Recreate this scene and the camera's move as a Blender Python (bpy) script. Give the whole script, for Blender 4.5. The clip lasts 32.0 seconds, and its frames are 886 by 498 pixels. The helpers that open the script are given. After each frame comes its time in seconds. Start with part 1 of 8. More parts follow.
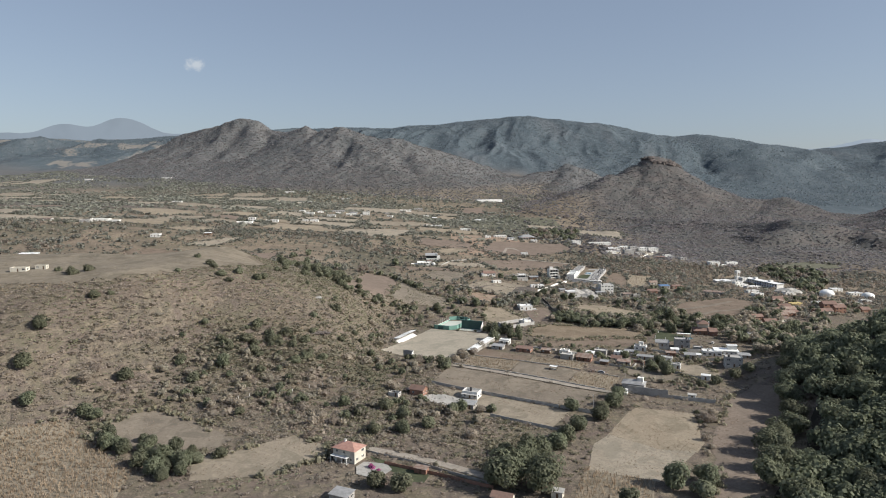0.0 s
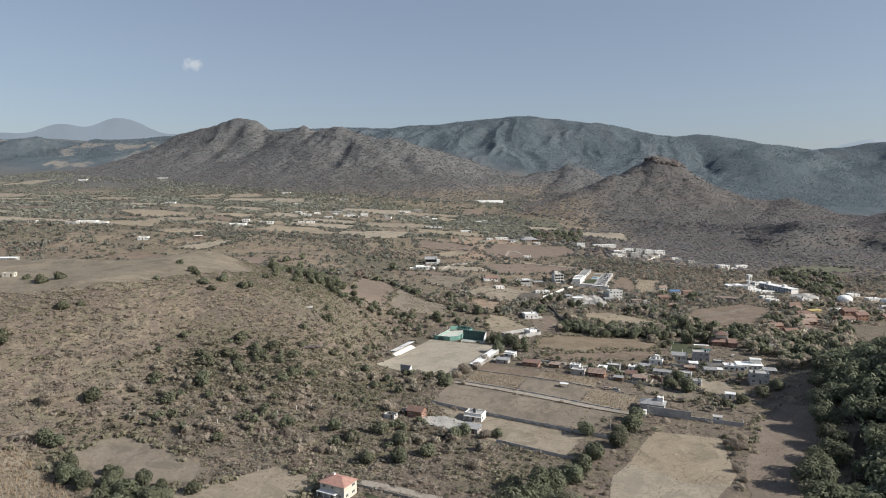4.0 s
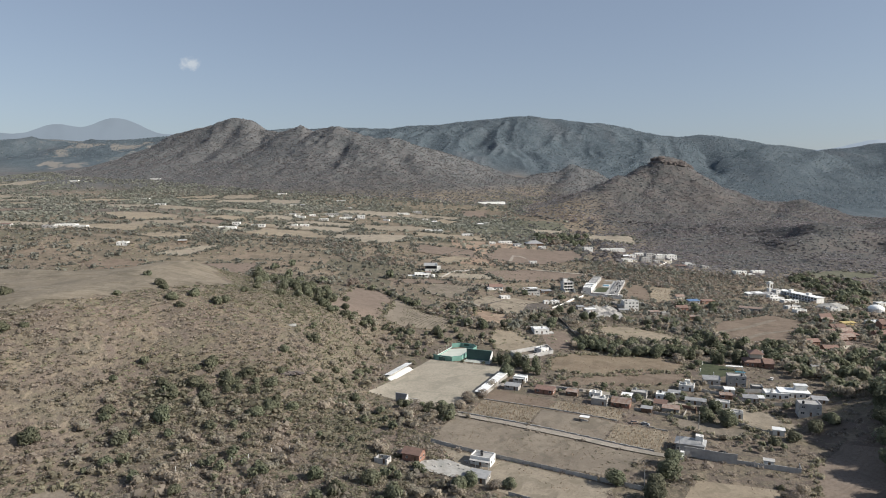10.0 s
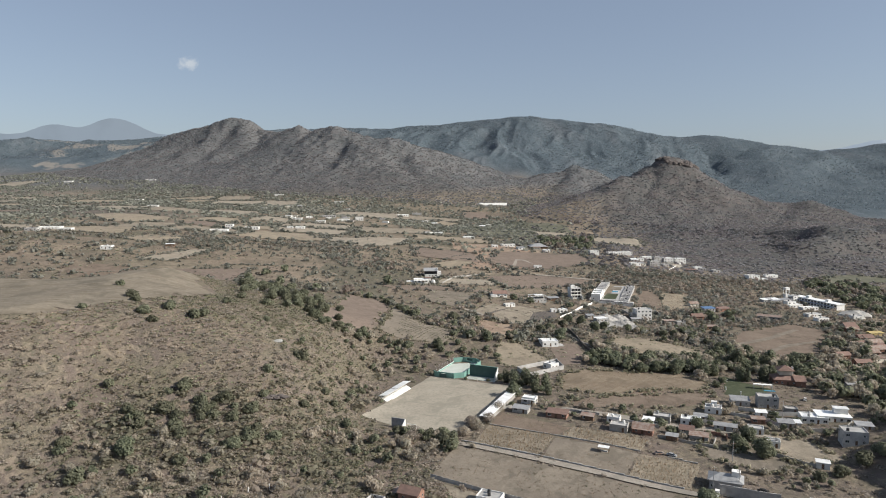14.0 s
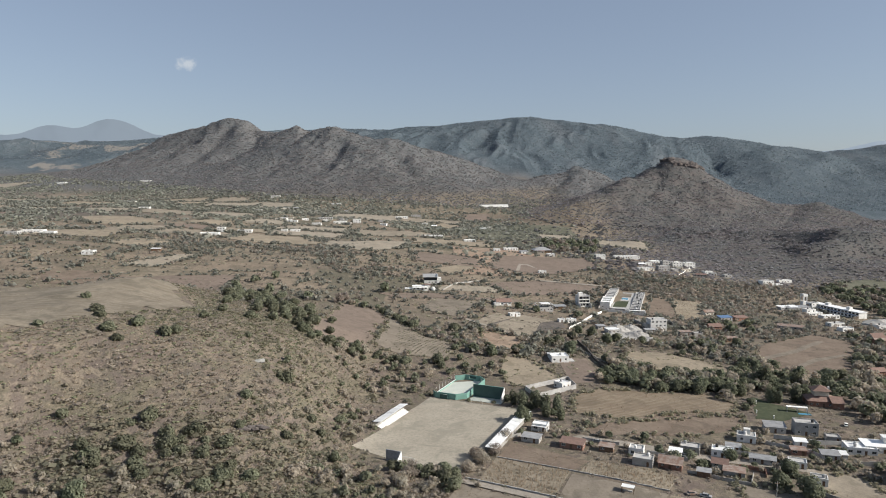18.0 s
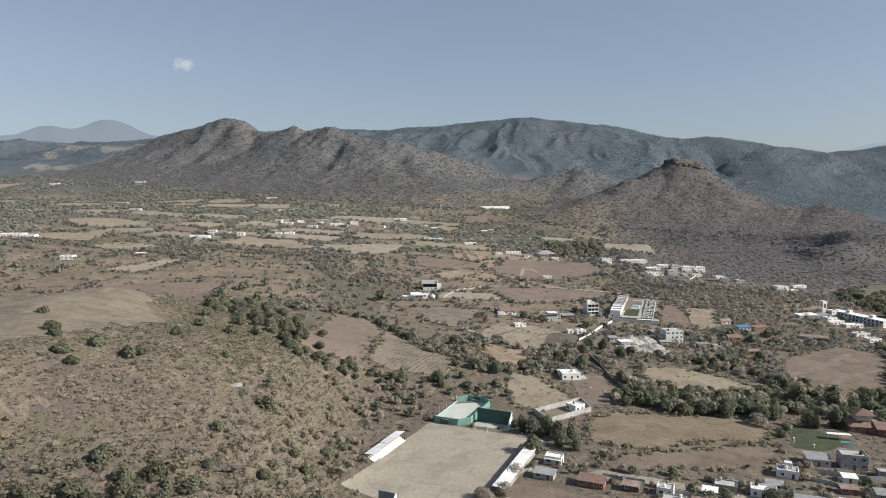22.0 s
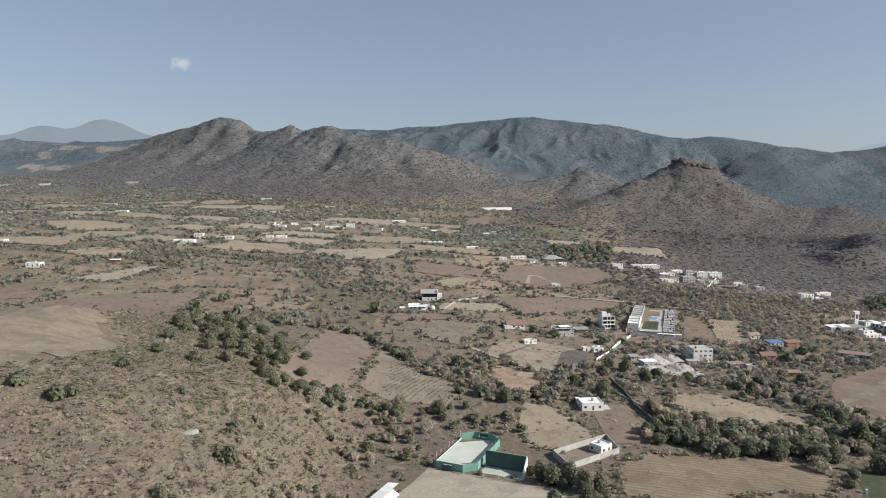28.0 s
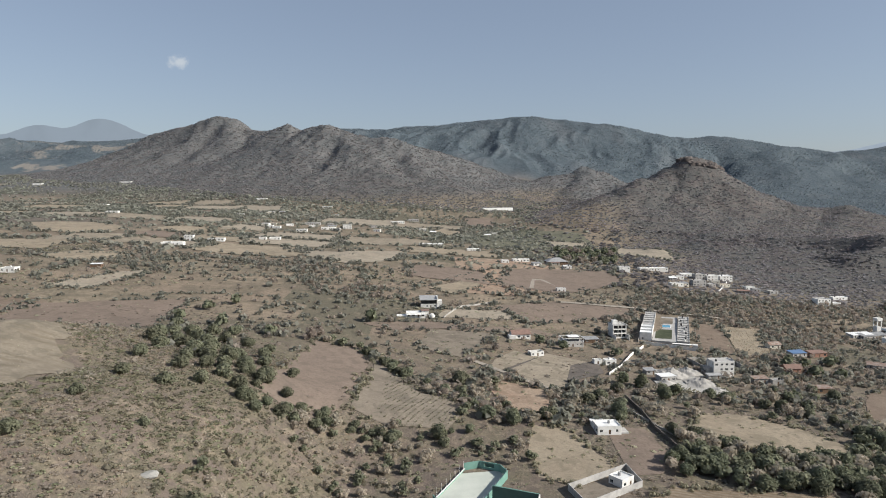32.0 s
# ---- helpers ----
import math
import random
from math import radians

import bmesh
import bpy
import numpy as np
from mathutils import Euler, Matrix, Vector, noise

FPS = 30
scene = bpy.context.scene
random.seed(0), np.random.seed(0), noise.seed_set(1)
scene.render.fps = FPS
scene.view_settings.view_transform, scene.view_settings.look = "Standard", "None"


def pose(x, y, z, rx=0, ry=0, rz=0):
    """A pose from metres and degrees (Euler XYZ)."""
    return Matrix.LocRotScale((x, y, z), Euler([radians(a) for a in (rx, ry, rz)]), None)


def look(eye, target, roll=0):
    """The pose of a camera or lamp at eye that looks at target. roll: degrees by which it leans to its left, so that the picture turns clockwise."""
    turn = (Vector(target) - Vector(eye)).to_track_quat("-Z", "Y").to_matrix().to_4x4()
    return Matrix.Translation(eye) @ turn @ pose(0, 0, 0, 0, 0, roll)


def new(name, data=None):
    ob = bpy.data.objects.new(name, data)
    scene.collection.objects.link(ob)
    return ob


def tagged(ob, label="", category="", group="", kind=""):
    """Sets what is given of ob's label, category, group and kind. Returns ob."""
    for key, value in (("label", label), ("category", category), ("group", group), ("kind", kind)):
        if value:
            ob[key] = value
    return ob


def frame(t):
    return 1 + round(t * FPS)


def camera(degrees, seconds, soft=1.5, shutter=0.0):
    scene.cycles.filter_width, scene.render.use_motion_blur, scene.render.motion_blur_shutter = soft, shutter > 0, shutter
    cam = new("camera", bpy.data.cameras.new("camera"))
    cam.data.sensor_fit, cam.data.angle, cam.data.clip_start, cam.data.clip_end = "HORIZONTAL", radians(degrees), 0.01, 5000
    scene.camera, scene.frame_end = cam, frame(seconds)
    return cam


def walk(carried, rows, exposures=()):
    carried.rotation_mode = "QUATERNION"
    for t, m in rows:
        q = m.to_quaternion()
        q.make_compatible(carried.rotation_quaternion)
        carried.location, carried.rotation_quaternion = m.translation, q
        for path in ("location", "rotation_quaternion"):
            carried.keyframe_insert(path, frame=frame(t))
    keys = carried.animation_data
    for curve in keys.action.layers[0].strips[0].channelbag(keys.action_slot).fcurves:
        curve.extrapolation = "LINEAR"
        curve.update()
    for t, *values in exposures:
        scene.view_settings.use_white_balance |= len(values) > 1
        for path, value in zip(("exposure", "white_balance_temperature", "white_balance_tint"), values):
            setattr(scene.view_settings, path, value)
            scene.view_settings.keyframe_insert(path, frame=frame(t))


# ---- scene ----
# ---------------------------------------------------------------- camera and its flight
cam = camera(65.5, 32.0, soft=1.0)
PATH = [
    (0, pose(-0.00, 0.00, 115.00, 84.184, 0, 0.065)),
    (6, pose(-0.80, 52.04, 115.00, 84.241, 0, 0.028)),
    (9, pose(-1.21, 78.76, 115.00, 84.277, 0, 0.022)),
    (13, pose(-1.77, 115.40, 115.00, 84.333, 0, 0.041)),
    (17, pose(-2.34, 152.64, 115.00, 84.412, 0, 0.017)),
    (19, pose(-2.63, 171.28, 115.00, 84.483, 0, 0.013)),
    (23, pose(-3.19, 208.17, 115.00, 84.543, 0, -0.031)),
    (25, pose(-3.47, 226.10, 115.00, 84.564, 0, -0.031)),
    (28, pose(-3.86, 252.08, 115.00, 84.578, 0, -0.036)),
    (32, pose(-4.38, 285.58, 115.00, 84.563, 0, -0.088)),
]
walk(cam, PATH)

# ---------------------------------------------------------------- sky and sun
SUN_TO = Vector((0.86, -0.22, 0.55)).normalized()
world = bpy.data.worlds.new("world")
scene.world = world
world.use_nodes = True
wn = world.node_tree.nodes
wl = world.node_tree.links
sky = wn.new("ShaderNodeTexSky")
sky.sky_type = "NISHITA"
sky.sun_disc = False
sky.sun_elevation = math.asin(SUN_TO.z)
sky.sun_rotation = math.atan2(SUN_TO.x, SUN_TO.y)
sky.altitude = 1200
sky.air_density = 1.0
sky.dust_density = 2.2
sky.ozone_density = 1.3
wn["Background"].inputs["Strength"].default_value = 0.0745
hazy = wn.new("ShaderNodeHueSaturation")
hazy.inputs["Saturation"].default_value = 0.78
wl.new(sky.outputs[0], hazy.inputs["Color"])
even = wn.new("ShaderNodeMix")
even.data_type = "RGBA"
even.inputs["Factor"].default_value = 0.45
even.inputs[7].default_value = (2.25, 2.85, 3.95, 1)
wl.new(hazy.outputs[0], even.inputs[6])
wl.new(even.outputs[2], wn["Background"].inputs["Color"])
sun_lamp = bpy.data.lights.new("sun", "SUN")
sun_lamp.energy = 4.4
sun_lamp.angle = radians(1.2)
sun_lamp.color = (1.0, 0.95, 0.87)
sun = new("sun", sun_lamp)
sun.matrix_world = look(SUN_TO * 500, (0, 0, 0))
scene.view_settings.exposure = 0.6
# ---------------------------------------------------------------- materials
class Nodes:
    """Short hand for a node tree."""

    def __init__(self, name):
        self.mat = bpy.data.materials.new(name)
        self.mat.use_nodes = True
        self.tree = self.mat.node_tree
        self.bsdf = self.tree.nodes["Principled BSDF"]
        self.pos = self.add("ShaderNodeNewGeometry").outputs["Position"]

    def add(self, kind, **inputs):
        node = self.tree.nodes.new(kind)
        for key, value in inputs.items():
            self.put(node.inputs[key.replace("_", " ")], value)
        return node

    def put(self, socket, value):
        if isinstance(value, bpy.types.NodeSocket):
            self.tree.links.new(value, socket)
        else:
            socket.default_value = value

    def noise(self, scale, detail=4.0, rough=0.55, at=None, distort=0.0):
        n = self.add("ShaderNodeTexNoise", Scale=scale, Detail=detail, Roughness=rough, Distortion=distort)
        self.put(n.inputs["Vector"], self.pos if at is None else at)
        return n.outputs["Fac"]

    def ramp(self, fac, low, high):
        n = self.add("ShaderNodeMapRange", From_Min=low, From_Max=high)
        n.interpolation_type = "SMOOTHSTEP"
        self.put(n.inputs["Value"], fac)
        return n.outputs["Result"]

    def mix(self, fac, a, b):
        n = self.add("ShaderNodeMix")
        n.data_type = "RGBA"
        self.put(n.inputs["Factor"], fac)
        for key, v in ((6, a), (7, b)):
            self.put(n.inputs[key], v if isinstance(v, bpy.types.NodeSocket) else (*v, 1.0))
        return n.outputs[2]

    def math(self, op, a, b=0.0):
        n = self.add("ShaderNodeMath")
        n.operation = op
        self.put(n.inputs[0], a)
        self.put(n.inputs[1], b)
        return n.outputs[0]

    def scaled(self, sx, sy, sz):
        n = self.add("ShaderNodeMapping", Scale=(sx, sy, sz))
        self.put(n.inputs["Vector"], self.pos)
        return n.outputs[0]

    def finish(self, color, rough=0.85, height=None, strength=0.3, distance=0.1, metal=0.0, spec=0.3):
        self.put(self.bsdf.inputs["Base Color"], color if isinstance(color, bpy.types.NodeSocket) else (*color, 1.0))
        self.put(self.bsdf.inputs["Roughness"], rough)
        self.put(self.bsdf.inputs["Metallic"], metal)
        self.put(self.bsdf.inputs["Specular IOR Level"], spec)
        if height is not None:
            b = self.add("ShaderNodeBump", Strength=strength, Distance=distance)
            self.put(b.inputs["Height"], height)
            self.tree.links.new(b.outputs[0], self.bsdf.inputs["Normal"])
        return self.mat


def plain(name, a, b, scale=0.8, rough=0.85, grain=12.0, vary=0.25, metal=0.0, spec=0.3, bumpy=0.25):
    """Two tones in patches, a fine grain on top and a tone of its own for each object."""
    n = Nodes(name)
    big = n.ramp(n.noise(scale, 5), 0.35, 0.68)
    col = n.mix(big, a, b)
    fine = n.noise(grain, 3)
    dark = tuple(v * 0.6 for v in a)
    col = n.mix(n.math("MULTIPLY", n.ramp(fine, 0.5, 0.8), 0.35), col, dark)
    rnd = n.add("ShaderNodeObjectInfo").outputs["Random"]
    hsv = n.add("ShaderNodeHueSaturation", Color=col, Value=n.math("ADD", n.math("MULTIPLY", rnd, vary), 1 - vary / 2))
    return n.finish(hsv.outputs[0], rough, fine, bumpy, 0.03, metal, spec)


def foliage(name, a, b, c, scale=0.25, rough=0.75, sparse=0.0):
    """Leaves: tones change from plant to plant and from leaf to leaf; sparse: the share of gaps between bare twigs."""
    n = Nodes(name)
    geo = n.add("ShaderNodeNewGeometry")
    isle = geo.outputs["Random Per Island"]
    col = n.mix(n.ramp(n.noise(scale, 2), 0.38, 0.62), a, b)
    col = n.mix(n.ramp(n.noise(scale * 0.21, 2), 0.45, 0.65), col, c)
    hsv = n.add("ShaderNodeHueSaturation", Color=col, Value=n.math("ADD", n.math("MULTIPLY", isle, 0.4), 0.8))
    rnd = n.add("ShaderNodeObjectInfo").outputs["Random"]
    hs2 = n.add("ShaderNodeHueSaturation", Color=hsv.outputs[0], Hue=n.math("ADD", n.math("MULTIPLY", rnd, 0.03), 0.485),
                Value=n.math("ADD", n.math("MULTIPLY", rnd, 0.5), 0.75))
    mat = n.finish(hs2.outputs[0], rough, spec=0.15)
    pale = n.add("ShaderNodeHueSaturation", Color=hs2.outputs[0], Value=0.75)
    thin = n.add("ShaderNodeBsdfTranslucent", Color=pale.outputs[0])
    both = n.add("ShaderNodeAddShader")
    n.tree.links.new(n.bsdf.outputs[0], both.inputs[0])
    n.tree.links.new(thin.outputs[0], both.inputs[1])
    surface = both.outputs[0]
    if sparse:
        gaps = n.add("ShaderNodeMixShader", Fac=sparse)
        n.tree.links.new(surface, gaps.inputs[1])
        n.tree.links.new(n.add("ShaderNodeBsdfTransparent").outputs[0], gaps.inputs[2])
        surface = gaps.outputs[0]
    n.tree.links.new(surface, n.tree.nodes["Material Output"].inputs["Surface"])
    return mat


def ground_material():
    n = Nodes("ground")
    sep = n.add("ShaderNodeSeparateXYZ", Vector=n.pos)
    px, py, pz = sep.outputs
    tan, straw, soil, scrub = (0.172, 0.142, 0.112), (0.218, 0.182, 0.136), (0.150, 0.117, 0.096), (0.128, 0.114, 0.090)
    a = n.ramp(n.noise(0.013, 5, 0.6), 0.40, 0.62)
    b = n.ramp(n.noise(0.045, 5, 0.6), 0.42, 0.62)
    c = n.ramp(n.noise(0.22, 4, 0.6), 0.45, 0.68)
    d = n.noise(1.3, 4, 0.65)
    near = n.mix(a, tan, soil)
    near = n.mix(n.math("MULTIPLY", b, 0.75), near, scrub)
    near = n.mix(n.math("MULTIPLY", c, 0.75), near, straw)
    near = n.mix(n.math("MULTIPLY", n.ramp(d, 0.46, 0.66), 0.6), near, (0.105, 0.092, 0.070))
    near = n.mix(n.math("MULTIPLY", n.ramp(n.noise(0.42, 4, 0.65), 0.5, 0.62), 0.55), near, (0.105, 0.100, 0.076))
    near = n.mix(n.math("MULTIPLY", n.ramp(n.noise(0.03, 5, 0.65, distort=0.5), 0.46, 0.62), 0.45), near, n.mix(c, (0.128, 0.116, 0.084), (0.180, 0.154, 0.112)))
    near = n.mix(n.math("MULTIPLY", n.ramp(n.noise(0.14, 5, 0.7, distort=0.8), 0.48, 0.58), 0.65), near, (0.110, 0.091, 0.079))
    near = n.mix(n.math("MULTIPLY", n.ramp(n.noise(0.62, 5, 0.7), 0.54, 0.64), 0.6), near, (0.245, 0.203, 0.153))
    near = n.mix(n.math("MULTIPLY", n.ramp(n.noise(0.026, 5, 0.7, distort=0.6), 0.47, 0.60), 0.55), near, n.mix(n.ramp(d, 0.42, 0.6), (0.158, 0.141, 0.098), (0.116, 0.106, 0.073)))
    near = n.mix(n.math("MULTIPLY", n.ramp(n.noise(0.052, 5, 0.7, distort=1.2), 0.50, 0.56), 0.5), near, (0.142, 0.111, 0.100))
    near = n.mix(n.math("MULTIPLY", n.ramp(n.noise(0.105, 5, 0.72, distort=1.2), 0.55, 0.61), 0.5), near, (0.252, 0.208, 0.156))
    # open valley floor: broad ploughed and fallow strips
    plots = n.add("ShaderNodeTexVoronoi", Scale=1.0)
    plots.distance = "CHEBYCHEV"
    n.put(plots.inputs["Vector"], n.scaled(0.0085, 0.0125, 0.0))
    tone = n.add("ShaderNodeSeparateColor", Color=plots.outputs["Color"])
    valley = n.mix(tone.outputs[0], (0.205, 0.162, 0.126), (0.262, 0.214, 0.160))
    valley = n.mix(n.ramp(tone.outputs[1], 0.5, 0.9), valley, (0.125, 0.115, 0.086))
    valley = n.mix(n.math("MULTIPLY", b, 0.5), valley, (0.115, 0.106, 0.08))
    valley = n.mix(n.math("MULTIPLY", n.ramp(d, 0.5, 0.75), 0.35), valley, (0.10, 0.088, 0.066))
    valley = n.mix(n.math("MULTIPLY", n.ramp(n.noise(0.3, 4, 0.65), 0.5, 0.64), 0.5), valley, (0.108, 0.096, 0.074))
    valley = n.mix(n.math("MULTIPLY", n.ramp(n.noise(0.09, 5, 0.65, distort=1.0), 0.55, 0.68), 0.5), valley, (0.27, 0.215, 0.155))
    valley = n.mix(n.math("MULTIPLY", n.ramp(n.noise(0.035, 5, 0.7, distort=0.7), 0.47, 0.58), 0.6), valley, (0.128, 0.112, 0.086))
    col = n.mix(n.ramp(py, 640, 760), near, valley)
    # scrub of the hills
    e = n.ramp(n.noise(0.02, 6, 0.65), 0.4, 0.62)
    f = n.ramp(n.noise(0.07, 5, 0.7), 0.42, 0.64)
    wild = n.mix(e, (0.116, 0.101, 0.096), (0.094, 0.092, 0.090))
    wild = n.mix(n.math("MULTIPLY", f, 0.7), wild, (0.096, 0.097, 0.093))
    wild = n.mix(n.math("MULTIPLY", n.ramp(n.noise(0.011, 4), 0.62, 0.72), 0.45), wild, (0.172, 0.148, 0.132))
    wild = n.mix(n.math("MULTIPLY", n.ramp(n.noise(0.16, 4, 0.7), 0.45, 0.58), 0.7), wild, (0.078, 0.079, 0.074))
    wild = n.mix(n.math("MULTIPLY", n.ramp(n.noise(0.075, 5, 0.7, distort=0.6), 0.5, 0.62), 0.5), wild, (0.124, 0.107, 0.099))
    # aerial haze put into the colour: hills turn paler and bluer with distance
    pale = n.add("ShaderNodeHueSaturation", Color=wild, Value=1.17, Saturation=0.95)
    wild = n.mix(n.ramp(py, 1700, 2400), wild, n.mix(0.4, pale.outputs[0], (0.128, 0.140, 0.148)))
    up = n.math("SUBTRACT", pz, n.math("MULTIPLY", py, 0.036))
    hills = n.math("MULTIPLY", n.ramp(up, 2, 26), n.ramp(py, 1050, 1350))
    east = n.math("MULTIPLY", n.ramp(n.math("SUBTRACT", px, n.math("MULTIPLY", n.noise(0.006, 3), 160.0)), 180, 330), n.ramp(n.math("ADD", py, n.math("MULTIPLY", n.noise(0.008, 3), 200.0)), 1080, 1260))
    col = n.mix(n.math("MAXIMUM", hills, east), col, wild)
    # pine woods of the last crest and of the valley before it
    fall = n.scaled(1.0, 0.4, 1.0)
    g = n.ramp(n.noise(0.012, 6, 0.7, at=fall), 0.42, 0.62)
    # the blue of these tones is distance haze mixed into the colour
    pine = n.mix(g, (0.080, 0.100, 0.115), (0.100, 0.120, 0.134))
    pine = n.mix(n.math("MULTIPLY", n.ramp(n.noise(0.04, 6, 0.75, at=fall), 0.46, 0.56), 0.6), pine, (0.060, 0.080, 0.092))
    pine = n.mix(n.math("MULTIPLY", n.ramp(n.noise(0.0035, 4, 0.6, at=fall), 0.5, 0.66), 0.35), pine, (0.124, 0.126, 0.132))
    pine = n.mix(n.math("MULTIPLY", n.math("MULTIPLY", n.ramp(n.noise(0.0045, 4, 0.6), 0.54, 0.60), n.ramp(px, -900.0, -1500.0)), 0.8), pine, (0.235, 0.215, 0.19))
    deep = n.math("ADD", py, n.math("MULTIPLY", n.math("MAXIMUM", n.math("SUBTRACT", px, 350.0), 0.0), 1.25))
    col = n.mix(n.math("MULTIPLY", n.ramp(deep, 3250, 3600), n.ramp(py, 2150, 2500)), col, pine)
    bumps = n.math("ADD", n.math("MULTIPLY", n.noise(0.1, 5, 0.65), 7.0), d)
    bumps = n.math("ADD", bumps, n.math("MULTIPLY", n.math("MULTIPLY", n.noise(0.018, 7, 0.7), 50.0), n.ramp(py, 2100, 3400)))
    return n.finish(col, 0.95, bumps, 0.5, 0.5, spec=0.1)


M = {
    "ground": ground_material(),
    "cliff": plain("weathered_cliff", (0.105, 0.090, 0.083), (0.145, 0.124, 0.114), 0.12, 0.95, grain=0.6),
    "dark_stone": plain("dark_field_stone", (0.075, 0.068, 0.060), (0.115, 0.104, 0.092), 0.9, 0.95, grain=4.0),
    "gravel": plain("white_gravel", (0.37, 0.355, 0.33), (0.30, 0.285, 0.265), 0.25, 0.95, grain=2.5),
    "white": plain("white_wash", (0.74, 0.73, 0.70), (0.62, 0.61, 0.58), 0.5),
    "cream": plain("cream_render", (0.60, 0.56, 0.48), (0.52, 0.485, 0.41), 0.5),
    "concrete": plain("grey_concrete", (0.42, 0.41, 0.39), (0.32, 0.31, 0.30), 0.4),
    "block": plain("grey_block", (0.36, 0.345, 0.32), (0.27, 0.26, 0.24), 0.5),
    "tile": plain("clay_tile", (0.225, 0.145, 0.117), (0.165, 0.112, 0.094), 0.8),
    "pink_tile": plain("pink_clay_tile", (0.36, 0.21, 0.17), (0.29, 0.165, 0.135), 0.8),
    "brick": plain("red_brick", (0.30, 0.17, 0.125), (0.23, 0.13, 0.095), 0.6),
    "tin": plain("white_sheet_metal", (0.80, 0.80, 0.78), (0.68, 0.68, 0.66), 0.3, 0.45, metal=0.0, spec=0.5),
    "rust": plain("rusty_sheet", (0.21, 0.135, 0.10), (0.29, 0.245, 0.215), 0.6, 0.6),
    "grey_sheet": plain("grey_sheet", (0.33, 0.33, 0.33), (0.24, 0.24, 0.24), 0.5, 0.55),
    "wood": plain("dark_wood", (0.12, 0.075, 0.05), (0.18, 0.12, 0.08), 1.5),
    "green_wall": plain("green_paint", (0.165, 0.31, 0.265), (0.135, 0.26, 0.22), 0.3, 0.6),
    "dark_green": plain("dark_green_paint", (0.060, 0.115, 0.105), (0.048, 0.095, 0.087), 0.3, 0.6),
    "court": plain("court_floor", (0.46, 0.48, 0.43), (0.40, 0.425, 0.38), 0.12, 0.8),
    "glass": plain("dark_glass", (0.03, 0.035, 0.04), (0.045, 0.05, 0.055), 0.4, 0.15, spec=0.6),
    "dark": plain("dark_opening", (0.02, 0.02, 0.02), (0.03, 0.028, 0.026), 1.0),
    "blue": plain("blue_paint", (0.12, 0.20, 0.34), (0.10, 0.17, 0.29), 0.4, 0.6),
    "pool": plain("pool_water", (0.10, 0.32, 0.45), (0.08, 0.27, 0.40), 0.3, 0.08, spec=0.6),
    "tank": plain("black_tank", (0.03, 0.03, 0.032), (0.04, 0.04, 0.04), 2.0, 0.5),
    "bark": plain("bark", (0.11, 0.085, 0.065), (0.17, 0.14, 0.115), 2.0),
    "yellow": plain("ochre_paint", (0.46, 0.36, 0.16), (0.40, 0.31, 0.14), 0.4),
    "pink": plain("bougainvillea", (0.32, 0.07, 0.19), (0.24, 0.06, 0.15), 2.0),
    "oak": foliage("oak_leaves", (0.088, 0.092, 0.061), (0.110, 0.112, 0.076), (0.098, 0.101, 0.068)),
    "dark_leaf": foliage("dark_leaves", (0.076, 0.083, 0.054), (0.098, 0.103, 0.068), (0.086, 0.092, 0.062)),
    "grey_leaf": foliage("grey_scrub_leaves", (0.188, 0.160, 0.132), (0.152, 0.138, 0.114), (0.198, 0.168, 0.140), 0.12, sparse=0.34),
    "scrub_leaf": foliage("green_scrub_leaves", (0.150, 0.141, 0.100), (0.174, 0.160, 0.116), (0.130, 0.126, 0.090), 0.15, sparse=0.2),
    "olive_leaf": foliage("olive_bush_leaves", (0.136, 0.140, 0.088), (0.160, 0.158, 0.104), (0.122, 0.126, 0.080), 0.15, sparse=0.1),
    # distant plants: haze is put into these paler, greyer leaf tones
    "far_haze_leaf": foliage("hazed_tree_leaves", (0.140, 0.145, 0.120), (0.168, 0.168, 0.140), (0.155, 0.155, 0.131), 0.03, sparse=0.12),
    "hill_haze_leaf": foliage("hazed_hill_leaves", (0.136, 0.123, 0.126), (0.115, 0.116, 0.118), (0.126, 0.119, 0.122), 0.02, sparse=0.2),
    # pine tones blued with haze
    "pine_haze_leaf": foliage("hazed_pine_leaves", (0.130, 0.156, 0.178), (0.152, 0.177, 0.196), (0.142, 0.165, 0.186), 0.01, sparse=0.28),
    "range_haze_leaf": foliage("hazed_range_leaves", (0.196, 0.184, 0.180), (0.175, 0.176, 0.177), (0.188, 0.182, 0.179), 0.02, sparse=0.32),
    "straw": foliage("straw_stalks", (0.25, 0.205, 0.142), (0.215, 0.172, 0.12), (0.275, 0.228, 0.162), 0.2, sparse=0.25),
}
# ---------------------------------------------------------------- lie of the land
def vnoise(x, y, seed=0):
    """Smooth value noise in 0..1 on whole arrays."""
    x, y = np.asarray(x, float), np.asarray(y, float)
    ix, iy = np.floor(x).astype(np.int64), np.floor(y).astype(np.int64)
    fx, fy = x - ix, y - iy
    fx, fy = fx * fx * (3 - 2 * fx), fy * fy * (3 - 2 * fy)

    def corner(i, j):
        n = (i * 374761393 + j * 668265263 + seed * 982451653) & 0x7FFFFFFF
        n = ((n ^ (n >> 13)) * 1274126177) & 0x7FFFFFFF
        return ((n ^ (n >> 16)) & 0xFFFF) / 65535.0

    a, b = corner(ix, iy), corner(ix + 1, iy)
    c, d = corner(ix, iy + 1), corner(ix + 1, iy + 1)
    return (a * (1 - fx) + b * fx) * (1 - fy) + (c * (1 - fx) + d * fx) * fy


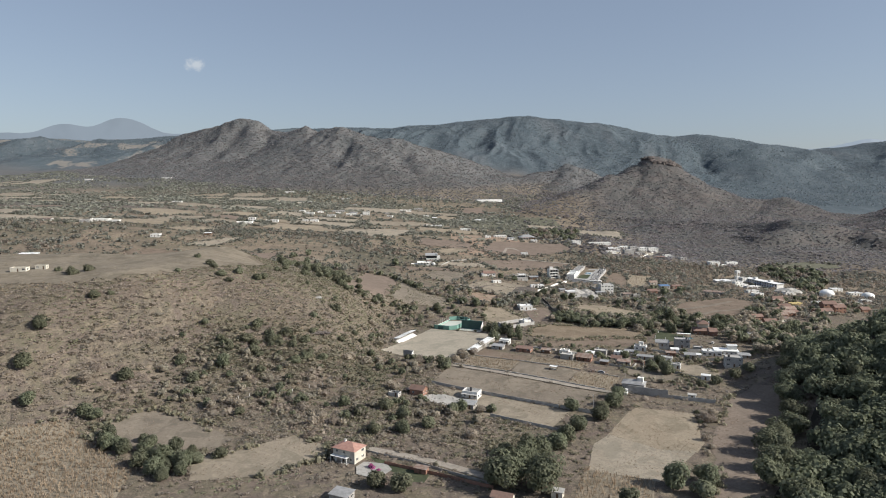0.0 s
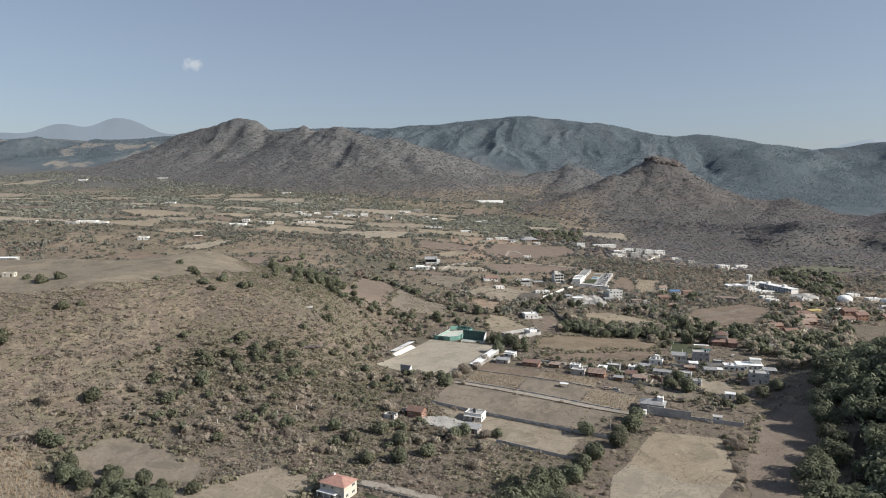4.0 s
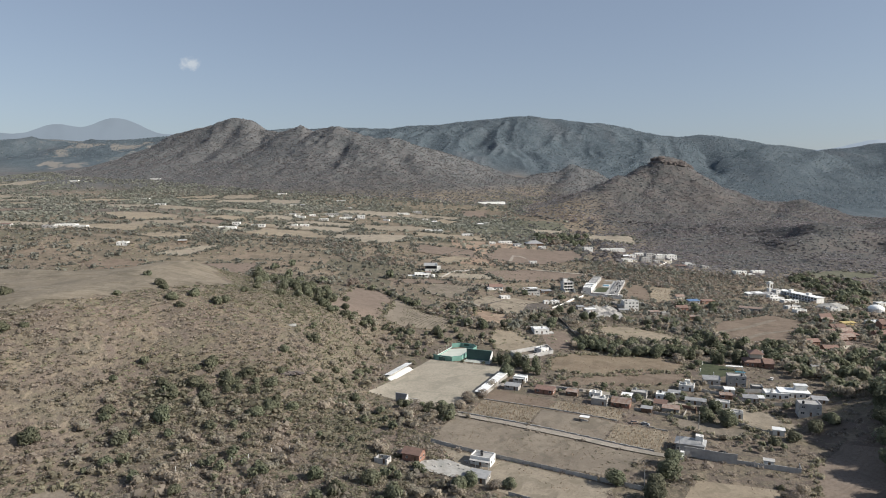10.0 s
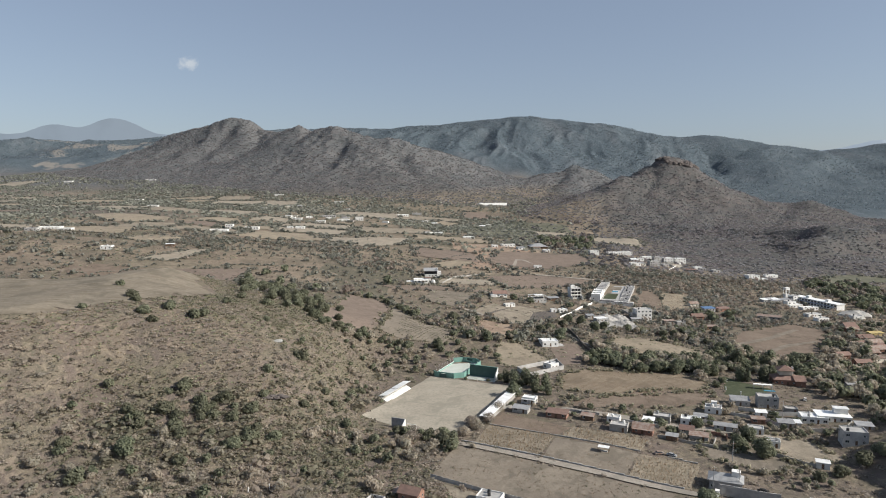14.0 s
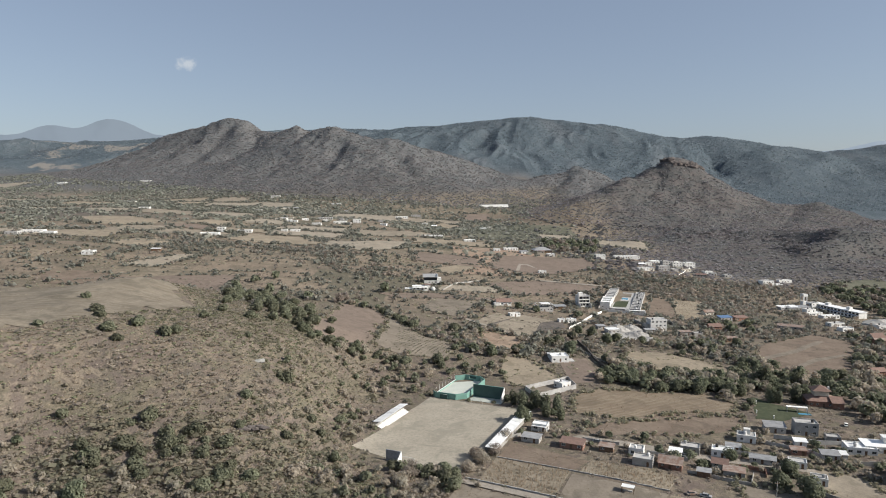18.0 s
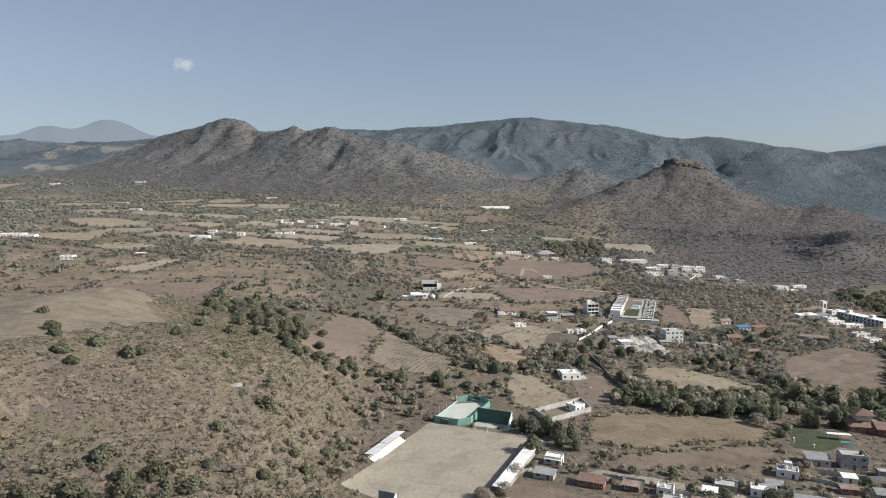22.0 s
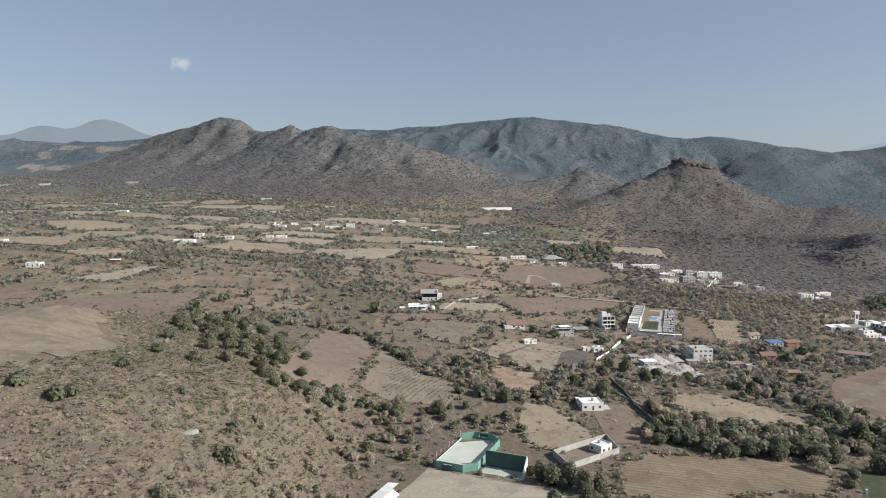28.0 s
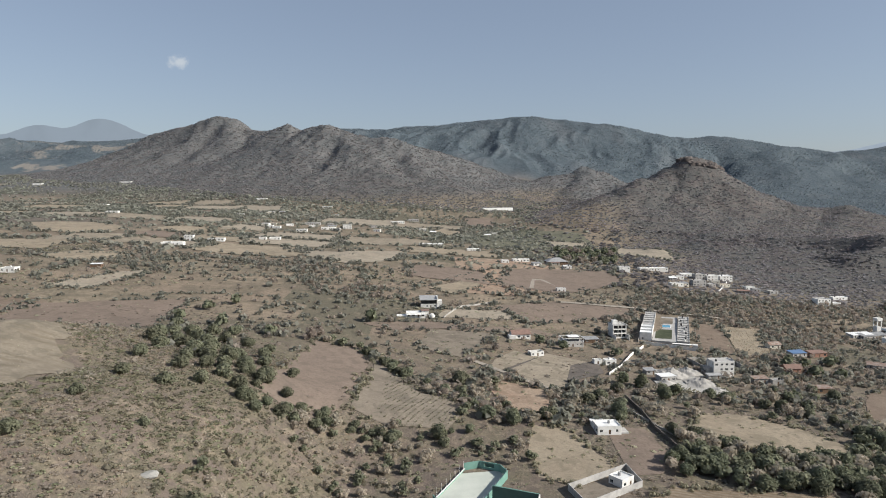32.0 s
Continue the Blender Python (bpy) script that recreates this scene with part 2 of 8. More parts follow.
def fbm(x, y, size, octaves=4, seed=0):
    """Layered noise round 0, about -0.5..0.5, whose largest lumps are size metres wide."""
    total, gain, norm = 0.0, 1.0, 0.0
    for k in range(octaves):
        total = total + gain * (vnoise(x * 2 ** k / size, y * 2 ** k / size, seed + k * 17) - 0.5)
        norm += gain
        gain *= 0.5
    return total / norm * 1.6


def ridged(x, y, size, seed=0):
    """Sharp gullies and spurs, 0..1."""
    return 1 - np.abs(2 * vnoise(x / size, y / size, seed) - 1) * 0.6 - np.abs(2 * vnoise(x * 2.1 / size, y * 2.1 / size, seed + 5) - 1) * 0.4


def bump(x, y, cx, cy, sx, sy, turn=0.0, power=2.0):
    c, s = math.cos(math.radians(turn)), math.sin(math.radians(turn))
    u, v = (x - cx) * c + (y - cy) * s, -(x - cx) * s + (y - cy) * c
    return np.exp(-(np.abs(u / sx) ** power + np.abs(v / sy) ** power))


def smooth(a, b, v):
    t = np.clip((v - a) / (b - a), 0, 1)
    return t * t * (3 - 2 * t)


VALLEY_Y = (-400, 300, 440, 540, 600, 700, 850, 1170, 1875, 2600, 5200)
VALLEY_Z = (-25, -9, -1.0, 0.5, 6, 10, 16, 24, 48, 104, 225)
CROSS_Y = (-400, 300, 520, 650, 850, 1170, 1875, 3000, 5200)
CROSS_K = (0.0, 0.0, -0.02, -0.06, -0.1, -0.085, -0.055, -0.03, -0.02)
# far crest: plan x and height of the skyline
CREST_X = (-5200, -3577, -2848, -2630, -2467, -2304, -2050, -1758, -1105, -525, -308, -18, 271, 452, 578, 741, 995, 1177, 1359, 1504, 1667, 1831, 2014, 2233, 2351, 2469, 2596, 2812, 3028, 4200)
CREST_Z = (300, 331, 366, 376, 370, 354, 360, 380, 428, 440, 432, 462, 498, 518, 519, 502, 470, 438, 402, 388, 408, 384, 348, 322, 287, 308, 312, 348, 370, 340)

# spines and spurs of the scrub hills in plan, with their heights
BUTTE = [
    [(553, 1885, 163), (510, 1870, 142), (422, 1800, 115), (354, 1720, 90), (267, 1640, 63), (207, 1590, 42)],
    [(553, 1885, 163), (572, 1886, 168), (600, 1885, 163), (620, 1880, 140), (651, 1870, 110), (680, 1865, 99), (713, 1850, 88), (763, 1835, 63), (834, 1825, 59), (882, 1800, 61), (908, 1760, 44), (944, 1720, 33), (1020, 1680, 27), (1110, 1600, 22)],
    [(555, 1860, 145), (492, 1740, 85), (431, 1640, 50), (369, 1540, 32)],
    [(643, 1850, 106), (589, 1720, 64), (507, 1560, 36), (432, 1440, 26), (379, 1370, 18)],
    [(747, 1830, 68), (660, 1660, 42), (558, 1500, 26), (511, 1360, 14), (500, 1270, 4)],
    [(880, 1795, 58), (774, 1640, 34), (654, 1480, 20), (606, 1350, 8), (593, 1250, 0)],
    [(941, 1715, 30), (826, 1540, 18), (722, 1380, 6), (690, 1260, -4)],
    [(1180, 1640, 84), (1090, 1560, 62), (1020, 1470, 36), (960, 1360, 10)],
]
KNOB = [[(102, 2250, 78), (126, 2280, 92), (176, 2320, 100), (265, 2400, 122), (332, 2420, 133), (400, 2440, 144), (439, 2450, 161), (484, 2440, 148), (517, 2380, 115), (534, 2300, 101)],
        [(439, 2450, 158), (400, 2330, 112), (350, 2220, 84)], [(300, 2410, 126), (250, 2290, 96), (215, 2190, 74)]]
RANGE = [
    [(-1406, 3050, 171), (-1252, 3000, 223), (-1149, 2950, 259), (-1055, 2900, 305), (-970, 2870, 321), (-878, 2860, 344), (-834, 2860, 357), (-781, 2850, 349), (-725, 2820, 308), (-646, 2760, 295), (-578, 2650, 282)],
    [(-578, 2650, 282), (-502, 2530, 297), (-449, 2500, 276), (-396, 2470, 288), (-362, 2460, 295), (-297, 2430, 267), (-229, 2400, 254), (-147, 2400, 249), (-66, 2440, 220), (27, 2480, 194), (94, 2480, 164), (121, 2460, 133)],
    [(-1007, 2880, 315), (-1034, 2720, 227), (-1028, 2600, 174)],
    [(-854, 2855, 350), (-874, 2680, 251), (-859, 2520, 172), (-834, 2420, 137)],
    [(-787, 2850, 349), (-714, 2640, 259), (-678, 2480, 184), (-630, 2390, 154)],
    [(-501, 2525, 293), (-517, 2420, 219), (-518, 2300, 153)],
    [(-361, 2455, 291), (-369, 2360, 222), (-386, 2250, 152), (-385, 2150, 110)],
    [(-297, 2430, 265), (-228, 2300, 219), (-175, 2180, 159), (-134, 2060, 105)],
    [(-147, 2395, 245), (-88, 2280, 187), (-50, 2150, 134), (-24, 2040, 95)],
    [(8, 2470, 193), (52, 2330, 136), (74, 2200, 93)],
]
SPINES = [(line, 150) for line in BUTTE] + [(line, 120) for line in KNOB] + [(line, 215) for line in RANGE]


def spur(x, y, base, line, wide):
    """How far a ridge along a line of (x, y, height) lifts the ground above its base."""
    best = np.zeros(np.broadcast(x, y).shape)
    for (x0, y0, z0), (x1, y1, z1) in zip(line, line[1:]):
        ux, uy = x1 - x0, y1 - y0
        t = np.clip(((x - x0) * ux + (y - y0) * uy) / (ux * ux + uy * uy), 0, 1)
        d = np.hypot(x - x0 - t * ux, y - y0 - t * uy) / wide
        best = np.maximum(best, (z0 + (z1 - z0) * t - base) * np.exp(-1.15 * (np.sqrt(d * d + 0.05) - 0.2236)))
    return best


def height(x, y):
    """The ground's height at plan points."""
    x, y = np.asarray(x, float), np.asarray(y, float)
    z = np.interp(y, VALLEY_Y, VALLEY_Z) + np.interp(y, CROSS_Y, CROSS_K) * 500 * np.tanh(x / 500)
    z = z - 75 * smooth(450, 1500, x) * smooth(1150, 2300, y)
    # scrub hill beside the pitch, with its pasture on top
    mid = 480 + 0.7 * np.clip(x + 150, -80, 0)
    slope = np.exp(-((y - mid) / np.where(y > mid, 150.0, 88.0)) ** 2)
    side = np.where(x < -235, np.exp(-((x + 235) / 420) ** 2), np.exp(-(np.abs((x + 235) / 172) ** 4)))
    back = np.where(y > mid, np.exp(-(np.clip(y - mid - 75, 0, None) / 115) ** 2), slope)
    slope = slope + (back - slope) * (1 - smooth(-190, -135, x))
    z = z + 57 * slope * side * (0.96 + 0.1 * fbm(x, y, 60, 3, 3))
    # steep wooded slope on the near side of the brook
    rise = 84 * np.clip((x - 174 + 0.25 * np.clip(330 - y, 0, 120)) / 200, 0, 1) * (1 - smooth(385, 475, y))
    z = z + rise
    # scrub hills: spines and spurs that fall away to both sides
    wx, wy = x + 18 * fbm(x, y, 130, 3, 71), y + 18 * fbm(x, y, 130, 3, 73)
    wild = 24 * bump(x, y, 730, 1740, 360, 300, 0, 3) + 30 * bump(x, y, -520, 2480, 620, 330, 12, 3)
    wild = np.maximum(wild, 26 * bump(x, y, 660, 1330, 330, 190, 0, 3) * np.clip(0.75 + 2.2 * fbm(x, y, 150, 3, 75), 0, 2))
    for line, wide in SPINES:
        wild = np.maximum(wild, spur(wx, wy, z, line, wide))
    wild = wild + 7 * bump(x, y, 578, 1888, 40, 50, 0, 6)
    wild = np.clip(wild - 14 * np.exp(-wild / 18), 0, None)
    gully = np.clip(wild / 70, 0, 1)
    z = z + wild + gully * ((ridged(wx, wy, 120, 21) - 0.53) * 13 + (ridged(wx, wy, 48, 27) - 0.53) * 7 + fbm(x, y, 24, 2, 9) * 6)
    # crest behind everything
    crest = np.interp(x, CREST_X, CREST_Z)
    m = np.exp(-(np.abs(y - 4620) / 780) ** 2.4)
    down = x + 0.32 * (4620 - y) + 170 * fbm(x, y, 420, 3, 35)
    z = z * (1 - m) + m * crest + m * (1 - m) * 4 * ((ridged(down, y * 0.42, 430, 33) - 0.6) * 120 + (ridged(down, y * 0.5, 150, 37) - 0.6) * 48) + np.clip(m - 0.3, 0, 1) * fbm(x, y, 90, 3, 41) * 18
    # low rolls of the valley floor
    calm = np.clip(1 - wild / 40, 0, 1) * smooth(600, 900, y)
    z = z + calm * fbm(x, y, 220, 3, 51) * 10
    flat = np.exp(-(np.abs((x - 18) / 78) ** 6 + np.abs((y - 488) / 92) ** 8))
    return z * (1 - flat) + flat * 0.0
# ---------------------------------------------------------------- building blocks
def part(name, bm, material, parent=None, label=""):
    """Links a bmesh as one mesh object, under a thing or a part."""
    mesh = bpy.data.meshes.new(name)
    bm.to_mesh(mesh)
    bm.free()
    mesh.materials.append(M[material] if isinstance(material, str) else material)
    ob = new(name, mesh)
    ob.parent = parent
    if label:
        tagged(ob, label)
    return ob


def raw(name, verts, faces, material, parent=None, shade=False):
    """A mesh object out of whole arrays; faces all have the same number of corners."""
    verts, faces = np.asarray(verts, np.float32), np.asarray(faces, np.int32)
    mesh = bpy.data.meshes.new(name)
    n, k = faces.shape
    mesh.vertices.add(len(verts))
    mesh.vertices.foreach_set("co", verts.ravel())
    mesh.loops.add(n * k)
    mesh.loops.foreach_set("vertex_index", faces.ravel())
    mesh.polygons.add(n)
    mesh.polygons.foreach_set("loop_start", np.arange(0, n * k, k, dtype=np.int32))
    mesh.polygons.foreach_set("loop_total", np.full(n, k, np.int32))
    if shade:
        mesh.polygons.foreach_set("use_smooth", np.ones(n, bool))
    mesh.update(calc_edges=True)
    mesh.materials.append(M[material] if isinstance(material, str) else material)
    ob = new(name, mesh)
    ob.parent = parent
    return ob


# ground sheet: close rows near the flight, wider ones towards the horizon
GX = np.concatenate([np.arange(-5200, -1500, 60), np.arange(-1500, -520, 10), np.arange(-520, 520, 6.5), np.arange(520, 1500, 10), np.arange(1500, 5201, 60)])
GY = np.concatenate([np.arange(-900, -100, 40), np.arange(-100, 900, 6.5), np.arange(900, 2900, 10), np.arange(2900, 5050, 28)])
GZ = height(*np.meshgrid(GX, GY))


def ground_z(x, y):
    """The height of the ground sheet itself."""
    x, y = np.asarray(x, float), np.asarray(y, float)
    i = np.clip(np.searchsorted(GX, x, "right") - 1, 0, len(GX) - 2)
    j = np.clip(np.searchsorted(GY, y, "right") - 1, 0, len(GY) - 2)
    u, v = (x - GX[i]) / (GX[i + 1] - GX[i]), (y - GY[j]) / (GY[j + 1] - GY[j])
    a, b, c, d = GZ[j, i], GZ[j, i + 1], GZ[j + 1, i + 1], GZ[j + 1, i]
    return np.where(u >= v, a + u * (b - a) + v * (c - b), a + v * (d - a) + u * (c - d))


def sheet():
    nx, ny = len(GX), len(GY)
    xx, yy = np.meshgrid(GX, GY)
    verts = np.stack([xx.ravel(), yy.ravel(), GZ.ravel()], 1)
    k = (np.arange(ny - 1)[:, None] * nx + np.arange(nx - 1)[None]).ravel()
    faces = np.concatenate([np.stack([k, k + 1, k + nx + 1], 1), np.stack([k, k + nx + 1, k + nx], 1)])
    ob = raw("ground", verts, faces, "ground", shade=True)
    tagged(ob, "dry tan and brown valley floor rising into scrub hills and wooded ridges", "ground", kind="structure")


sheet()
CLEAR = []  # plan outlines on which no scrub grows


def inside(poly, x, y):
    x, y = np.asarray(x, float), np.asarray(y, float)
    hit = np.zeros(x.shape, bool)
    for (x0, y0), (x1, y1) in zip(poly, poly[1:] + poly[:1]):
        if y0 != y1:
            hit ^= ((y0 > y) != (y1 > y)) & (x < (x1 - x0) * (y - y0) / (y1 - y0) + x0)
    return hit
# ---------------------------------------------------------------- field surfaces
def field_material(name, a, b, row=0.0, turn=0.0, deep=0.3, patch=0.06, stripe=0.5):
    """Soil or stubble; row: the width of its furrows in metres, turn: their direction in degrees."""
    n = Nodes(name)
    big = n.ramp(n.noise(patch, 5, 0.6), 0.36, 0.66)
    col = n.mix(big, a, b)
    fine = n.noise(1.6, 5, 0.7)
    col = n.mix(n.math("MULTIPLY", n.ramp(fine, 0.48, 0.75), 0.45), col, tuple(v * 0.55 for v in a))
    mid = n.ramp(n.noise(0.3, 4, 0.6), 0.5, 0.75)
    col = n.mix(n.math("MULTIPLY", n.ramp(n.noise(0.75, 4, 0.7), 0.48, 0.62), 0.45), col, tuple(v * 0.62 for v in b))
    col = n.mix(n.math("MULTIPLY", mid, 0.4), col, tuple(min(1, v * 1.35) for v in b))
    col = n.mix(n.math("MULTIPLY", n.ramp(n.noise(0.09, 4, 0.65, distort=0.8), 0.48, 0.62), 0.55), col, (a[0] * 0.62, a[1] * 0.66, a[2] * 0.66))
    grey = n.add("ShaderNodeHueSaturation", Color=col, Saturation=0.72, Value=0.76)
    col = grey.outputs[0]
    tall = fine
    if row:
        m = n.add("ShaderNodeMapping", Rotation=(0, 0, radians(-turn)))
        n.put(m.inputs["Vector"], n.pos)
        w = n.add("ShaderNodeTexWave", Scale=0.314 / row, Distortion=7.0 if stripe < 0.5 else 3.0, Detail=4.0)
        w.bands_direction = "Y"
        n.put(w.inputs["Vector"], m.outputs[0])
        wave = w.outputs["Fac"]
        col = n.mix(n.math("MULTIPLY", n.math("MULTIPLY", n.ramp(wave, 0.3, 1.0), n.ramp(n.noise(0.07, 3), 0.4, 0.65) if stripe < 0.5 else 0.85), stripe), col, tuple(v * 0.5 for v in a))
        tall = n.math("ADD", fine, n.math("MULTIPLY", wave, stripe * 2.5))
    return n.finish(col, 0.95, tall, deep, 0.2, spec=0.1)


M["pitch"] = field_material("worn_turf", (0.47, 0.405, 0.295), (0.42, 0.36, 0.26), patch=0.045)
M["stubble"] = field_material("straw_stubble", (0.32, 0.255, 0.17), (0.37, 0.30, 0.205), 2.2, 66, stripe=0.12)
M["corn"] = field_material("dry_maize", (0.29, 0.23, 0.15), (0.35, 0.285, 0.19), 1.6, 70, stripe=0.25)
M["fallow"] = field_material("fallow", (0.245, 0.195, 0.14), (0.295, 0.238, 0.168), patch=0.05)
M["gold"] = field_material("golden_grass", (0.345, 0.265, 0.165), (0.385, 0.305, 0.195), patch=0.05)
M["pale"] = field_material("pale_stubble", (0.41, 0.34, 0.24), (0.36, 0.29, 0.20), 4.0, 10, stripe=0.08)
M["brown"] = field_material("brown_soil", (0.225, 0.155, 0.105), (0.27, 0.195, 0.13), 2.0, -24, stripe=0.15)
M["furrow"] = field_material("furrowed_soil", (0.275, 0.20, 0.125), (0.33, 0.25, 0.155), 2.6, -14, 0.5, stripe=0.6)
M["red_soil"] = field_material("reddish_soil", (0.275, 0.195, 0.14), (0.24, 0.172, 0.125), patch=0.03)
M["dark_soil"] = field_material("dark_soil", (0.155, 0.13, 0.112), (0.19, 0.155, 0.13), patch=0.05)
M["dirt"] = field_material("bare_dirt", (0.285, 0.212, 0.155), (0.24, 0.178, 0.13), 2.4, 30, stripe=0.3)
M["track"] = field_material("dirt_track", (0.42, 0.36, 0.285), (0.36, 0.30, 0.235), patch=0.2)
M["rubble"] = field_material("pale_gravel", (0.52, 0.495, 0.45), (0.44, 0.415, 0.37), patch=0.15)
M["lawn"] = field_material("green_lawn", (0.078, 0.098, 0.046), (0.098, 0.114, 0.054), patch=0.15)
M["slope"] = field_material("hill_pasture", (0.252, 0.203, 0.138), (0.300, 0.244, 0.165), 6.0, 12, stripe=0.4)
# leaf litter, with the shade of the woods in its dark tone
M["litter"] = field_material("shaded_leaf_litter", (0.085, 0.072, 0.05), (0.065, 0.058, 0.042), patch=0.1)
M["greenery"] = field_material("green_valley_scrub", (0.175, 0.172, 0.108), (0.21, 0.20, 0.13), patch=0.02)

FIELDS = 0
PLOTS = []  # outlines of the fields that hedges and weeds follow


def drape(outline, lift, step):
    """A bmesh that follows the ground, cut where the ground sheet bends."""
    bm = bmesh.new()
    bm.faces.new([bm.verts.new((x, y, 0)) for x, y in outline])
    xs, ys = [p[0] for p in outline], [p[1] for p in outline]
    for axis, low, high, grid in ((0, min(xs), max(xs), GX), (1, min(ys), max(ys), GY)):
        for g in grid[(grid > low) & (grid < high)]:
            co, no = ((float(g), 0, 0), (1, 0, 0)) if axis == 0 else ((0, float(g), 0), (0, 1, 0))
            bmesh.ops.bisect_plane(bm, geom=bm.verts[:] + bm.edges[:] + bm.faces[:], plane_co=co, plane_no=no)
    for v in bm.verts:
        v.co.z = float(ground_z(v.co.x, v.co.y)) + lift
    bmesh.ops.triangulate(bm, faces=bm.faces[:])
    if sum(f.normal.z for f in bm.faces) < 0:
        bmesh.ops.reverse_faces(bm, faces=bm.faces[:])
    return bm


def ragged(outline, amount):
    """The outline with wavering edges, as a plough or a hedge leaves them."""
    out = []
    for (x0, y0), (x1, y1) in zip(outline, outline[1:] + outline[:1]):
        n = max(1, int(math.hypot(x1 - x0, y1 - y0) / 7))
        for k in range(n):
            t = k / n
            x, y = x0 + (x1 - x0) * t, y0 + (y1 - y0) * t
            out.append((x + amount * noise.noise((x * 0.11, y * 0.11, 1.5)), y + amount * noise.noise((x * 0.11, y * 0.11, 7.5))))
    return out


def field(outline, material, label, lift=0.0, edge=1.5, grows=False, kind="field"):
    global FIELDS
    FIELDS += 1
    far = max(p[1] for p in outline)
    lift = lift or (0.10 if far < 620 else 0.25 if far < 900 else 0.6)
    ob = part(f"{kind}_{FIELDS}", drape(ragged(outline, edge), lift + 0.006 * (FIELDS % 7), 5), material)
    tagged(ob, label, kind, kind="structure")
    if not grows:
        CLEAR.append(outline)
        if kind == "field":
            PLOTS.append((outline, edge))
    return ob


# frame of the sports ground: u along its short side, v along the long one
TURN = -23.5
_c, _s = math.cos(radians(TURN)), math.sin(radians(TURN))


def at(u, v):
    return (-9 + u * _c - v * _s, 522 + u * _s + v * _c)


field([at(-0.6, 0.8), at(51.5, 0.5), at(51.5, -36), at(50, -86), at(-1.0, -80)], "pitch", "worn beige football pitch of dry turf and dust", edge=0.6, kind="pitch")
field([(-207, 312), (-184, 323), (-169, 313), (-132, 281), (-129, 258), (-168, 250), (-192, 262)], "corn", "dry standing maize in pale straw rows")
field([(-168, 321), (-150, 342), (-122, 331), (-100, 314), (-105, 304), (-124, 301), (-156, 305)], "fallow", "fallow brown plot ringed by scrub", grows=False)
field([(-111, 294), (-85, 309), (-72, 318), (-51, 308), (-53, 296), (-72, 278), (-106, 274)], "stubble", "harvested tan plot with faint stubble rows")
field([(101, 357), (131, 349), (122, 312), (115, 302), (99, 304), (79, 321)], "gold", "golden dry grass field beside a walled yard", edge=0.9)
field([(70, 311), (80, 322), (99, 305.5), (116, 304), (89, 273), (62, 285)], "pale", "pale dry field with wheel marks", edge=0.9)
field([(53, 264), (61, 286), (88, 274), (81, 256), (51, 256)], "corn", "rough maize stubble below the dry field", edge=0.9)
field([(159, 373), (180, 388), (190, 374), (176, 343), (140, 261), (107, 255), (128, 316)], "dirt", "bare reddish dirt slope below the woods", edge=3)
field([(128, 240), (132, 262), (156, 296), (180, 325), (196, 356), (202, 388), (216, 414), (246, 434), (300, 450), (400, 440), (400, 255)], "litter", "leaf litter under the slope woods, darkened with shade", edge=4, grows=True, kind="woodland_floor")
field([(28, 458), (58, 437), (49, 428), (20, 441)], "brown", "brown cleared plot beside the white roof", edge=0.5)
field([(19.5, 440.5), (48.5, 427.5), (39, 406), (11, 418)], "corn", "straw coloured maize stubble plot", edge=0.4)
field([(59, 438), (91, 425), (83, 412.5), (51, 426.5)], "corn", "straw coloured maize plot behind a fence", edge=0.4)
field([(48.5, 425), (82, 410), (71, 391), (40, 405)], "fallow", "grazed brown plot with a small shelter", edge=0.4)
field([(82.6, 409.5), (106, 403), (95, 382), (72, 391)], "corn", "straw plot of broken maize stalks", edge=0.4)
field([(4, 416), (88, 379), (69, 359), (-8, 387)], "fallow", "broad dry grass plot dotted with weeds", edge=0.4)
field([(-2, 384), (28, 371), (67, 351), (52, 327), (27, 342), (12, 352)], "stubble", "pale grazed plot inside a panel fence", edge=0.6)
field([(66, 522), (83, 539), (141, 538), (154, 518), (145, 503), (94, 488), (65, 496)], "furrow", "ploughed brown field with long furrows")
field([(64, 476), (114, 502), (149, 500), (140, 482), (113, 471), (66, 467)], "brown", "brown harvested field edged by scrub")
field([(50, 461), (76, 454), (106, 444), (150, 432), (151, 438), (104, 451), (60, 467)], "track", "pale dirt lane between small houses", edge=0.8)
field([(71, 597), (90, 595), (92, 572), (84, 550), (71, 548)], "red_soil", "bare levelled earth yard", edge=0.6)
field([(125, 619), (149, 620), (168, 599), (179, 579), (169, 566), (152, 567), (129, 578), (112, 600)], "gold", "dry golden pasture between tree belts", edge=3)
field([(37, 595), (53, 592), (66, 562), (64, 549), (46, 537), (35, 546), (33, 572)], "gold", "dry sloping grass beside a walled yard", edge=2)
field([(-82, 700), (-51, 690), (-46, 655), (-47, 600), (-53, 585), (-70, 569), (-85, 574), (-84, 599)], "red_soil", "reddish fallow field beside a wooded gully", edge=2)
field([(-44, 682), (-31, 655), (-15, 625), (1, 621), (7, 610), (-2, 586), (-29, 583), (-46, 590), (-43, 642)], "fallow", "pale plot planted in rows of agave", edge=2)
field([(-13, 757), (32, 762), (20, 727), (7, 695), (-20, 709)], "fallow", "plain tan ploughed field", edge=1)
field([(2, 834), (49, 837), (51, 808), (-10, 795)], "pale", "pale mown field behind a white house", edge=1)
field([(28, 696), (42, 719), (56, 709), (49, 700), (30, 676), (24, 682)], "stubble", "small plot of dry stubble", edge=0.5)
field([(43, 717), (57, 709.5), (36, 676), (29, 676)], "dark_soil", "dark turned soil plot", edge=0.5)
field([(37, 681), (57, 709), (63, 719), (86, 706), (59, 645), (44, 656)], "stubble", "tan plot with rows of dry crops", edge=0.6)
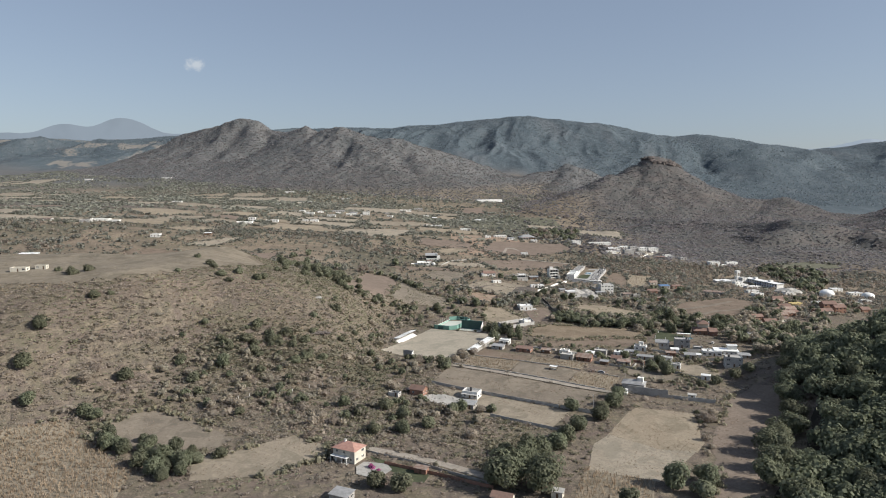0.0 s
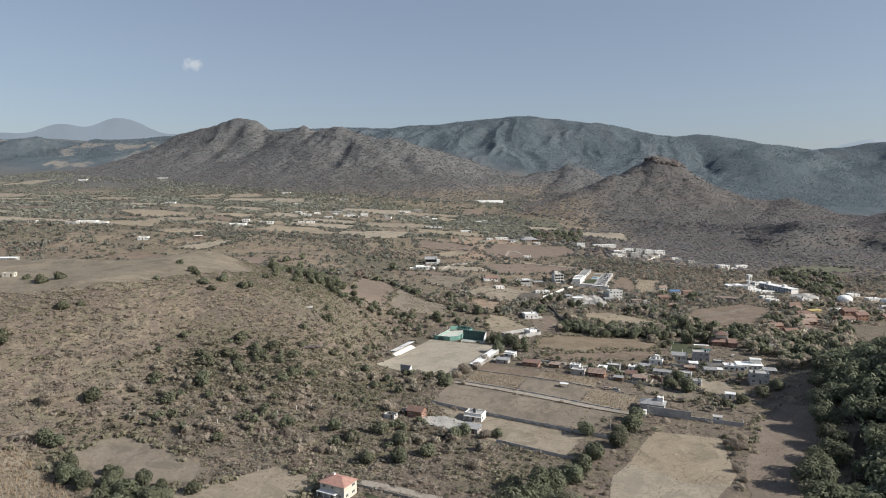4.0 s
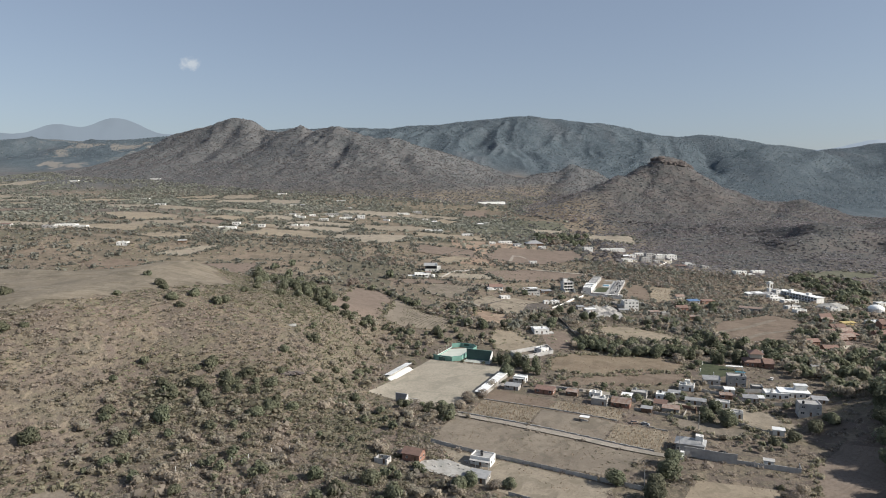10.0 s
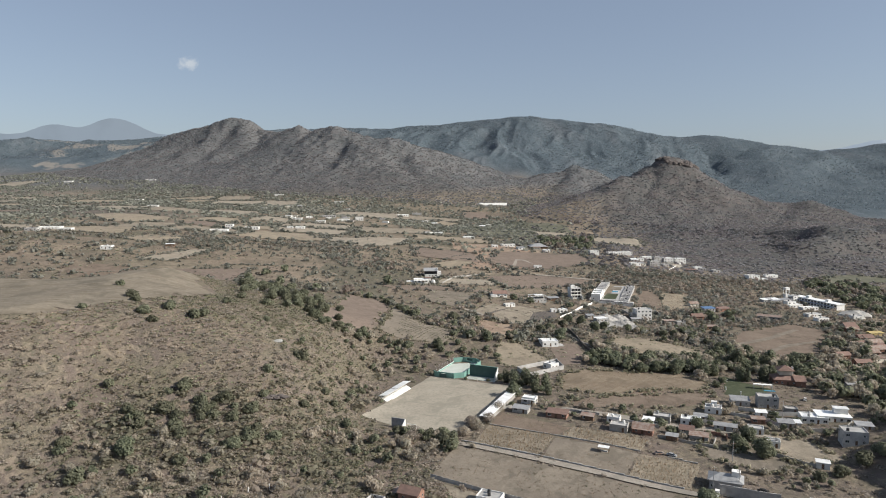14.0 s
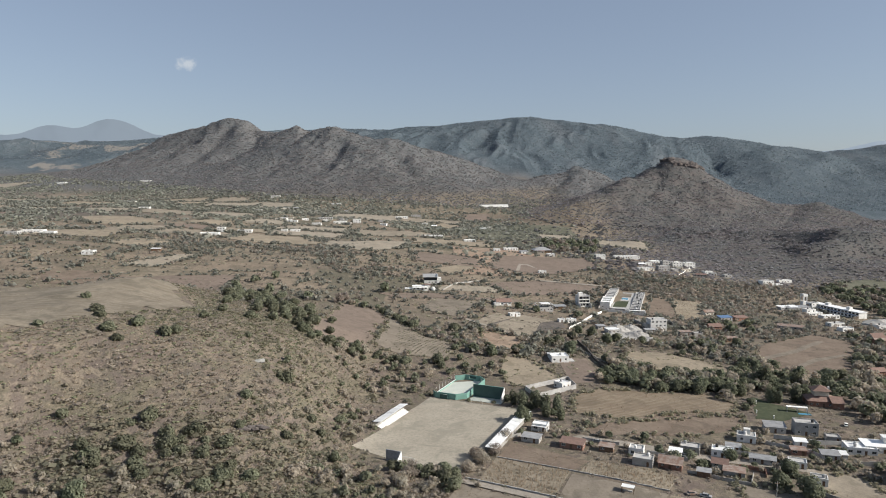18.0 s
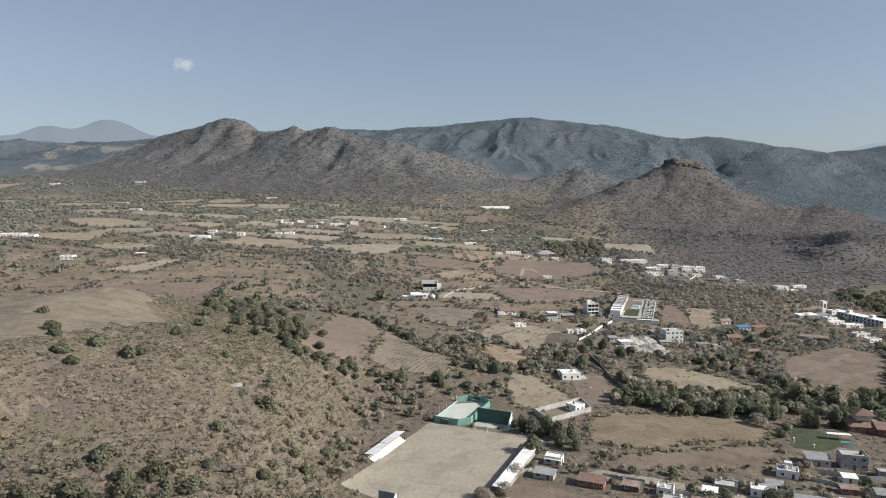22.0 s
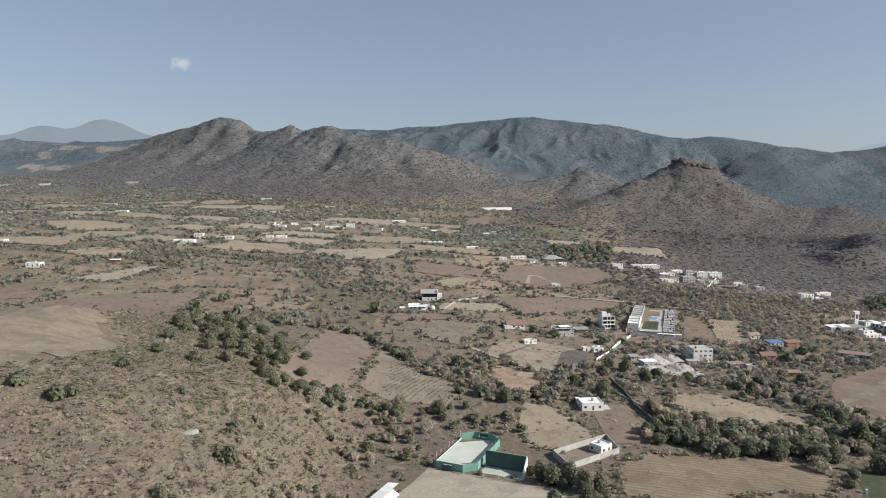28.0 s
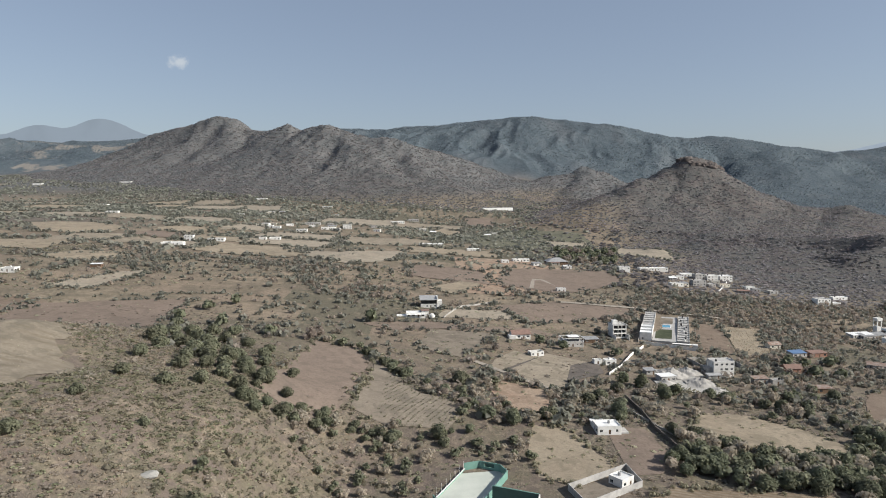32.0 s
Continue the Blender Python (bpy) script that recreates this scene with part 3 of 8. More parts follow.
field([(74, 696), (93, 711), (92, 684), (65, 661)], "dark_soil", "dark grey tilled plot", edge=0.5)
field([(10, 692), (30, 671), (46, 653), (62, 640), (63, 643), (47, 657), (31, 675), (12, 696)], "track", "dusty track between plots", edge=0.4, lift=0.4)
field([(-60, 760), (-10, 780), (30, 780), (60, 790), (90, 770), (40, 770), (0, 765), (-40, 745)], "red_soil", "reddish strip of dry grass along a hedge", edge=3)
field([(208, 857), (227, 853), (211, 789), (201, 757), (176, 764)], "brown", "brown tilled field beside townhouses", edge=1)
field([(228.5, 852), (260, 853), (240, 799), (232, 766), (203, 756), (213, 791)], "gold", "yellow maize field", edge=1)
field([(126, 690), (135, 699), (151, 686), (158, 650), (140, 654), (119, 663)], "rubble", "pale heap yard of gravel and rubble", edge=2)
field([(-342, 693), (-259, 667), (-176, 590), (-140, 540), (-138, 505), (-156, 478), (-180, 447), (-200, 427), (-222, 420), (-290, 416), (-380, 470)], "slope", "dry grazed pasture on the hill top", edge=12, kind="pasture")
field([(-304, 796), (-278, 847), (-253, 876), (-251, 850), (-269, 798)], "pale", "pale cut field on the plateau", edge=2)
field([(-378, 913), (-354, 955), (-305, 945), (-316, 897), (-330, 889)], "gold", "golden field beside an orchard", edge=2)
field([(-566, 1205), (-497, 1277), (-422, 1194), (-413, 1123), (-483, 1094)], "gold", "golden far field between tree lines", edge=4)
field([(-190, 1106), (-127, 1087), (-55, 1153), (-51, 1079), (-101, 994), (-150, 1040)], "pale", "pale stony field with scattered trees", edge=4)
field([(-289, 744), (-189, 789), (-183, 738), (-175, 640), (-240, 661), (-282, 703)], "red_soil", "reddish brown open slope", edge=4)
field([(-18, 920), (28, 980), (33, 952), (7, 899)], "gold", "small dry field on the valley floor", edge=2)
field([(48, 972), (68, 1064), (192, 1093), (192, 1027), (108, 934)], "red_soil", "wide reddish field on the valley floor", edge=4)
field([(40, 856), (103, 894), (162, 892), (154, 858), (60, 800)], "red_soil", "reddish fallow land below the town houses", edge=3)
field([(-30, 1549), (36, 1504), (3, 1352)], "gold", "far golden field", edge=4)
field([(272, 1381), (352, 1348), (328, 1267), (250, 1286)], "pale", "pale terraced field at the hill's foot", edge=3)
field([(198, 600), (238, 668), (300, 718), (317, 689), (258, 592), (223, 582)], "brown", "open brown ground with worn paths", edge=3)
field([(205, 612), (240, 640), (290, 690), (293, 686), (243, 635), (208, 607)], "fallow", "pale footpath across open ground", edge=1, lift=0.5, kind="path")
field([(225, 596), (246, 618), (280, 640), (282, 636), (249, 613), (228, 593)], "fallow", "worn footpath across open ground", edge=1, lift=0.5, kind="path")
field([(169, 535), (173, 522), (187, 506), (166, 493), (154, 497)], "lawn", "green watered lawn of a villa garden", edge=0.8, kind="lawn")
field([(112, 428), (128, 415), (141, 420), (146, 402), (133, 396), (112, 410)], "fallow", "dry yard behind a concrete house", edge=1)
field([(148, 438), (166, 428), (172, 410), (150, 402), (142, 424)], "stubble", "dry grass paddock beside a wall", edge=1)
field([(506, 1051), (569, 1091), (610, 1068), (608, 1044), (553, 1032), (503, 1013)], "greenery", "green meadow on the far valley side", edge=5)
field([(60, 1250), (230, 1240), (240, 1480), (90, 1560), (20, 1400)], "greenery", "greener scrub land at the hill's foot", edge=8, grows=True)
M["rusty_grass"] = field_material("rusty_grass", (0.37, 0.222, 0.130), (0.40, 0.28, 0.175), patch=0.03)
field([(30, 657), (50, 644), (49, 612), (31, 611), (22, 638)], "rusty_grass", "reddish dry grass between scrub", edge=2)
field([(9, 1131), (85, 1136), (150, 1073), (171, 1009), (63, 907), (18, 911)], "rusty_grass", "wide reddish dry grassland on the valley floor", edge=0.9, lift=0.35, grows=True)
field([(-350, 752), (-329, 762), (-288, 760), (-270, 751), (-291, 717), (-324, 711)], "brown", "brown tilled field on the plateau", edge=2)
field([(100, 886), (139, 888), (171, 891), (205, 884), (240, 880), (241, 885), (206, 889), (171, 897), (139, 894), (100, 892)], "track", "pale dirt road behind the townhouses", edge=0.6, lift=0.7, kind="road")
FAR_TONES = ("gold", "pale", "stubble", "pale", "gold", "red_soil")


def valley_base(x, y):
    return np.interp(y, VALLEY_Y, VALLEY_Z) + np.interp(y, CROSS_Y, CROSS_K) * 500 * np.tanh(np.asarray(x) / 500) - 75 * smooth(450, 1500, np.asarray(x, float)) * smooth(1150, 2300, np.asarray(y, float))


# the plain is parcelled out in ragged rows of fields and woods
rng = random.Random(11)
row, tone = 960.0, 0
while row < 2330:
    deep = rng.uniform(60, 115) * (1 + (row - 960) / 3000)
    x = -0.64 * row - rng.uniform(0, 60)
    while x < 0.15 * row:
        w = rng.uniform(55, 150)
        cx, cy, lean = x + w / 2, row + deep / 2, rng.uniform(-0.05, 0.16)
        quad = [(x + a * w + rng.uniform(-6, 6), row + b * deep + (x + a * w) * 0.06 + a * w * lean + rng.uniform(-6, 6)) for a, b in ((0.03, 0.04), (0.97, 0.05), (0.96, 0.95), (0.04, 0.96))]
        x += w
        spots = quad + [(cx, cy)]
        if float(fbm(cx, cy, 520, 2, 203)) + rng.uniform(-0.22, 0.22) + 0.25 * float(bump(cx, cy, -650, 1620, 300, 110, 0, 3)) > 0.24 or any(float(height(*p) - valley_base(*p)) > 11 for p in spots) or any(bool(inside(c, *p)) for c in CLEAR for p in spots):
            continue
        tone += 1
        field(quad, FAR_TONES[(tone * 5 + rng.randrange(3)) % 6], "far dry field among tree lines", edge=6)
    row += deep
# ---------------------------------------------------------------- solid helpers
def box(bm, x0, x1, y0, y1, z0, z1):
    vs = [bm.verts.new(p) for p in ((x0, y0, z0), (x1, y0, z0), (x1, y1, z0), (x0, y1, z0), (x0, y0, z1), (x1, y0, z1), (x1, y1, z1), (x0, y1, z1))]
    for f in ((0, 3, 2, 1), (4, 5, 6, 7), (0, 1, 5, 4), (1, 2, 6, 5), (2, 3, 7, 6), (3, 0, 4, 7)):
        bm.faces.new([vs[i] for i in f])


def boxes(*rows):
    bm = bmesh.new()
    for r in rows:
        box(bm, *r)
    return bm


def prism(bm, outline, z0, z1):
    """An upright prism over a plan outline that runs anticlockwise."""
    low = [bm.verts.new((x, y, z0)) for x, y in outline]
    top = [bm.verts.new((x, y, z1)) for x, y in outline]
    bm.faces.new(low[::-1])
    bm.faces.new(top)
    for i in range(len(low)):
        j = (i + 1) % len(low)
        bm.faces.new((low[i], low[j], top[j], top[i]))


def solid(bm, quad, thick):
    """A sloping slab over four corners, thick downwards."""
    top = [bm.verts.new(p) for p in quad]
    low = [bm.verts.new((p[0], p[1], p[2] - thick)) for p in quad]
    bm.faces.new(top)
    bm.faces.new(low[::-1])
    for i in range(4):
        j = (i + 1) % 4
        bm.faces.new((top[j], top[i], low[i], low[j]))


def tube(bm, x, y, z0, z1, r0, r1=None, n=10):
    r1 = r0 if r1 is None else r1
    prev = None
    for z, r in ((z0, r0), (z1, r1)):
        ring = [bm.verts.new((x + r * math.cos(2 * math.pi * k / n), y + r * math.sin(2 * math.pi * k / n), z)) for k in range(n)]
        if prev:
            for k in range(n):
                bm.faces.new((prev[k], prev[(k + 1) % n], ring[(k + 1) % n], ring[k]))
            bm.faces.new(ring)
        else:
            bm.faces.new(ring[::-1])
        prev = ring


def root(name, x, y, turn=0.0, label="", category="", group="", z=None):
    ob = new(name)
    ob.empty_display_size = 0.5
    ob.location = (x, y, float(ground_z(x, y)) if z is None else z)
    ob.rotation_euler = (0, 0, radians(turn))
    return tagged(ob, label, category, group)


def run_of_wall(bm, p, q, z0, z1, thick, holes=()):
    """A wall from p to q in plan with openings (start, end, low, high) that go through it."""
    dx, dy = q[0] - p[0], q[1] - p[1]
    length = math.hypot(dx, dy)
    ux, uy = dx / length, dy / length
    xs = sorted({0.0, length, *[v for h in holes for v in h[:2]]})
    zs = sorted({z0, z1, *[v for h in holes for v in h[2:]]})
    for a, b in zip(xs, xs[1:]):
        start = None
        cells = [(c, d) for c, d in zip(zs, zs[1:]) if not any(h[0] < (a + b) / 2 < h[1] and h[2] < (c + d) / 2 < h[3] for h in holes)]
        merged = []
        for c, d in cells:
            if merged and abs(merged[-1][1] - c) < 1e-6:
                merged[-1][1] = d
            else:
                merged.append([c, d])
        for c, d in merged:
            nx, ny = -uy * thick, ux * thick
            ps = [(p[0] + ux * a, p[1] + uy * a), (p[0] + ux * b, p[1] + uy * b)]
            prism(bm, [ps[0], ps[1], (ps[1][0] + nx, ps[1][1] + ny), (ps[0][0] + nx, ps[0][1] + ny)], c, d)


def window(parent, p, q, hole, thick, fine=True, frame="white", pane="glass", kind="window"):
    """Frame and pane in the middle of a wall from p to q."""
    dx, dy = q[0] - p[0], q[1] - p[1]
    length = math.hypot(dx, dy)
    ux, uy = dx / length, dy / length
    a, b, c, d = hole

    def slab(bm, s0, s1, z0, z1, t0, t1):
        prism(bm, [(p[0] + ux * s0 - uy * t0, p[1] + uy * s0 + ux * t0), (p[0] + ux * s1 - uy * t0, p[1] + uy * s1 + ux * t0),
                   (p[0] + ux * s1 - uy * t1, p[1] + uy * s1 + ux * t1), (p[0] + ux * s0 - uy * t1, p[1] + uy * s0 + ux * t1)], z0, z1)

    if fine:
        bm = bmesh.new()
        w = 0.09
        for s0, s1, z0, z1 in ((a, a + w, c, d), (b - w, b, c, d), (a + w, b - w, d - w, d), (a + w, b - w, c, c + w), ((a + b) / 2 - 0.04, (a + b) / 2 + 0.04, c + w, d - w)):
            slab(bm, s0, s1, z0, z1, thick * 0.25, thick * 0.6)
        holder = part(kind, bm, frame, parent)
        bm = bmesh.new()
        slab(bm, a + w, b - w, c + w, d - w, thick * 0.42, thick * 0.5)
        part("pane" if kind == "window" else "leaf", bm, pane, holder)
    else:
        bm = bmesh.new()
        slab(bm, a, b, c, d, thick * 0.42, thick * 0.55)
        part(kind, bm, pane, parent)


def tank(parent, x, y, z, material="tank"):
    bm = bmesh.new()
    tube(bm, x, y, z, z + 1.2, 0.62, 0.62, 12)
    tube(bm, x, y, z + 1.2, z + 1.45, 0.62, 0.22, 12)
    part("water_tank", bm, material, parent)


def house(x, y, turn, w, d, storeys=1, wall="white", roof="flat", cover="concrete", label="", fine=True, seed=0, tanks=1, group="", storey=2.9,
          parapet=0.45, name="house", openings=None, category="house", porch=0):
    """A house with the front along its local -y side, w wide and d deep."""
    r = random.Random(seed * 77 + int(x * 3) + int(y))
    ob = root(name, x, y, turn, label, category, group)
    h, t = storeys * storey, 0.25
    corners = [(-w / 2, -d / 2), (w / 2, -d / 2), (w / 2, d / 2), (-w / 2, d / 2)]
    bm = bmesh.new()
    todo = []
    top = h + (parapet if roof == "flat" else 0)
    for k in range(4):
        p, q = corners[k], corners[(k + 1) % 4]
        length = w if k % 2 == 0 else d
        n = max(1, int(length / (2.9 if fine else 3.6)))
        holes = []
        for s in range(storeys):
            for i in range(n):
                mid = (i + 0.5) * length / n + r.uniform(-0.2, 0.2)
                if s == 0 and k == 0 and i == n // 2:
                    holes.append((mid - 0.5, mid + 0.5, 0.02, 2.1, "door"))
                elif r.random() < (0.8 if k in (0, 1) else 0.4):
                    half = r.choice((0.55, 0.7, 0.9))
                    holes.append((mid - half, mid + half, s * storey + 0.95, s * storey + 2.15, "window"))
        a, b = (p, q) if k % 2 == 0 else ((p[0], p[1] + t), (q[0], q[1] - t)) if k == 1 else ((p[0], p[1] - t), (q[0], q[1] + t))
        if k % 2:
            holes = [(h0 - t, h1 - t, z0, z1, kd) for h0, h1, z0, z1, kd in holes if h0 - t > 0.1 and h1 - t < length - 2 * t - 0.1]
        run_of_wall(bm, a, b, -1.6, top, t, [hh[:4] for hh in holes])
        todo += [(a, b, hh) for hh in holes]
    bmesh.ops.remove_doubles(bm, verts=bm.verts[:], dist=0.002)
    part("wall", bm, wall, ob)
    for a, b, hh in todo:
        window(ob, a, b, hh[:4], t, fine, "wood" if hh[4] == "door" else "white" if wall != "white" else "grey_sheet", "wood" if hh[4] == "door" else "glass", hh[4])
    if roof == "flat":
        part("roof", boxes((-w / 2 + t, w / 2 - t, -d / 2 + t, d / 2 - t, h - 0.2, h)), cover, ob)
    elif roof == "bare":
        part("floor_slab", boxes((-w / 2 + t, w / 2 - t, -d / 2 + t, d / 2 - t, 0.0, 0.12)), "concrete", ob)
    elif roof == "slab":
        part("roof", boxes((-w / 2 - 0.35, w / 2 + 0.35, -d / 2 - 0.35, d / 2 + 0.35, h, h + 0.22)), cover, ob)
    elif roof == "shed":
        bm = bmesh.new()
        e, rise = 0.4, 0.1 * d
        solid(bm, [(-w / 2 - e, -d / 2 - e, h + 0.1), (w / 2 + e, -d / 2 - e, h + 0.1), (w / 2 + e, d / 2 + e, h + 0.1 + rise), (-w / 2 - e, d / 2 + e, h + 0.1 + rise)], 0.08)
        part("roof", bm, cover, ob)
        part("gable", boxes((-w / 2 + 0.01, w / 2 - 0.01, d / 2 - t, d / 2 - 0.01, h, h + rise * 0.9)), wall, ob)
    elif roof == "gable":
        e, rise = 0.5, 0.3 * d
        for name_, sy in (("roof", -1), ("roof", 1)):
            bm = bmesh.new()
            quad = [(-w / 2 - e, sy * (d / 2 + e), h - 0.3 * e + 0.08), (w / 2 + e, sy * (d / 2 + e), h - 0.3 * e + 0.08), (w / 2 + e, 0, h + rise + 0.08), (-w / 2 - e, 0, h + rise + 0.08)]
            solid(bm, quad if sy < 0 else quad[::-1], 0.1)
            part(name_, bm, cover, ob)
        for sx in (-w / 2, w / 2 - t):
            bm = bmesh.new()
            va = [bm.verts.new((sx + o, py, pz)) for o in (0, t) for py, pz in ((-d / 2, h), (d / 2, h), (0, h + rise - 0.05))]
            bm.faces.new((va[0], va[2], va[1])), bm.faces.new((va[3], va[4], va[5]))
            for i, j in ((0, 1), (1, 2), (2, 0)):
                bm.faces.new((va[i], va[j], va[j + 3], va[i + 3]))
            part("gable", bm, wall, ob)
    elif roof == "hip":
        e, rise = 0.6, 0.24 * min(w, d)
        bm = bmesh.new()
        base = [bm.verts.new(p) for p in ((-w / 2 - e, -d / 2 - e, h), (w / 2 + e, -d / 2 - e, h), (w / 2 + e, d / 2 + e, h), (-w / 2 - e, d / 2 + e, h))]
        half = max(0.2, (w - d) / 2) if w > d else 0.2
        ends = [bm.verts.new((-half, 0, h + rise)), bm.verts.new((half, 0, h + rise))]
        for f in ((base[0], base[1], ends[1], ends[0]), (base[1], base[2], ends[1]), (base[2], base[3], ends[0], ends[1]), (base[3], base[0], ends[0]), base[::-1]):
            bm.faces.new(f)
        part("roof", bm, cover, ob)
    if porch:
        part("porch_roof", boxes((-w / 2, w / 2, -d / 2 - porch, -d / 2, 2.45, 2.6)), cover, ob)
        for k in range(max(2, int(w / 3)) + 1):
            px = -w / 2 + 0.15 + k * (w - 0.3) / max(2, int(w / 3))
            part("post", boxes((px - 0.1, px + 0.1, -d / 2 - porch + 0.1, -d / 2 - porch + 0.3, -0.6, 2.45)), wall, ob)
    if roof in ("flat", "slab"):
        for k in range(tanks):
            tank(ob, r.uniform(-w / 3, w / 3), r.uniform(-d / 4, d / 3), h + (0.0 if roof == "flat" else 0.22), r.choice(("tank", "tank", "white", "grey_sheet")))
    return ob


def enclosure(outline, high, material, label, thick=0.2, name="boundary_wall", closed=True, pillar=0.0, z=None):
    """A garden wall round a plan outline, each side a part that steps with the ground."""
    ob = root(name, *outline[0], 0, label, "wall", z=z)
    ox, oy, oz = ob.location
    ring = list(zip(outline, outline[1:] + outline[:1])) if closed else list(zip(outline, outline[1:]))
    for (x0, y0), (x1, y1) in ring:
        n = max(1, round(math.hypot(x1 - x0, y1 - y0) / 6))
        for k in range(n):
            a, b = k / n, (k + 1) / n
            p, q = (x0 + (x1 - x0) * a, y0 + (y1 - y0) * a), (x0 + (x1 - x0) * b, y0 + (y1 - y0) * b)
            zz = float(ground_z((p[0] + q[0]) / 2, (p[1] + q[1]) / 2)) - oz
            bm = bmesh.new()
            run_of_wall(bm, (p[0] - ox, p[1] - oy), (q[0] - ox, q[1] - oy), zz - 0.8, zz + high, thick)
            part("wall_panel", bm, material, ob)
            if pillar:
                part("pillar", boxes((p[0] - ox - 0.17, p[0] - ox + 0.17, p[1] - oy - 0.17, p[1] - oy + 0.17, zz - 0.6, zz + high + pillar)), material, ob)
    return ob


def keep_clear(x, y, turn, w, d, margin=1.5):
    c, s = math.cos(radians(turn)), math.sin(radians(turn))
    w, d = w / 2 + margin, d / 2 + margin
    CLEAR.append([(x + a * w * c - b * d * s, y + a * w * s + b * d * c) for a, b in ((-1, -1), (1, -1), (1, 1), (-1, 1))])
# ---------------------------------------------------------------- sports ground
def grandstand():
    x, y = at(-2.8, -40)
    ob = root("grandstand", x, y, TURN, "white grandstand with stepped concrete seats and a sheet metal roof", "grandstand", z=0.05)
    for k in range(4):
        part("bench_step", boxes((1.7 - 0.85 * k, 2.55 - 0.85 * k, -13.6, 13.6, -0.4, 0.42 + 0.42 * k)), "white", ob)
    part("back_wall", boxes((-2.15, -1.7, -13.8, 13.8, -0.4, 2.4)), "block", ob)
    for k in range(5):
        v = -13.4 + k * 6.7
        part("post", boxes((-1.66, -1.5, v - 0.1, v + 0.1, 1.68, 3.75)), "white", ob)
    for a, b, drop in ((-14.2, -1.2, 0.12), (-1.0, 6.2, 0.0), (6.4, 14.2, 0.08)):
        bm = bmesh.new()
        solid(bm, [(-2.6, a, 3.75 - drop), (1.9, a, 4.25 - drop), (1.9, b, 4.25 - drop), (-2.6, b, 3.75 - drop)], 0.07)
        part("roof_sheet", bm, "tin", ob)
    keep_clear(x, y, TURN, 7, 30, 0.5)


def long_roof():
    x, y = at(55.4, -34.5)
    ob = root("roofed_stand", x, y, TURN, "long white sheet metal roof over a low stand beside the pitch", "stand", z=0.05)
    part("bench", boxes((-1.9, -1.1, -25, 25.5, -0.4, 0.45)), "concrete", ob)
    part("bench", boxes((-1.1, -0.3, -25, 25.5, -0.4, 0.85)), "concrete", ob)
    part("back_wall", boxes((1.7, 1.95, -25.5, 26, -1.2, 2.3)), "block", ob)
    for k in range(9):
        v = -25 + k * 6.25
        part("post", boxes((-2.2, -2.05, v - 0.08, v + 0.08, -0.4, 3.0)), "grey_sheet", ob)
    for k in range(6):
        a = -26 + k * 8.75
        bm = bmesh.new()
        solid(bm, [(-2.6, a, 3.05), (2.5, a, 2.65), (2.5, a + 8.6, 2.65), (-2.6, a + 8.6, 3.05)], 0.06)
        part("roof_sheet", bm, "tin", ob)
    keep_clear(x, y, TURN, 6, 53, 0.3)


def goal(u, v, turn):
    x, y = at(u, v)
    ob = root("football_goal", x, y, TURN + turn, "white tubular football goal on worn turf", "goal", "goals of the pitch", z=0.1)
    for s in (-3, 3):
        bm = bmesh.new()
        tube(bm, s, 0, -0.1, 2.2, 0.07, 0.07, 8)
        part("post", bm, "white", ob)
        part("back_stay", boxes((s - 0.04, s + 0.04, 0.07, 1.1, 0.0, 0.07)), "white", ob)
    part("crossbar", boxes((-3.07, 3.07, -0.07, 0.07, 2.2, 2.34)), "white", ob)


def small_wall():
    x, y = at(20.8, -84.6)
    ob = root("practice_wall", x, y, TURN, "small practice wall, dark grey front and white triangular wing", "wall", z=0.0)
    # front coloured dark grey as the side turned from the sun
    part("front_wall", boxes((-3.4, 3.4, 1.2, 1.6, -0.3, 4.6)), "grey_sheet", ob, "dark grey wall, its shade put into the colour")
    bm = bmesh.new()
    va = [bm.verts.new(p) for px in (3.4, 3.75) for p in ((px, 1.6, -0.3), (px, -3.2, -0.3), (px, -3.2, 1.0), (px, 1.6, 4.6))]
    bm.faces.new(va[:4][::-1]), bm.faces.new(va[4:])
    for i in range(4):
        j = (i + 1) % 4
        bm.faces.new((va[i], va[j], va[j + 4], va[i + 4]))
    part("wing_wall", bm, "white", ob, "white triangular wing")
    keep_clear(x, y, TURN, 7, 7, 0.5)


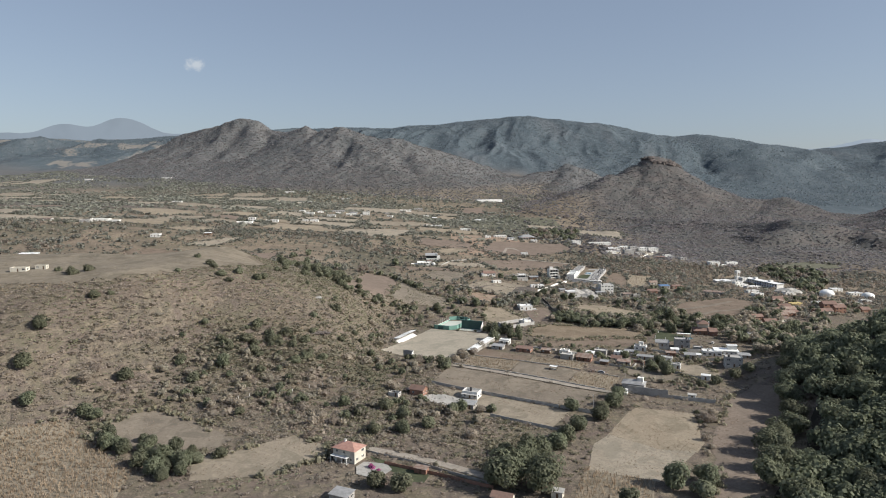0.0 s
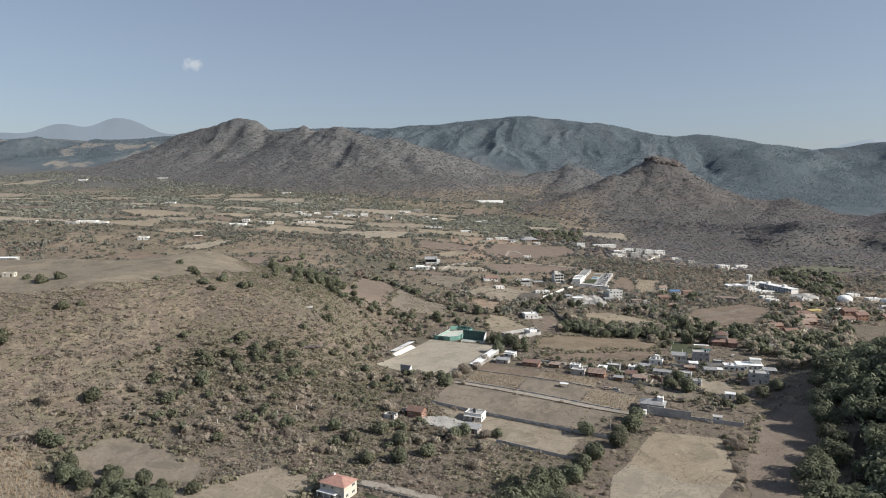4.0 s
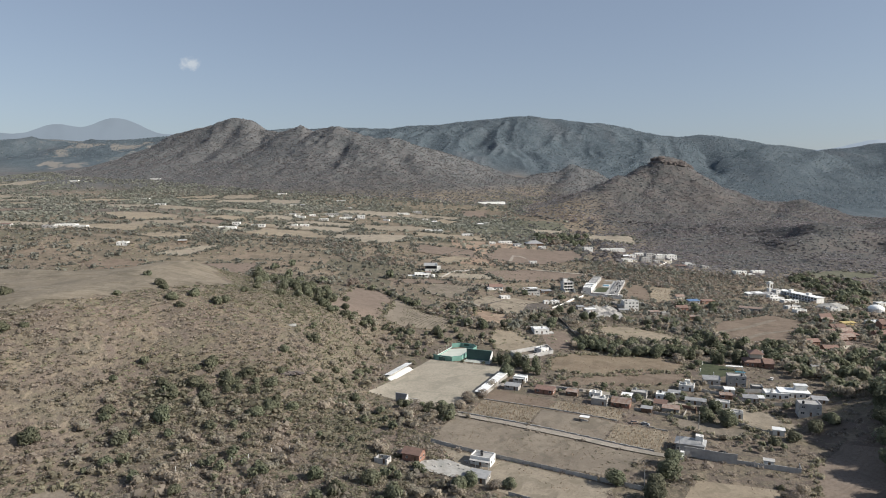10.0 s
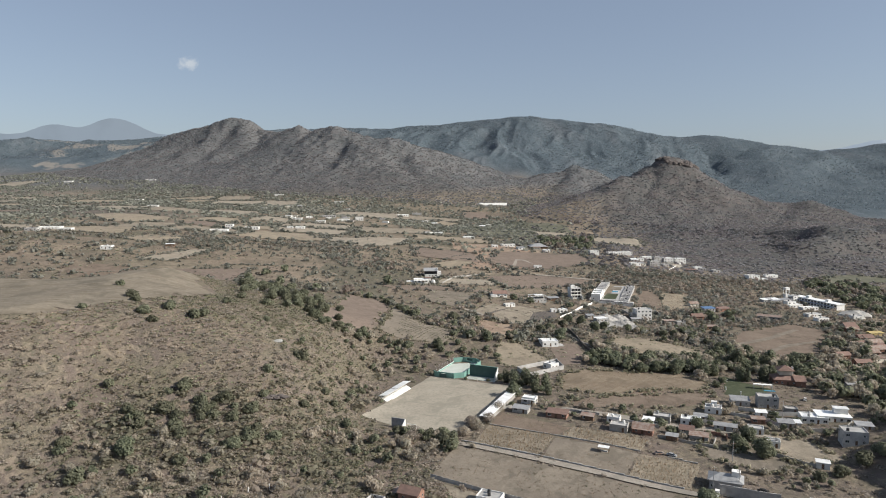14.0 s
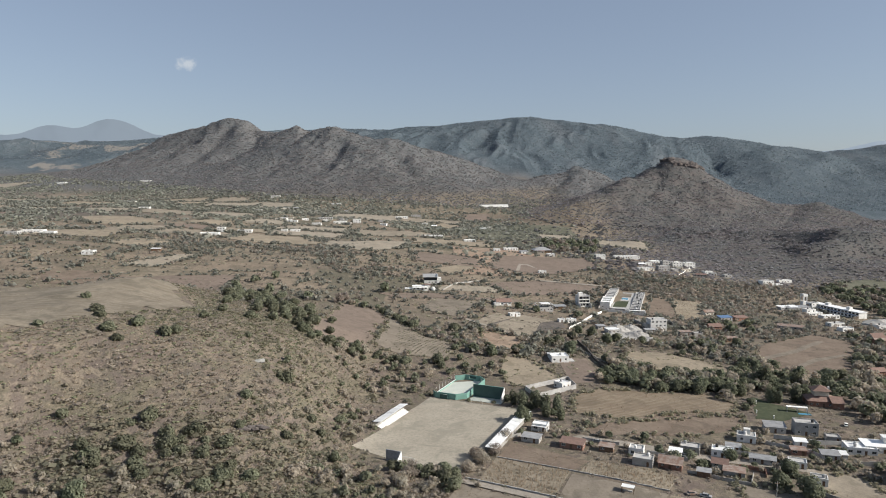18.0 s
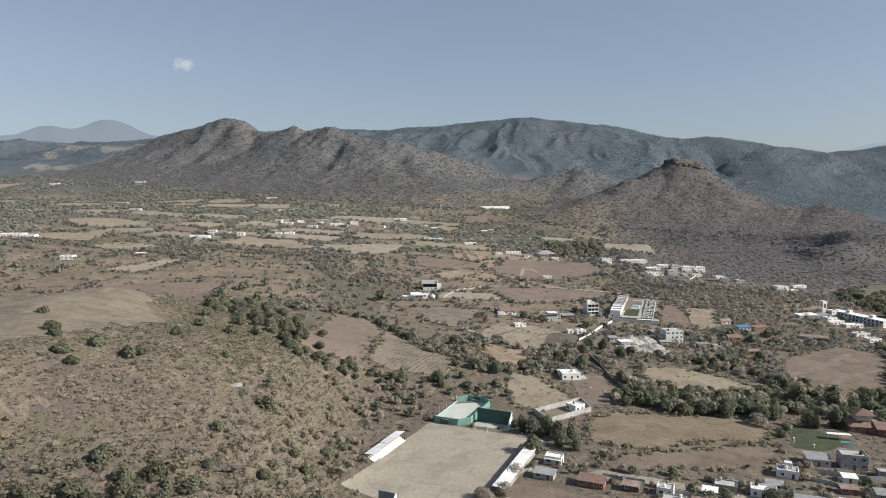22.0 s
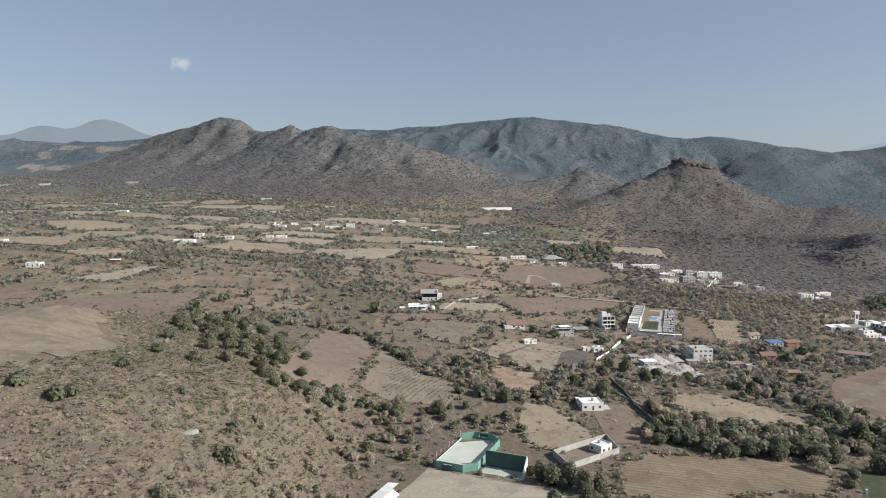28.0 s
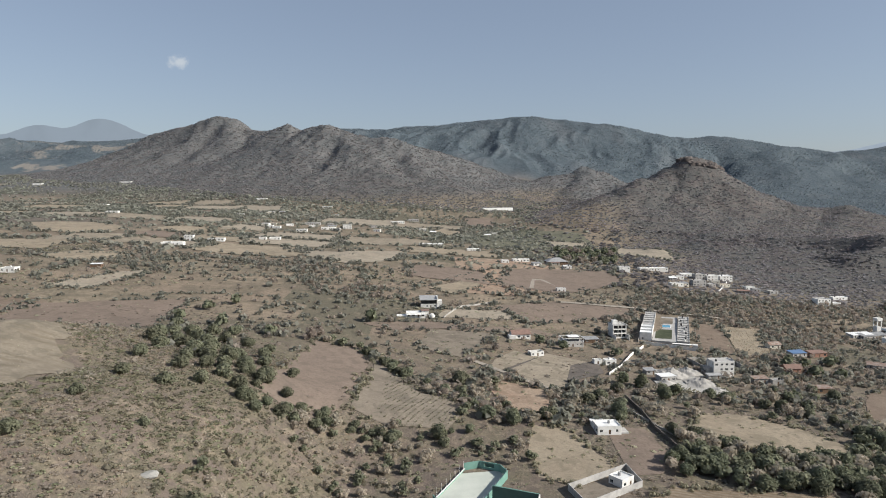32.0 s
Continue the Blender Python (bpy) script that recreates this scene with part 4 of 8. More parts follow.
def indoor_court():
    x, y = at(9.2, 19.8)
    ob = root("walled_court", x, y, TURN, "walled five-a-side court with green boards and a pale concrete floor", "court", z=0.08)
    w, l, c = 9.0, 18.4, 4.6
    ring = [(-w + c * 0.4, -l), (w - c, -l), (w, -l + c), (w, l - c), (w - c, l), (-w + c, l), (-w, l - c), (-w, -l + c * 0.4)]
    bm = bmesh.new()
    prism(bm, ring, -1.4, 0.02)
    part("floor", bm, "court", ob, "pale worn concrete floor")
    for i in range(len(ring)):
        p, q = ring[i], ring[(i + 1) % len(ring)]
        length = math.hypot(q[0] - p[0], q[1] - p[1])
        holes = []
        if i == 0:
            holes = [(length / 2 - 2.3, length / 2 + 1.3, 0.02, 2.3)]
        if i == 4:
            holes = [(length / 2 - 2.0, length / 2 + 2.0, 1.0, 2.6)]
        bm = bmesh.new()
        run_of_wall(bm, p, q, -1.4, 0.9 if i == 6 else 3.1, -0.28, holes)
        bmesh.ops.recalc_face_normals(bm, faces=bm.faces[:])
        board = part("board", bm, "green_wall", ob)
        if holes:
            a, b = holes[0][:2]
            ux, uy = (q[0] - p[0]) / length, (q[1] - p[1]) / length
            px, py = p[0] + ux * (a + b) / 2, p[1] + uy * (a + b) / 2
            s = -1 if i == 0 else 1
            part("goal_niche", boxes((px - 2.2, px + 2.2, py + s * 1.2, py + s * 1.35, 0.0, 2.5)), "dark_green", board)
    for s in (-w - 0.05, w + 0.05):
        for k in range(7):
            v = -l + 5 + k * 4.4
            bm = bmesh.new()
            tube(bm, s, v, -1.0, 4.3, 0.05, 0.05, 6)
            part("fence_post", bm, "white", ob)
    part("curb", boxes((-w - 0.1, -w + 0.34, -l + 2, l - 4.7, 0.9, 1.02)), "white", ob, "white wall coping")
    keep_clear(x, y, TURN, 19, 38, 1)


def fronton():
    x, y = at(28.6, 9)
    ob = root("ball_wall", x, y, TURN, "tall dark green ball wall with a white end and paved floor", "ball wall", z=0.08)
    part("floor", boxes((-8.4, 9.4, -5.2, 2.0, -0.6, 0.05)), "court", ob, "pale paved playing floor")
    part("front_wall", boxes((-8.6, 8.6, 2.0, 2.5, -0.6, 6.6)), "dark_green", ob)
    part("wall_top", boxes((-8.6, 8.6, 1.98, 2.52, 6.6, 6.72)), "green_wall", ob)
    for k in range(5):
        u = -7.6 + k * 3.8
        part("buttress", boxes((u - 0.2, u + 0.2, 2.5, 3.3, -0.6, 5.6)), "green_wall", ob)
    bm = bmesh.new()
    va = [bm.verts.new(p) for px in (8.6, 9.0) for p in ((px, 2.5, -0.6), (px, -3.0, -0.6), (px, -3.0, 2.2), (px, 2.5, 6.6))]
    bm.faces.new(va[:4][::-1]), bm.faces.new(va[4:])
    for i in range(4):
        j = (i + 1) % 4
        bm.faces.new((va[i], va[j], va[j + 4], va[i + 4]))
    part("end_wall", bm, "white", ob, "white side wing")
    keep_clear(x, y, TURN, 19, 10, 0.5)


grandstand()
long_roof()
goal(26.4, -0.6, 0)
goal(27.0, -82.5, 180)
small_wall()
indoor_court()
fronton()
for a, b, c, d in ((0.2, 0.5, -79, 0), (50.2, 50.5, -80, 0), (0.5, 50.2, -0.3, 0.0), (3, 47, -82.6, -82.3)):
    line = boxes((a, b, c, d, 0.16, 0.18))
    ob = part("pitch_line", line, "track")
    ob.location = (-9, 522, 0.06)
    ob.rotation_euler = (0, 0, radians(TURN))
    tagged(ob, "faint chalk line on the worn pitch", "line", kind="structure")
# ---------------------------------------------------------------- houses round the pitch
def H(x, y, turn, w, d, *args, **named):
    ob = house(x, y, turn, w, d, *args, **named)
    keep_clear(x, y, turn, w, d, 1.2)
    return ob


def villa():
    """Two-storey country house with a clay roof, porch, patio and outside stair."""
    x, y, turn = -42, 296, -28
    ob = H(x, y, turn, 11.5, 8.5, 2, "cream", "hip", "pink_tile", "two-storey cream house with a red clay tile roof and white porch", seed=4, storey=2.8)
    part("porch_roof", boxes((-6.0, 3.0, -6.4, -4.25, 2.5, 2.68)), "white", ob)
    for px in (-5.8, -2.8, 0.2, 2.8):
        part("porch_post", boxes((px - 0.12, px + 0.12, -6.3, -6.06, -1.0, 2.5)), "white", ob)
    part("porch_floor", boxes((-6.0, 3.0, -6.5, -4.25, -1.2, 0.05)), "block", ob)
    part("chimney", boxes((-2.6, -1.8, -0.3, 0.5, 5.8, 8.3)), "white", ob, "white chimney stack")
    part("chimney_cap", boxes((-2.8, -1.6, -0.5, 0.7, 8.3, 8.45)), "concrete", ob)
    stair = part("stair", boxes(*[(-6.6 - 0.3 * k, -6.3 - 0.3 * k, -3.0, -1.8, 2.6 - 0.19 * k, 2.78 - 0.19 * k) for k in range(14)]), "wood", ob, "dark wooden outside stair")
    part("railing", boxes((-10.6, -6.0, -3.05, -2.95, 1.6, 1.7), (-10.6, -10.5, -3.05, -2.95, -0.6, 1.7), (-6.1, -6.0, -3.05, -2.95, 2.7, 3.7)), "wood", stair)
    terrace = part("roof_pergola", boxes(*[(-9.5, -5.7, -3.6 + 0.9 * k, -3.45 + 0.9 * k, 3.2, 3.32) for k in range(7)]), "wood", ob)
    patio = field([(-38, 287), (-35, 292), (-25, 290), (-22, 284), (-28, 275), (-37, 280)], "rubble", "pale paved patio in front of a country house", edge=0.5, lift=0.3, kind="patio")


villa()
H(-9.5, 282, -24, 5.5, 3.0, 1, "brick", "shed", "rust", "brown brick gate shed with a rusty roof", seed=2, storey=2.3, name="shed", category="shed")
H(-40, 259, -24, 8, 6, 1, "block", "shed", "grey_sheet", "grey shed with a sheet metal roof", seed=3, storey=2.5, name="shed", category="shed")
H(45, 261, -20, 4.5, 4, 1, "cream", "slab", "concrete", "small cream hut with a flat roof among trees", seed=3, storey=2.5, tanks=0, name="hut", category="hut")
H(23, 257, -24, 8, 5, 1, "cream", "gable", "tile", "low shed with a red tile roof under trees", seed=5, storey=2.4, name="shed", category="shed")
enclosure([(-37, 303), (-24, 297), (-11, 290.5), (3, 281), (19, 271)], 1.1, "block", "low grey garden wall along the lane", closed=False, name="garden_wall")
enclosure([(-26, 290), (-12, 283.5), (3, 276), (20, 267)], 1.5, "brick", "brown boundary wall beside a country garden", closed=False, name="garden_wall")
field([(-35, 304), (-22, 299), (-1, 288), (20, 274), (28, 268), (30, 272), (22, 278), (0, 293), (-21, 303), (-34, 308)], "track", "pale dusty lane beside a wall", edge=0.4, kind="lane")

red_shed = H(-14, 373, TURN, 8, 6, 1, "brick", "gable", "tile", "brick outbuilding with a red clay tile roof", seed=6, storey=3.2, name="outbuilding", category="outbuilding")
part("store_roof", boxes((-7.5, -4.05, -2.6, 2.6, 2.3, 2.4)), "rust", red_shed)
for px in (-7.3, -4.3):
    for py in (-2.4, 2.4):
        part("store_post", boxes((px - 0.1, px + 0.1, py - 0.1, py + 0.1, -0.5, 2.3)), "wood", red_shed)
H(15.5, 371, TURN, 9, 6.5, 1, "white", "flat", "concrete", "small white house with arched porch and pale roof", seed=8, storey=3.4, tanks=2, porch=2.0)
H(13, 356, TURN, 8, 6, 1, "block", "shed", "grey_sheet", "unplastered grey block store", seed=9, storey=2.4, name="store", category="store")
H(-27, 369, TURN, 6, 4, 1, "concrete", "bare", "concrete", "roofless grey block ruin", seed=1, storey=2.0, name="ruin", category="ruin")
field([(-14, 369), (0, 374), (10, 366), (12, 358), (2, 357), (-8, 362)], "rubble", "yard strewn with pale rubble", edge=1.5, lift=0.35, kind="yard")
rr = random.Random(5)
for k in range(26):
    x, y = rr.uniform(-12, 9), rr.uniform(359, 372)
    bm = bmesh.new()
    s = rr.uniform(0.3, 0.9)
    bmesh.ops.create_icosphere(bm, subdivisions=1, radius=s)
    for v in bm.verts:
        v.co *= rr.uniform(0.7, 1.2)
        v.co.z *= 0.6
    ob = part("boulder", bm, "rubble")
    ob.location = (x, y, float(ground_z(x, y)) + 0.25 + 0.2 * s)
    tagged(ob, "pale lump of broken concrete in a yard", "rubble", "rubble in the yard")


def panel_fence(points, high, label, step=2.6):
    """Precast fence: posts with slabs between them."""
    ob = root("panel_fence", *points[0], 0, label, "fence")
    ox, oy, oz = ob.location
    for (x0, y0), (x1, y1) in zip(points, points[1:]):
        n = max(1, round(math.hypot(x1 - x0, y1 - y0) / step))
        for k in range(n):
            p = (x0 + (x1 - x0) * k / n - ox, y0 + (y1 - y0) * k / n - oy)
            q = (x0 + (x1 - x0) * (k + 1) / n - ox, y0 + (y1 - y0) * (k + 1) / n - oy)
            z = float(ground_z((p[0] + q[0]) / 2 + ox, (p[1] + q[1]) / 2 + oy)) - oz
            bm = bmesh.new()
            run_of_wall(bm, p, q, z - 0.5, z + high, 0.08)
            part("slab", bm, "concrete", ob)
            part("post", boxes((p[0] - 0.1, p[0] + 0.1, p[1] - 0.1, p[1] + 0.1, z - 0.5, z + high + 0.12)), "concrete", ob)
    return ob


panel_fence([(-7, 388.5), (28, 372.5), (61, 356)], 1.7, "grey precast panel fence between dry plots")
panel_fence([(62, 355.5), (78, 347.5)], 1.9, "grey precast panel fence beside trees")
panel_fence([(24, 344), (40, 335), (58, 325)], 1.5, "dark wire and slab fence along the lower plot")
field([(5, 420), (4, 416.5), (90, 379), (98, 376), (99, 379), (92, 382)], "track", "pale stone-edged path between plots", edge=0.3, lift=0.35, kind="path")
enclosure([(6, 420.6), (50, 401), (92, 382.6)], 0.7, "concrete", "low pale stone wall along a path", closed=False, thick=0.35, name="stone_wall")
enclosure([(20, 441.2), (50, 427), (83, 412)], 0.5, "block", "low dark stone divider between plots", closed=False, thick=0.4, name="stone_wall")
enclosure([(94, 409), (105, 404)], 0.5, "block", "low dark stone divider beside a plot", closed=False, thick=0.4, name="stone_wall")

# shelter in the grazed plot
shelter = root("animal_shelter", 67, 411, TURN, "small open shelter with a pale sheet roof in a plot", "shelter")
part("roof", boxes((-2.4, 2.4, -1.5, 1.5, 2.2, 2.3)), "tin", shelter)
for px in (-2.2, 2.2):
    for py in (-1.3, 1.3):
        part("post", boxes((px - 0.08, px + 0.08, py - 0.08, py + 0.08, -0.3, 2.2)), "wood", shelter)
part("trough", boxes((-1.6, 1.6, -0.3, 0.4, -0.2, 0.6)), "concrete", shelter)
keep_clear(67, 411, TURN, 5, 3)

# kiosk and the lane of small houses
H(43, 474, TURN, 7, 5, 1, "white", "flat", "tin", "white kiosk with arches beside the pitch", seed=11, storey=3.0, tanks=0, name="kiosk", category="kiosk", porch=1.2)
H(37, 460, TURN, 8, 5, 1, "block", "shed", "grey_sheet", "low shed under grey corrugated sheets", seed=12, storey=2.2, name="shed", category="shed")
H(54, 453, TURN, 10, 6, 1, "brick", "shed", "tile", "low house under a clay coloured sheet roof", seed=13, storey=2.4)
H(80, 446, TURN, 6, 5, 1, "white", "flat", "concrete", "small white flat-roofed house", seed=14, tanks=1)
H(80, 436, TURN, 8, 6, 1, "block", "flat", "concrete", "unplastered grey block house", seed=15, tanks=1)
H(91, 435, TURN, 9, 6.5, 1, "brick", "gable", "rust", "brick house with a rusty sheet roof and dark porch", seed=16, storey=2.5, porch=1.6)
H(112, 437, TURN, 6, 5, 1, "cream", "gable", "tile", "small hut with a clay tile roof", seed=17, storey=2.4)
H(105, 452, TURN, 8, 6, 1, "block", "flat", "concrete", "grey block house on the lane", seed=18)
H(118, 449, TURN, 9, 6, 1, "white", "flat", "tin", "white house with a bright flat roof", seed=19)
tower_house = H(136, 467, TURN, 8, 6, 1, "white", "flat", "concrete", "white house with a roof tower", seed=20, tanks=2)
part("stair_tower", boxes((-1.2, 1.6, 0.2, 2.7, 2.9, 5.3)), "white", tower_house)
enclosure([(140, 465), (158, 452.5), (160, 446)], 1.6, "concrete", "pale wall with pillars along a yard", closed=False, pillar=0.5)
H(155, 480, -14, 9, 7, 1, "concrete", "shed", "grey_sheet", "house with a blue-grey sheet roof", seed=22)
H(168, 477, -14, 10, 7, 2, "concrete", "flat", "concrete", "two-storey grey concrete house", seed=23)
H(180, 454, -14, 12, 8, 1, "white", "flat", "tin", "long white house with pale roof slab", seed=24, tanks=2)
H(132, 442, TURN, 10, 4, 1, "concrete", "shed", "grey_sheet", "low concrete stalls along a yard", seed=25, storey=2.2)
H(145, 439, TURN, 7, 5, 1, "white", "flat", "concrete", "small white outbuilding by a wall", seed=26, storey=2.4, tanks=0)
H(115, 430, TURN, 8, 5, 1, "block", "shed", "rust", "low shed with a rusty roof", seed=27, storey=2.3, name="shed", category="shed")
H(163, 447, -14, 7, 5, 1, "concrete", "shed", "grey_sheet", "small house with tin awnings", seed=28, storey=2.5)
big = H(190, 455, -14, 15, 9, 1, "white", "slab", "tin", "low white villa with a broad pale roof", seed=29, storey=3.0, tanks=0)
part("upper_room", boxes((1, 7, 0, 4, 3.24, 5.8)), "white", big)
part("upper_roof", boxes((0.6, 7.4, -0.4, 4.4, 5.8, 6.0)), "tin", big)
H(182, 424, -14, 10, 8, 2, "concrete", "flat", "concrete", "two-storey unpainted grey house by the woods", seed=30)
H(168, 448, -14, 5, 4, 1, "concrete", "shed", "tin", "little house with a pale tent-shaped roof", seed=31, storey=2.2)
H(146, 424, TURN, 6, 5, 1, "white", "flat", "concrete", "small pale house beside a paddock", seed=32, storey=2.6)
enclosure([(139, 417), (150, 405), (157, 401)], 1.6, "block", "grey block wall beside a paddock", closed=False)
H(157, 403, TURN, 5, 4, 1, "white", "slab", "tin", "white gatehouse with a flat roof", seed=33, storey=2.6, tanks=0, name="gatehouse", category="gatehouse")

# concrete house above the golden field
pale = H(109, 385, TURN, 12, 8, 1, "concrete", "hip", "grey_sheet", "pale concrete house behind a tall retaining wall", seed=34, storey=4.0)
part("roof_tower", boxes((2.0, 5.2, -1.2, 2.0, 4.0, 7.2)), "white", pale)
enclosure([(104, 379), (119, 372.5), (124, 371)], 4.4, "concrete", "tall grey retaining wall with stair ends", closed=False, thick=0.35)
enclosure([(124, 371.5), (137, 366.5)], 1.8, "concrete", "grey wall with a row of white pillars", closed=False, pillar=0.9)
enclosure([(137, 366.5), (147, 362.5), (149, 368)], 2.2, "concrete", "grey concrete yard wall", closed=False)
H(137, 370, TURN, 4, 3, 1, "white", "slab", "concrete", "white pump house on a wall", seed=35, storey=2.5, tanks=0, name="pump_house", category="pump house")
steps = root("stair_wing", 102.5, 377, TURN, "white stepped stair wing beside a retaining wall", "stair")
part("wing", boxes((-0.8, 0.8, -2, 0, -0.6, 1.4), (-0.8, 0.8, 0, 2, -0.6, 2.6)), "white", steps)


def pole(x, y, high, label):
    ob = root("utility_pole", x, y, 10, label, "pole", "utility poles")
    bm = bmesh.new()
    tube(bm, 0, 0, -0.8, high, 0.16, 0.11, 8)
    part("mast", bm, "concrete", ob)
    part("crossarm", boxes((-1.0, 1.0, -0.06, 0.06, high - 0.9, high - 0.75)), "wood", ob)
    for px in (-0.8, 0.8):
        bm = bmesh.new()
        tube(bm, px, 0, high - 0.75, high - 0.5, 0.06, 0.04, 6)
        part("insulator", bm, "white", ob)


for x, y in ((120, 405), (166, 456), (103, 382), (78, 349), (112, 380)):
    pole(x, y, 10, "grey concrete utility pole among scrub")

field([(-34, 299), (-24, 292), (-12, 285), (-6, 279), (-8, 272), (-14, 274), (-29, 290)], "lawn", "dull green garden lawn of a country house", edge=0.6, kind="lawn")


def car(x, y, turn, paint, label):
    """A parked car: body with cabin, glass and four wheels."""
    ob = root("parked_car", x, y, turn, label, "car", "parked cars")
    bm = bmesh.new()
    prism(bm, [(-2.05, -0.8), (2.05, -0.8), (2.15, 0), (2.05, 0.8), (-2.05, 0.8), (-2.15, 0)], 0.4, 0.95)
    part("body", bm, paint, ob)
    bm = bmesh.new()
    low = [bm.verts.new(p) for p in ((-1.5, -0.76, 0.95), (1.2, -0.76, 0.95), (1.2, 0.76, 0.95), (-1.5, 0.76, 0.95))]
    high = [bm.verts.new(p) for p in ((-1.1, -0.62, 1.45), (0.6, -0.62, 1.45), (0.6, 0.62, 1.45), (-1.1, 0.62, 1.45))]
    for k in range(4):
        bm.faces.new((low[k], low[(k + 1) % 4], high[(k + 1) % 4], high[k]))
    part("window", bm, "glass", ob)
    part("roof", boxes((-1.12, 0.62, -0.64, 0.64, 1.45, 1.5)), paint, ob)
    for px in (-1.35, 1.35):
        for py in (-0.82, 0.82):
            bm = bmesh.new()
            bmesh.ops.create_cone(bm, cap_ends=True, segments=12, radius1=0.33, radius2=0.33, depth=0.2)
            bmesh.ops.rotate(bm, verts=bm.verts[:], matrix=Matrix.Rotation(math.pi / 2, 3, "X"))
            bmesh.ops.translate(bm, verts=bm.verts[:], vec=(px, py, 0.33))
            part("wheel", bm, "tank", ob)
    keep_clear(x, y, turn, 4.5, 2)


H(-277, 446, 4, 10, 5, 1, "cream", "bare", "concrete", "roofless pale walls on the hill pasture", seed=81, storey=2.8, name="shell", category="ruin")
H(-266, 452, 4, 7, 4, 1, "cream", "bare", "concrete", "small roofless pale shell on the pasture", seed=82, storey=2.8, name="shell", category="ruin")
H(-428, 706, 4, 18, 7, 1, "concrete", "shed", "tin", "long low farm shed with a white roof", seed=83, storey=2.6, name="shed", category="shed")
ledge = root("rock_ledge", -80, 424, 12, "dark layered rock ledge on the scrub hill", "rock")
for k in range(9):
    bm = bmesh.new()
    bmesh.ops.create_icosphere(bm, subdivisions=2, radius=1)
    for v in bm.verts:
        v.co = Vector((v.co.x * (1.7 + 0.3 * (k % 3)), v.co.y * 1.1, v.co.z * 0.75)) * (1 + 0.4 * noise.noise(v.co * 1.5 + Vector((k, 0, 0))))
        v.co += Vector((-6 + 1.6 * k, 0.7 * (k % 2), 0.5 + 0.5 * (k % 2)))
    part("stone_slab", bm, "cliff", ledge)
wire = root("wire_fence", -88, 360, 0, "white fence posts along a strip of dry scrub", "fence")
ox, oy, oz = wire.location
for x, y in ((-108, 352), (-103, 355), (-97, 356), (-92, 357), (-88, 360), (-82, 363), (-74, 369), (-67, 372)):
    z = float(ground_z(x, y)) - oz
    part("post", boxes((x - ox - 0.12, x - ox + 0.12, y - oy - 0.12, y - oy + 0.12, z - 0.4, z + 2.1)), "white", wire)

for x, y, turn, paint, label in ((91, 411, 10, "rust", "rusty derelict car in a dry plot"), (96, 410, -30, "grey_sheet", "stripped grey car among weeds"), (66, 458, -20, "grey_sheet", "grey car parked on the dirt lane"),
                                 (101, 446, -15, "white", "white car parked beside small houses"), (194, 488, 60, "white", "white car on the village road"), (122, 381, -24, "dark", "dark car inside a walled yard")):
    car(x, y, turn, paint, label)

for line, high, wall, text in (([(108, 459), (120, 453), (131, 448), (147, 441)], 1.8, "block", "grey block wall along back yards"), ([(84, 447), (100, 440.5)], 1.6, "concrete", "pale yard wall between small houses"),
                               ([(96, 430), (118, 421), (123, 430)], 1.4, "block", "rough block wall round a yard"), ([(60, 461), (75, 455)], 1.3, "concrete", "low rendered wall beside the lane"),
                               ([(120, 437), (129, 433), (127, 428)], 1.5, "brick", "brown brick yard wall"), ([(150, 470), (166, 463), (178, 462)], 2.0, "concrete", "rendered wall along a village lane"),
                               ([(170, 440), (186, 437), (194, 445)], 1.8, "block", "grey wall round a house plot"), ([(25, 462), (33, 466)], 1.4, "block", "short block wall beside sheds")):
    enclosure(line, high, wall, text, closed=False)
for x, y, turn, w, d, wall, roof, cover, text in ((68, 449, TURN, 6, 4, "wood", "shed", "rust", "open timber stall with a rusty roof"), (97, 447, TURN, 5, 4, "white", "shed", "tin", "small white hut with a bright sheet roof"),
                                                  (125, 455, TURN, 6, 4, "block", "shed", "grey_sheet", "grey lean-to behind a block house"), (102, 428, TURN, 5, 3.5, "wood", "shed", "grey_sheet", "open shed with grey sheets in a yard"),
                                                  (152, 452, -14, 6, 4, "brick", "shed", "rust", "brick kitchen with a rusty roof"), (176, 468, -14, 6, 5, "block", "flat", "concrete", "unfinished grey block room"),
                                                  (158, 462, -14, 5, 4, "white", "shed", "tin", "white wash house with a sheet roof"), (194, 436, -14, 7, 5, "block", "shed", "grey_sheet", "grey shed beside the wooded slope")):
    H(x, y, turn, w, d, 1, wall, roof, cover, text, seed=int(x) + 7, storey=2.3, tanks=0, name="shed", category="shed")
# ---------------------------------------------------------------- walled yard and houses beyond the pitch
enclosure([(43, 535), (47, 520), (72, 538), (70, 554)], 2.6, "concrete", "pale rendered wall round an empty yard", thick=0.25, name="yard_wall")
field([(44, 534.5), (47.5, 521.5), (71, 538.5), (69.5, 552)], "fallow", "bare yard inside a pale wall", edge=0.1, lift=0.3, kind="yard")
H(64.5, 540.5, 37, 7, 6.5, 1, "white", "flat", "tin", "small white cube house inside a walled yard", seed=41, storey=3.2, tanks=1)
wh = H(71, 592, 5, 11, 9, 1, "white", "flat", "tin", "white single-storey house with a stepped flat roof", seed=42, storey=3.3, tanks=1)
part("annex", boxes((-5.5, 0.5, 4.5, 8.5, -1.5, 2.7)), "white", wh)
part("annex_roof", boxes((-5.7, 0.7, 4.4, 8.7, 2.7, 2.85)), "tin", wh)
part("terrace", boxes((5.5, 9.5, -3.5, 3.5, -1.2, 0.15)), "concrete", wh)
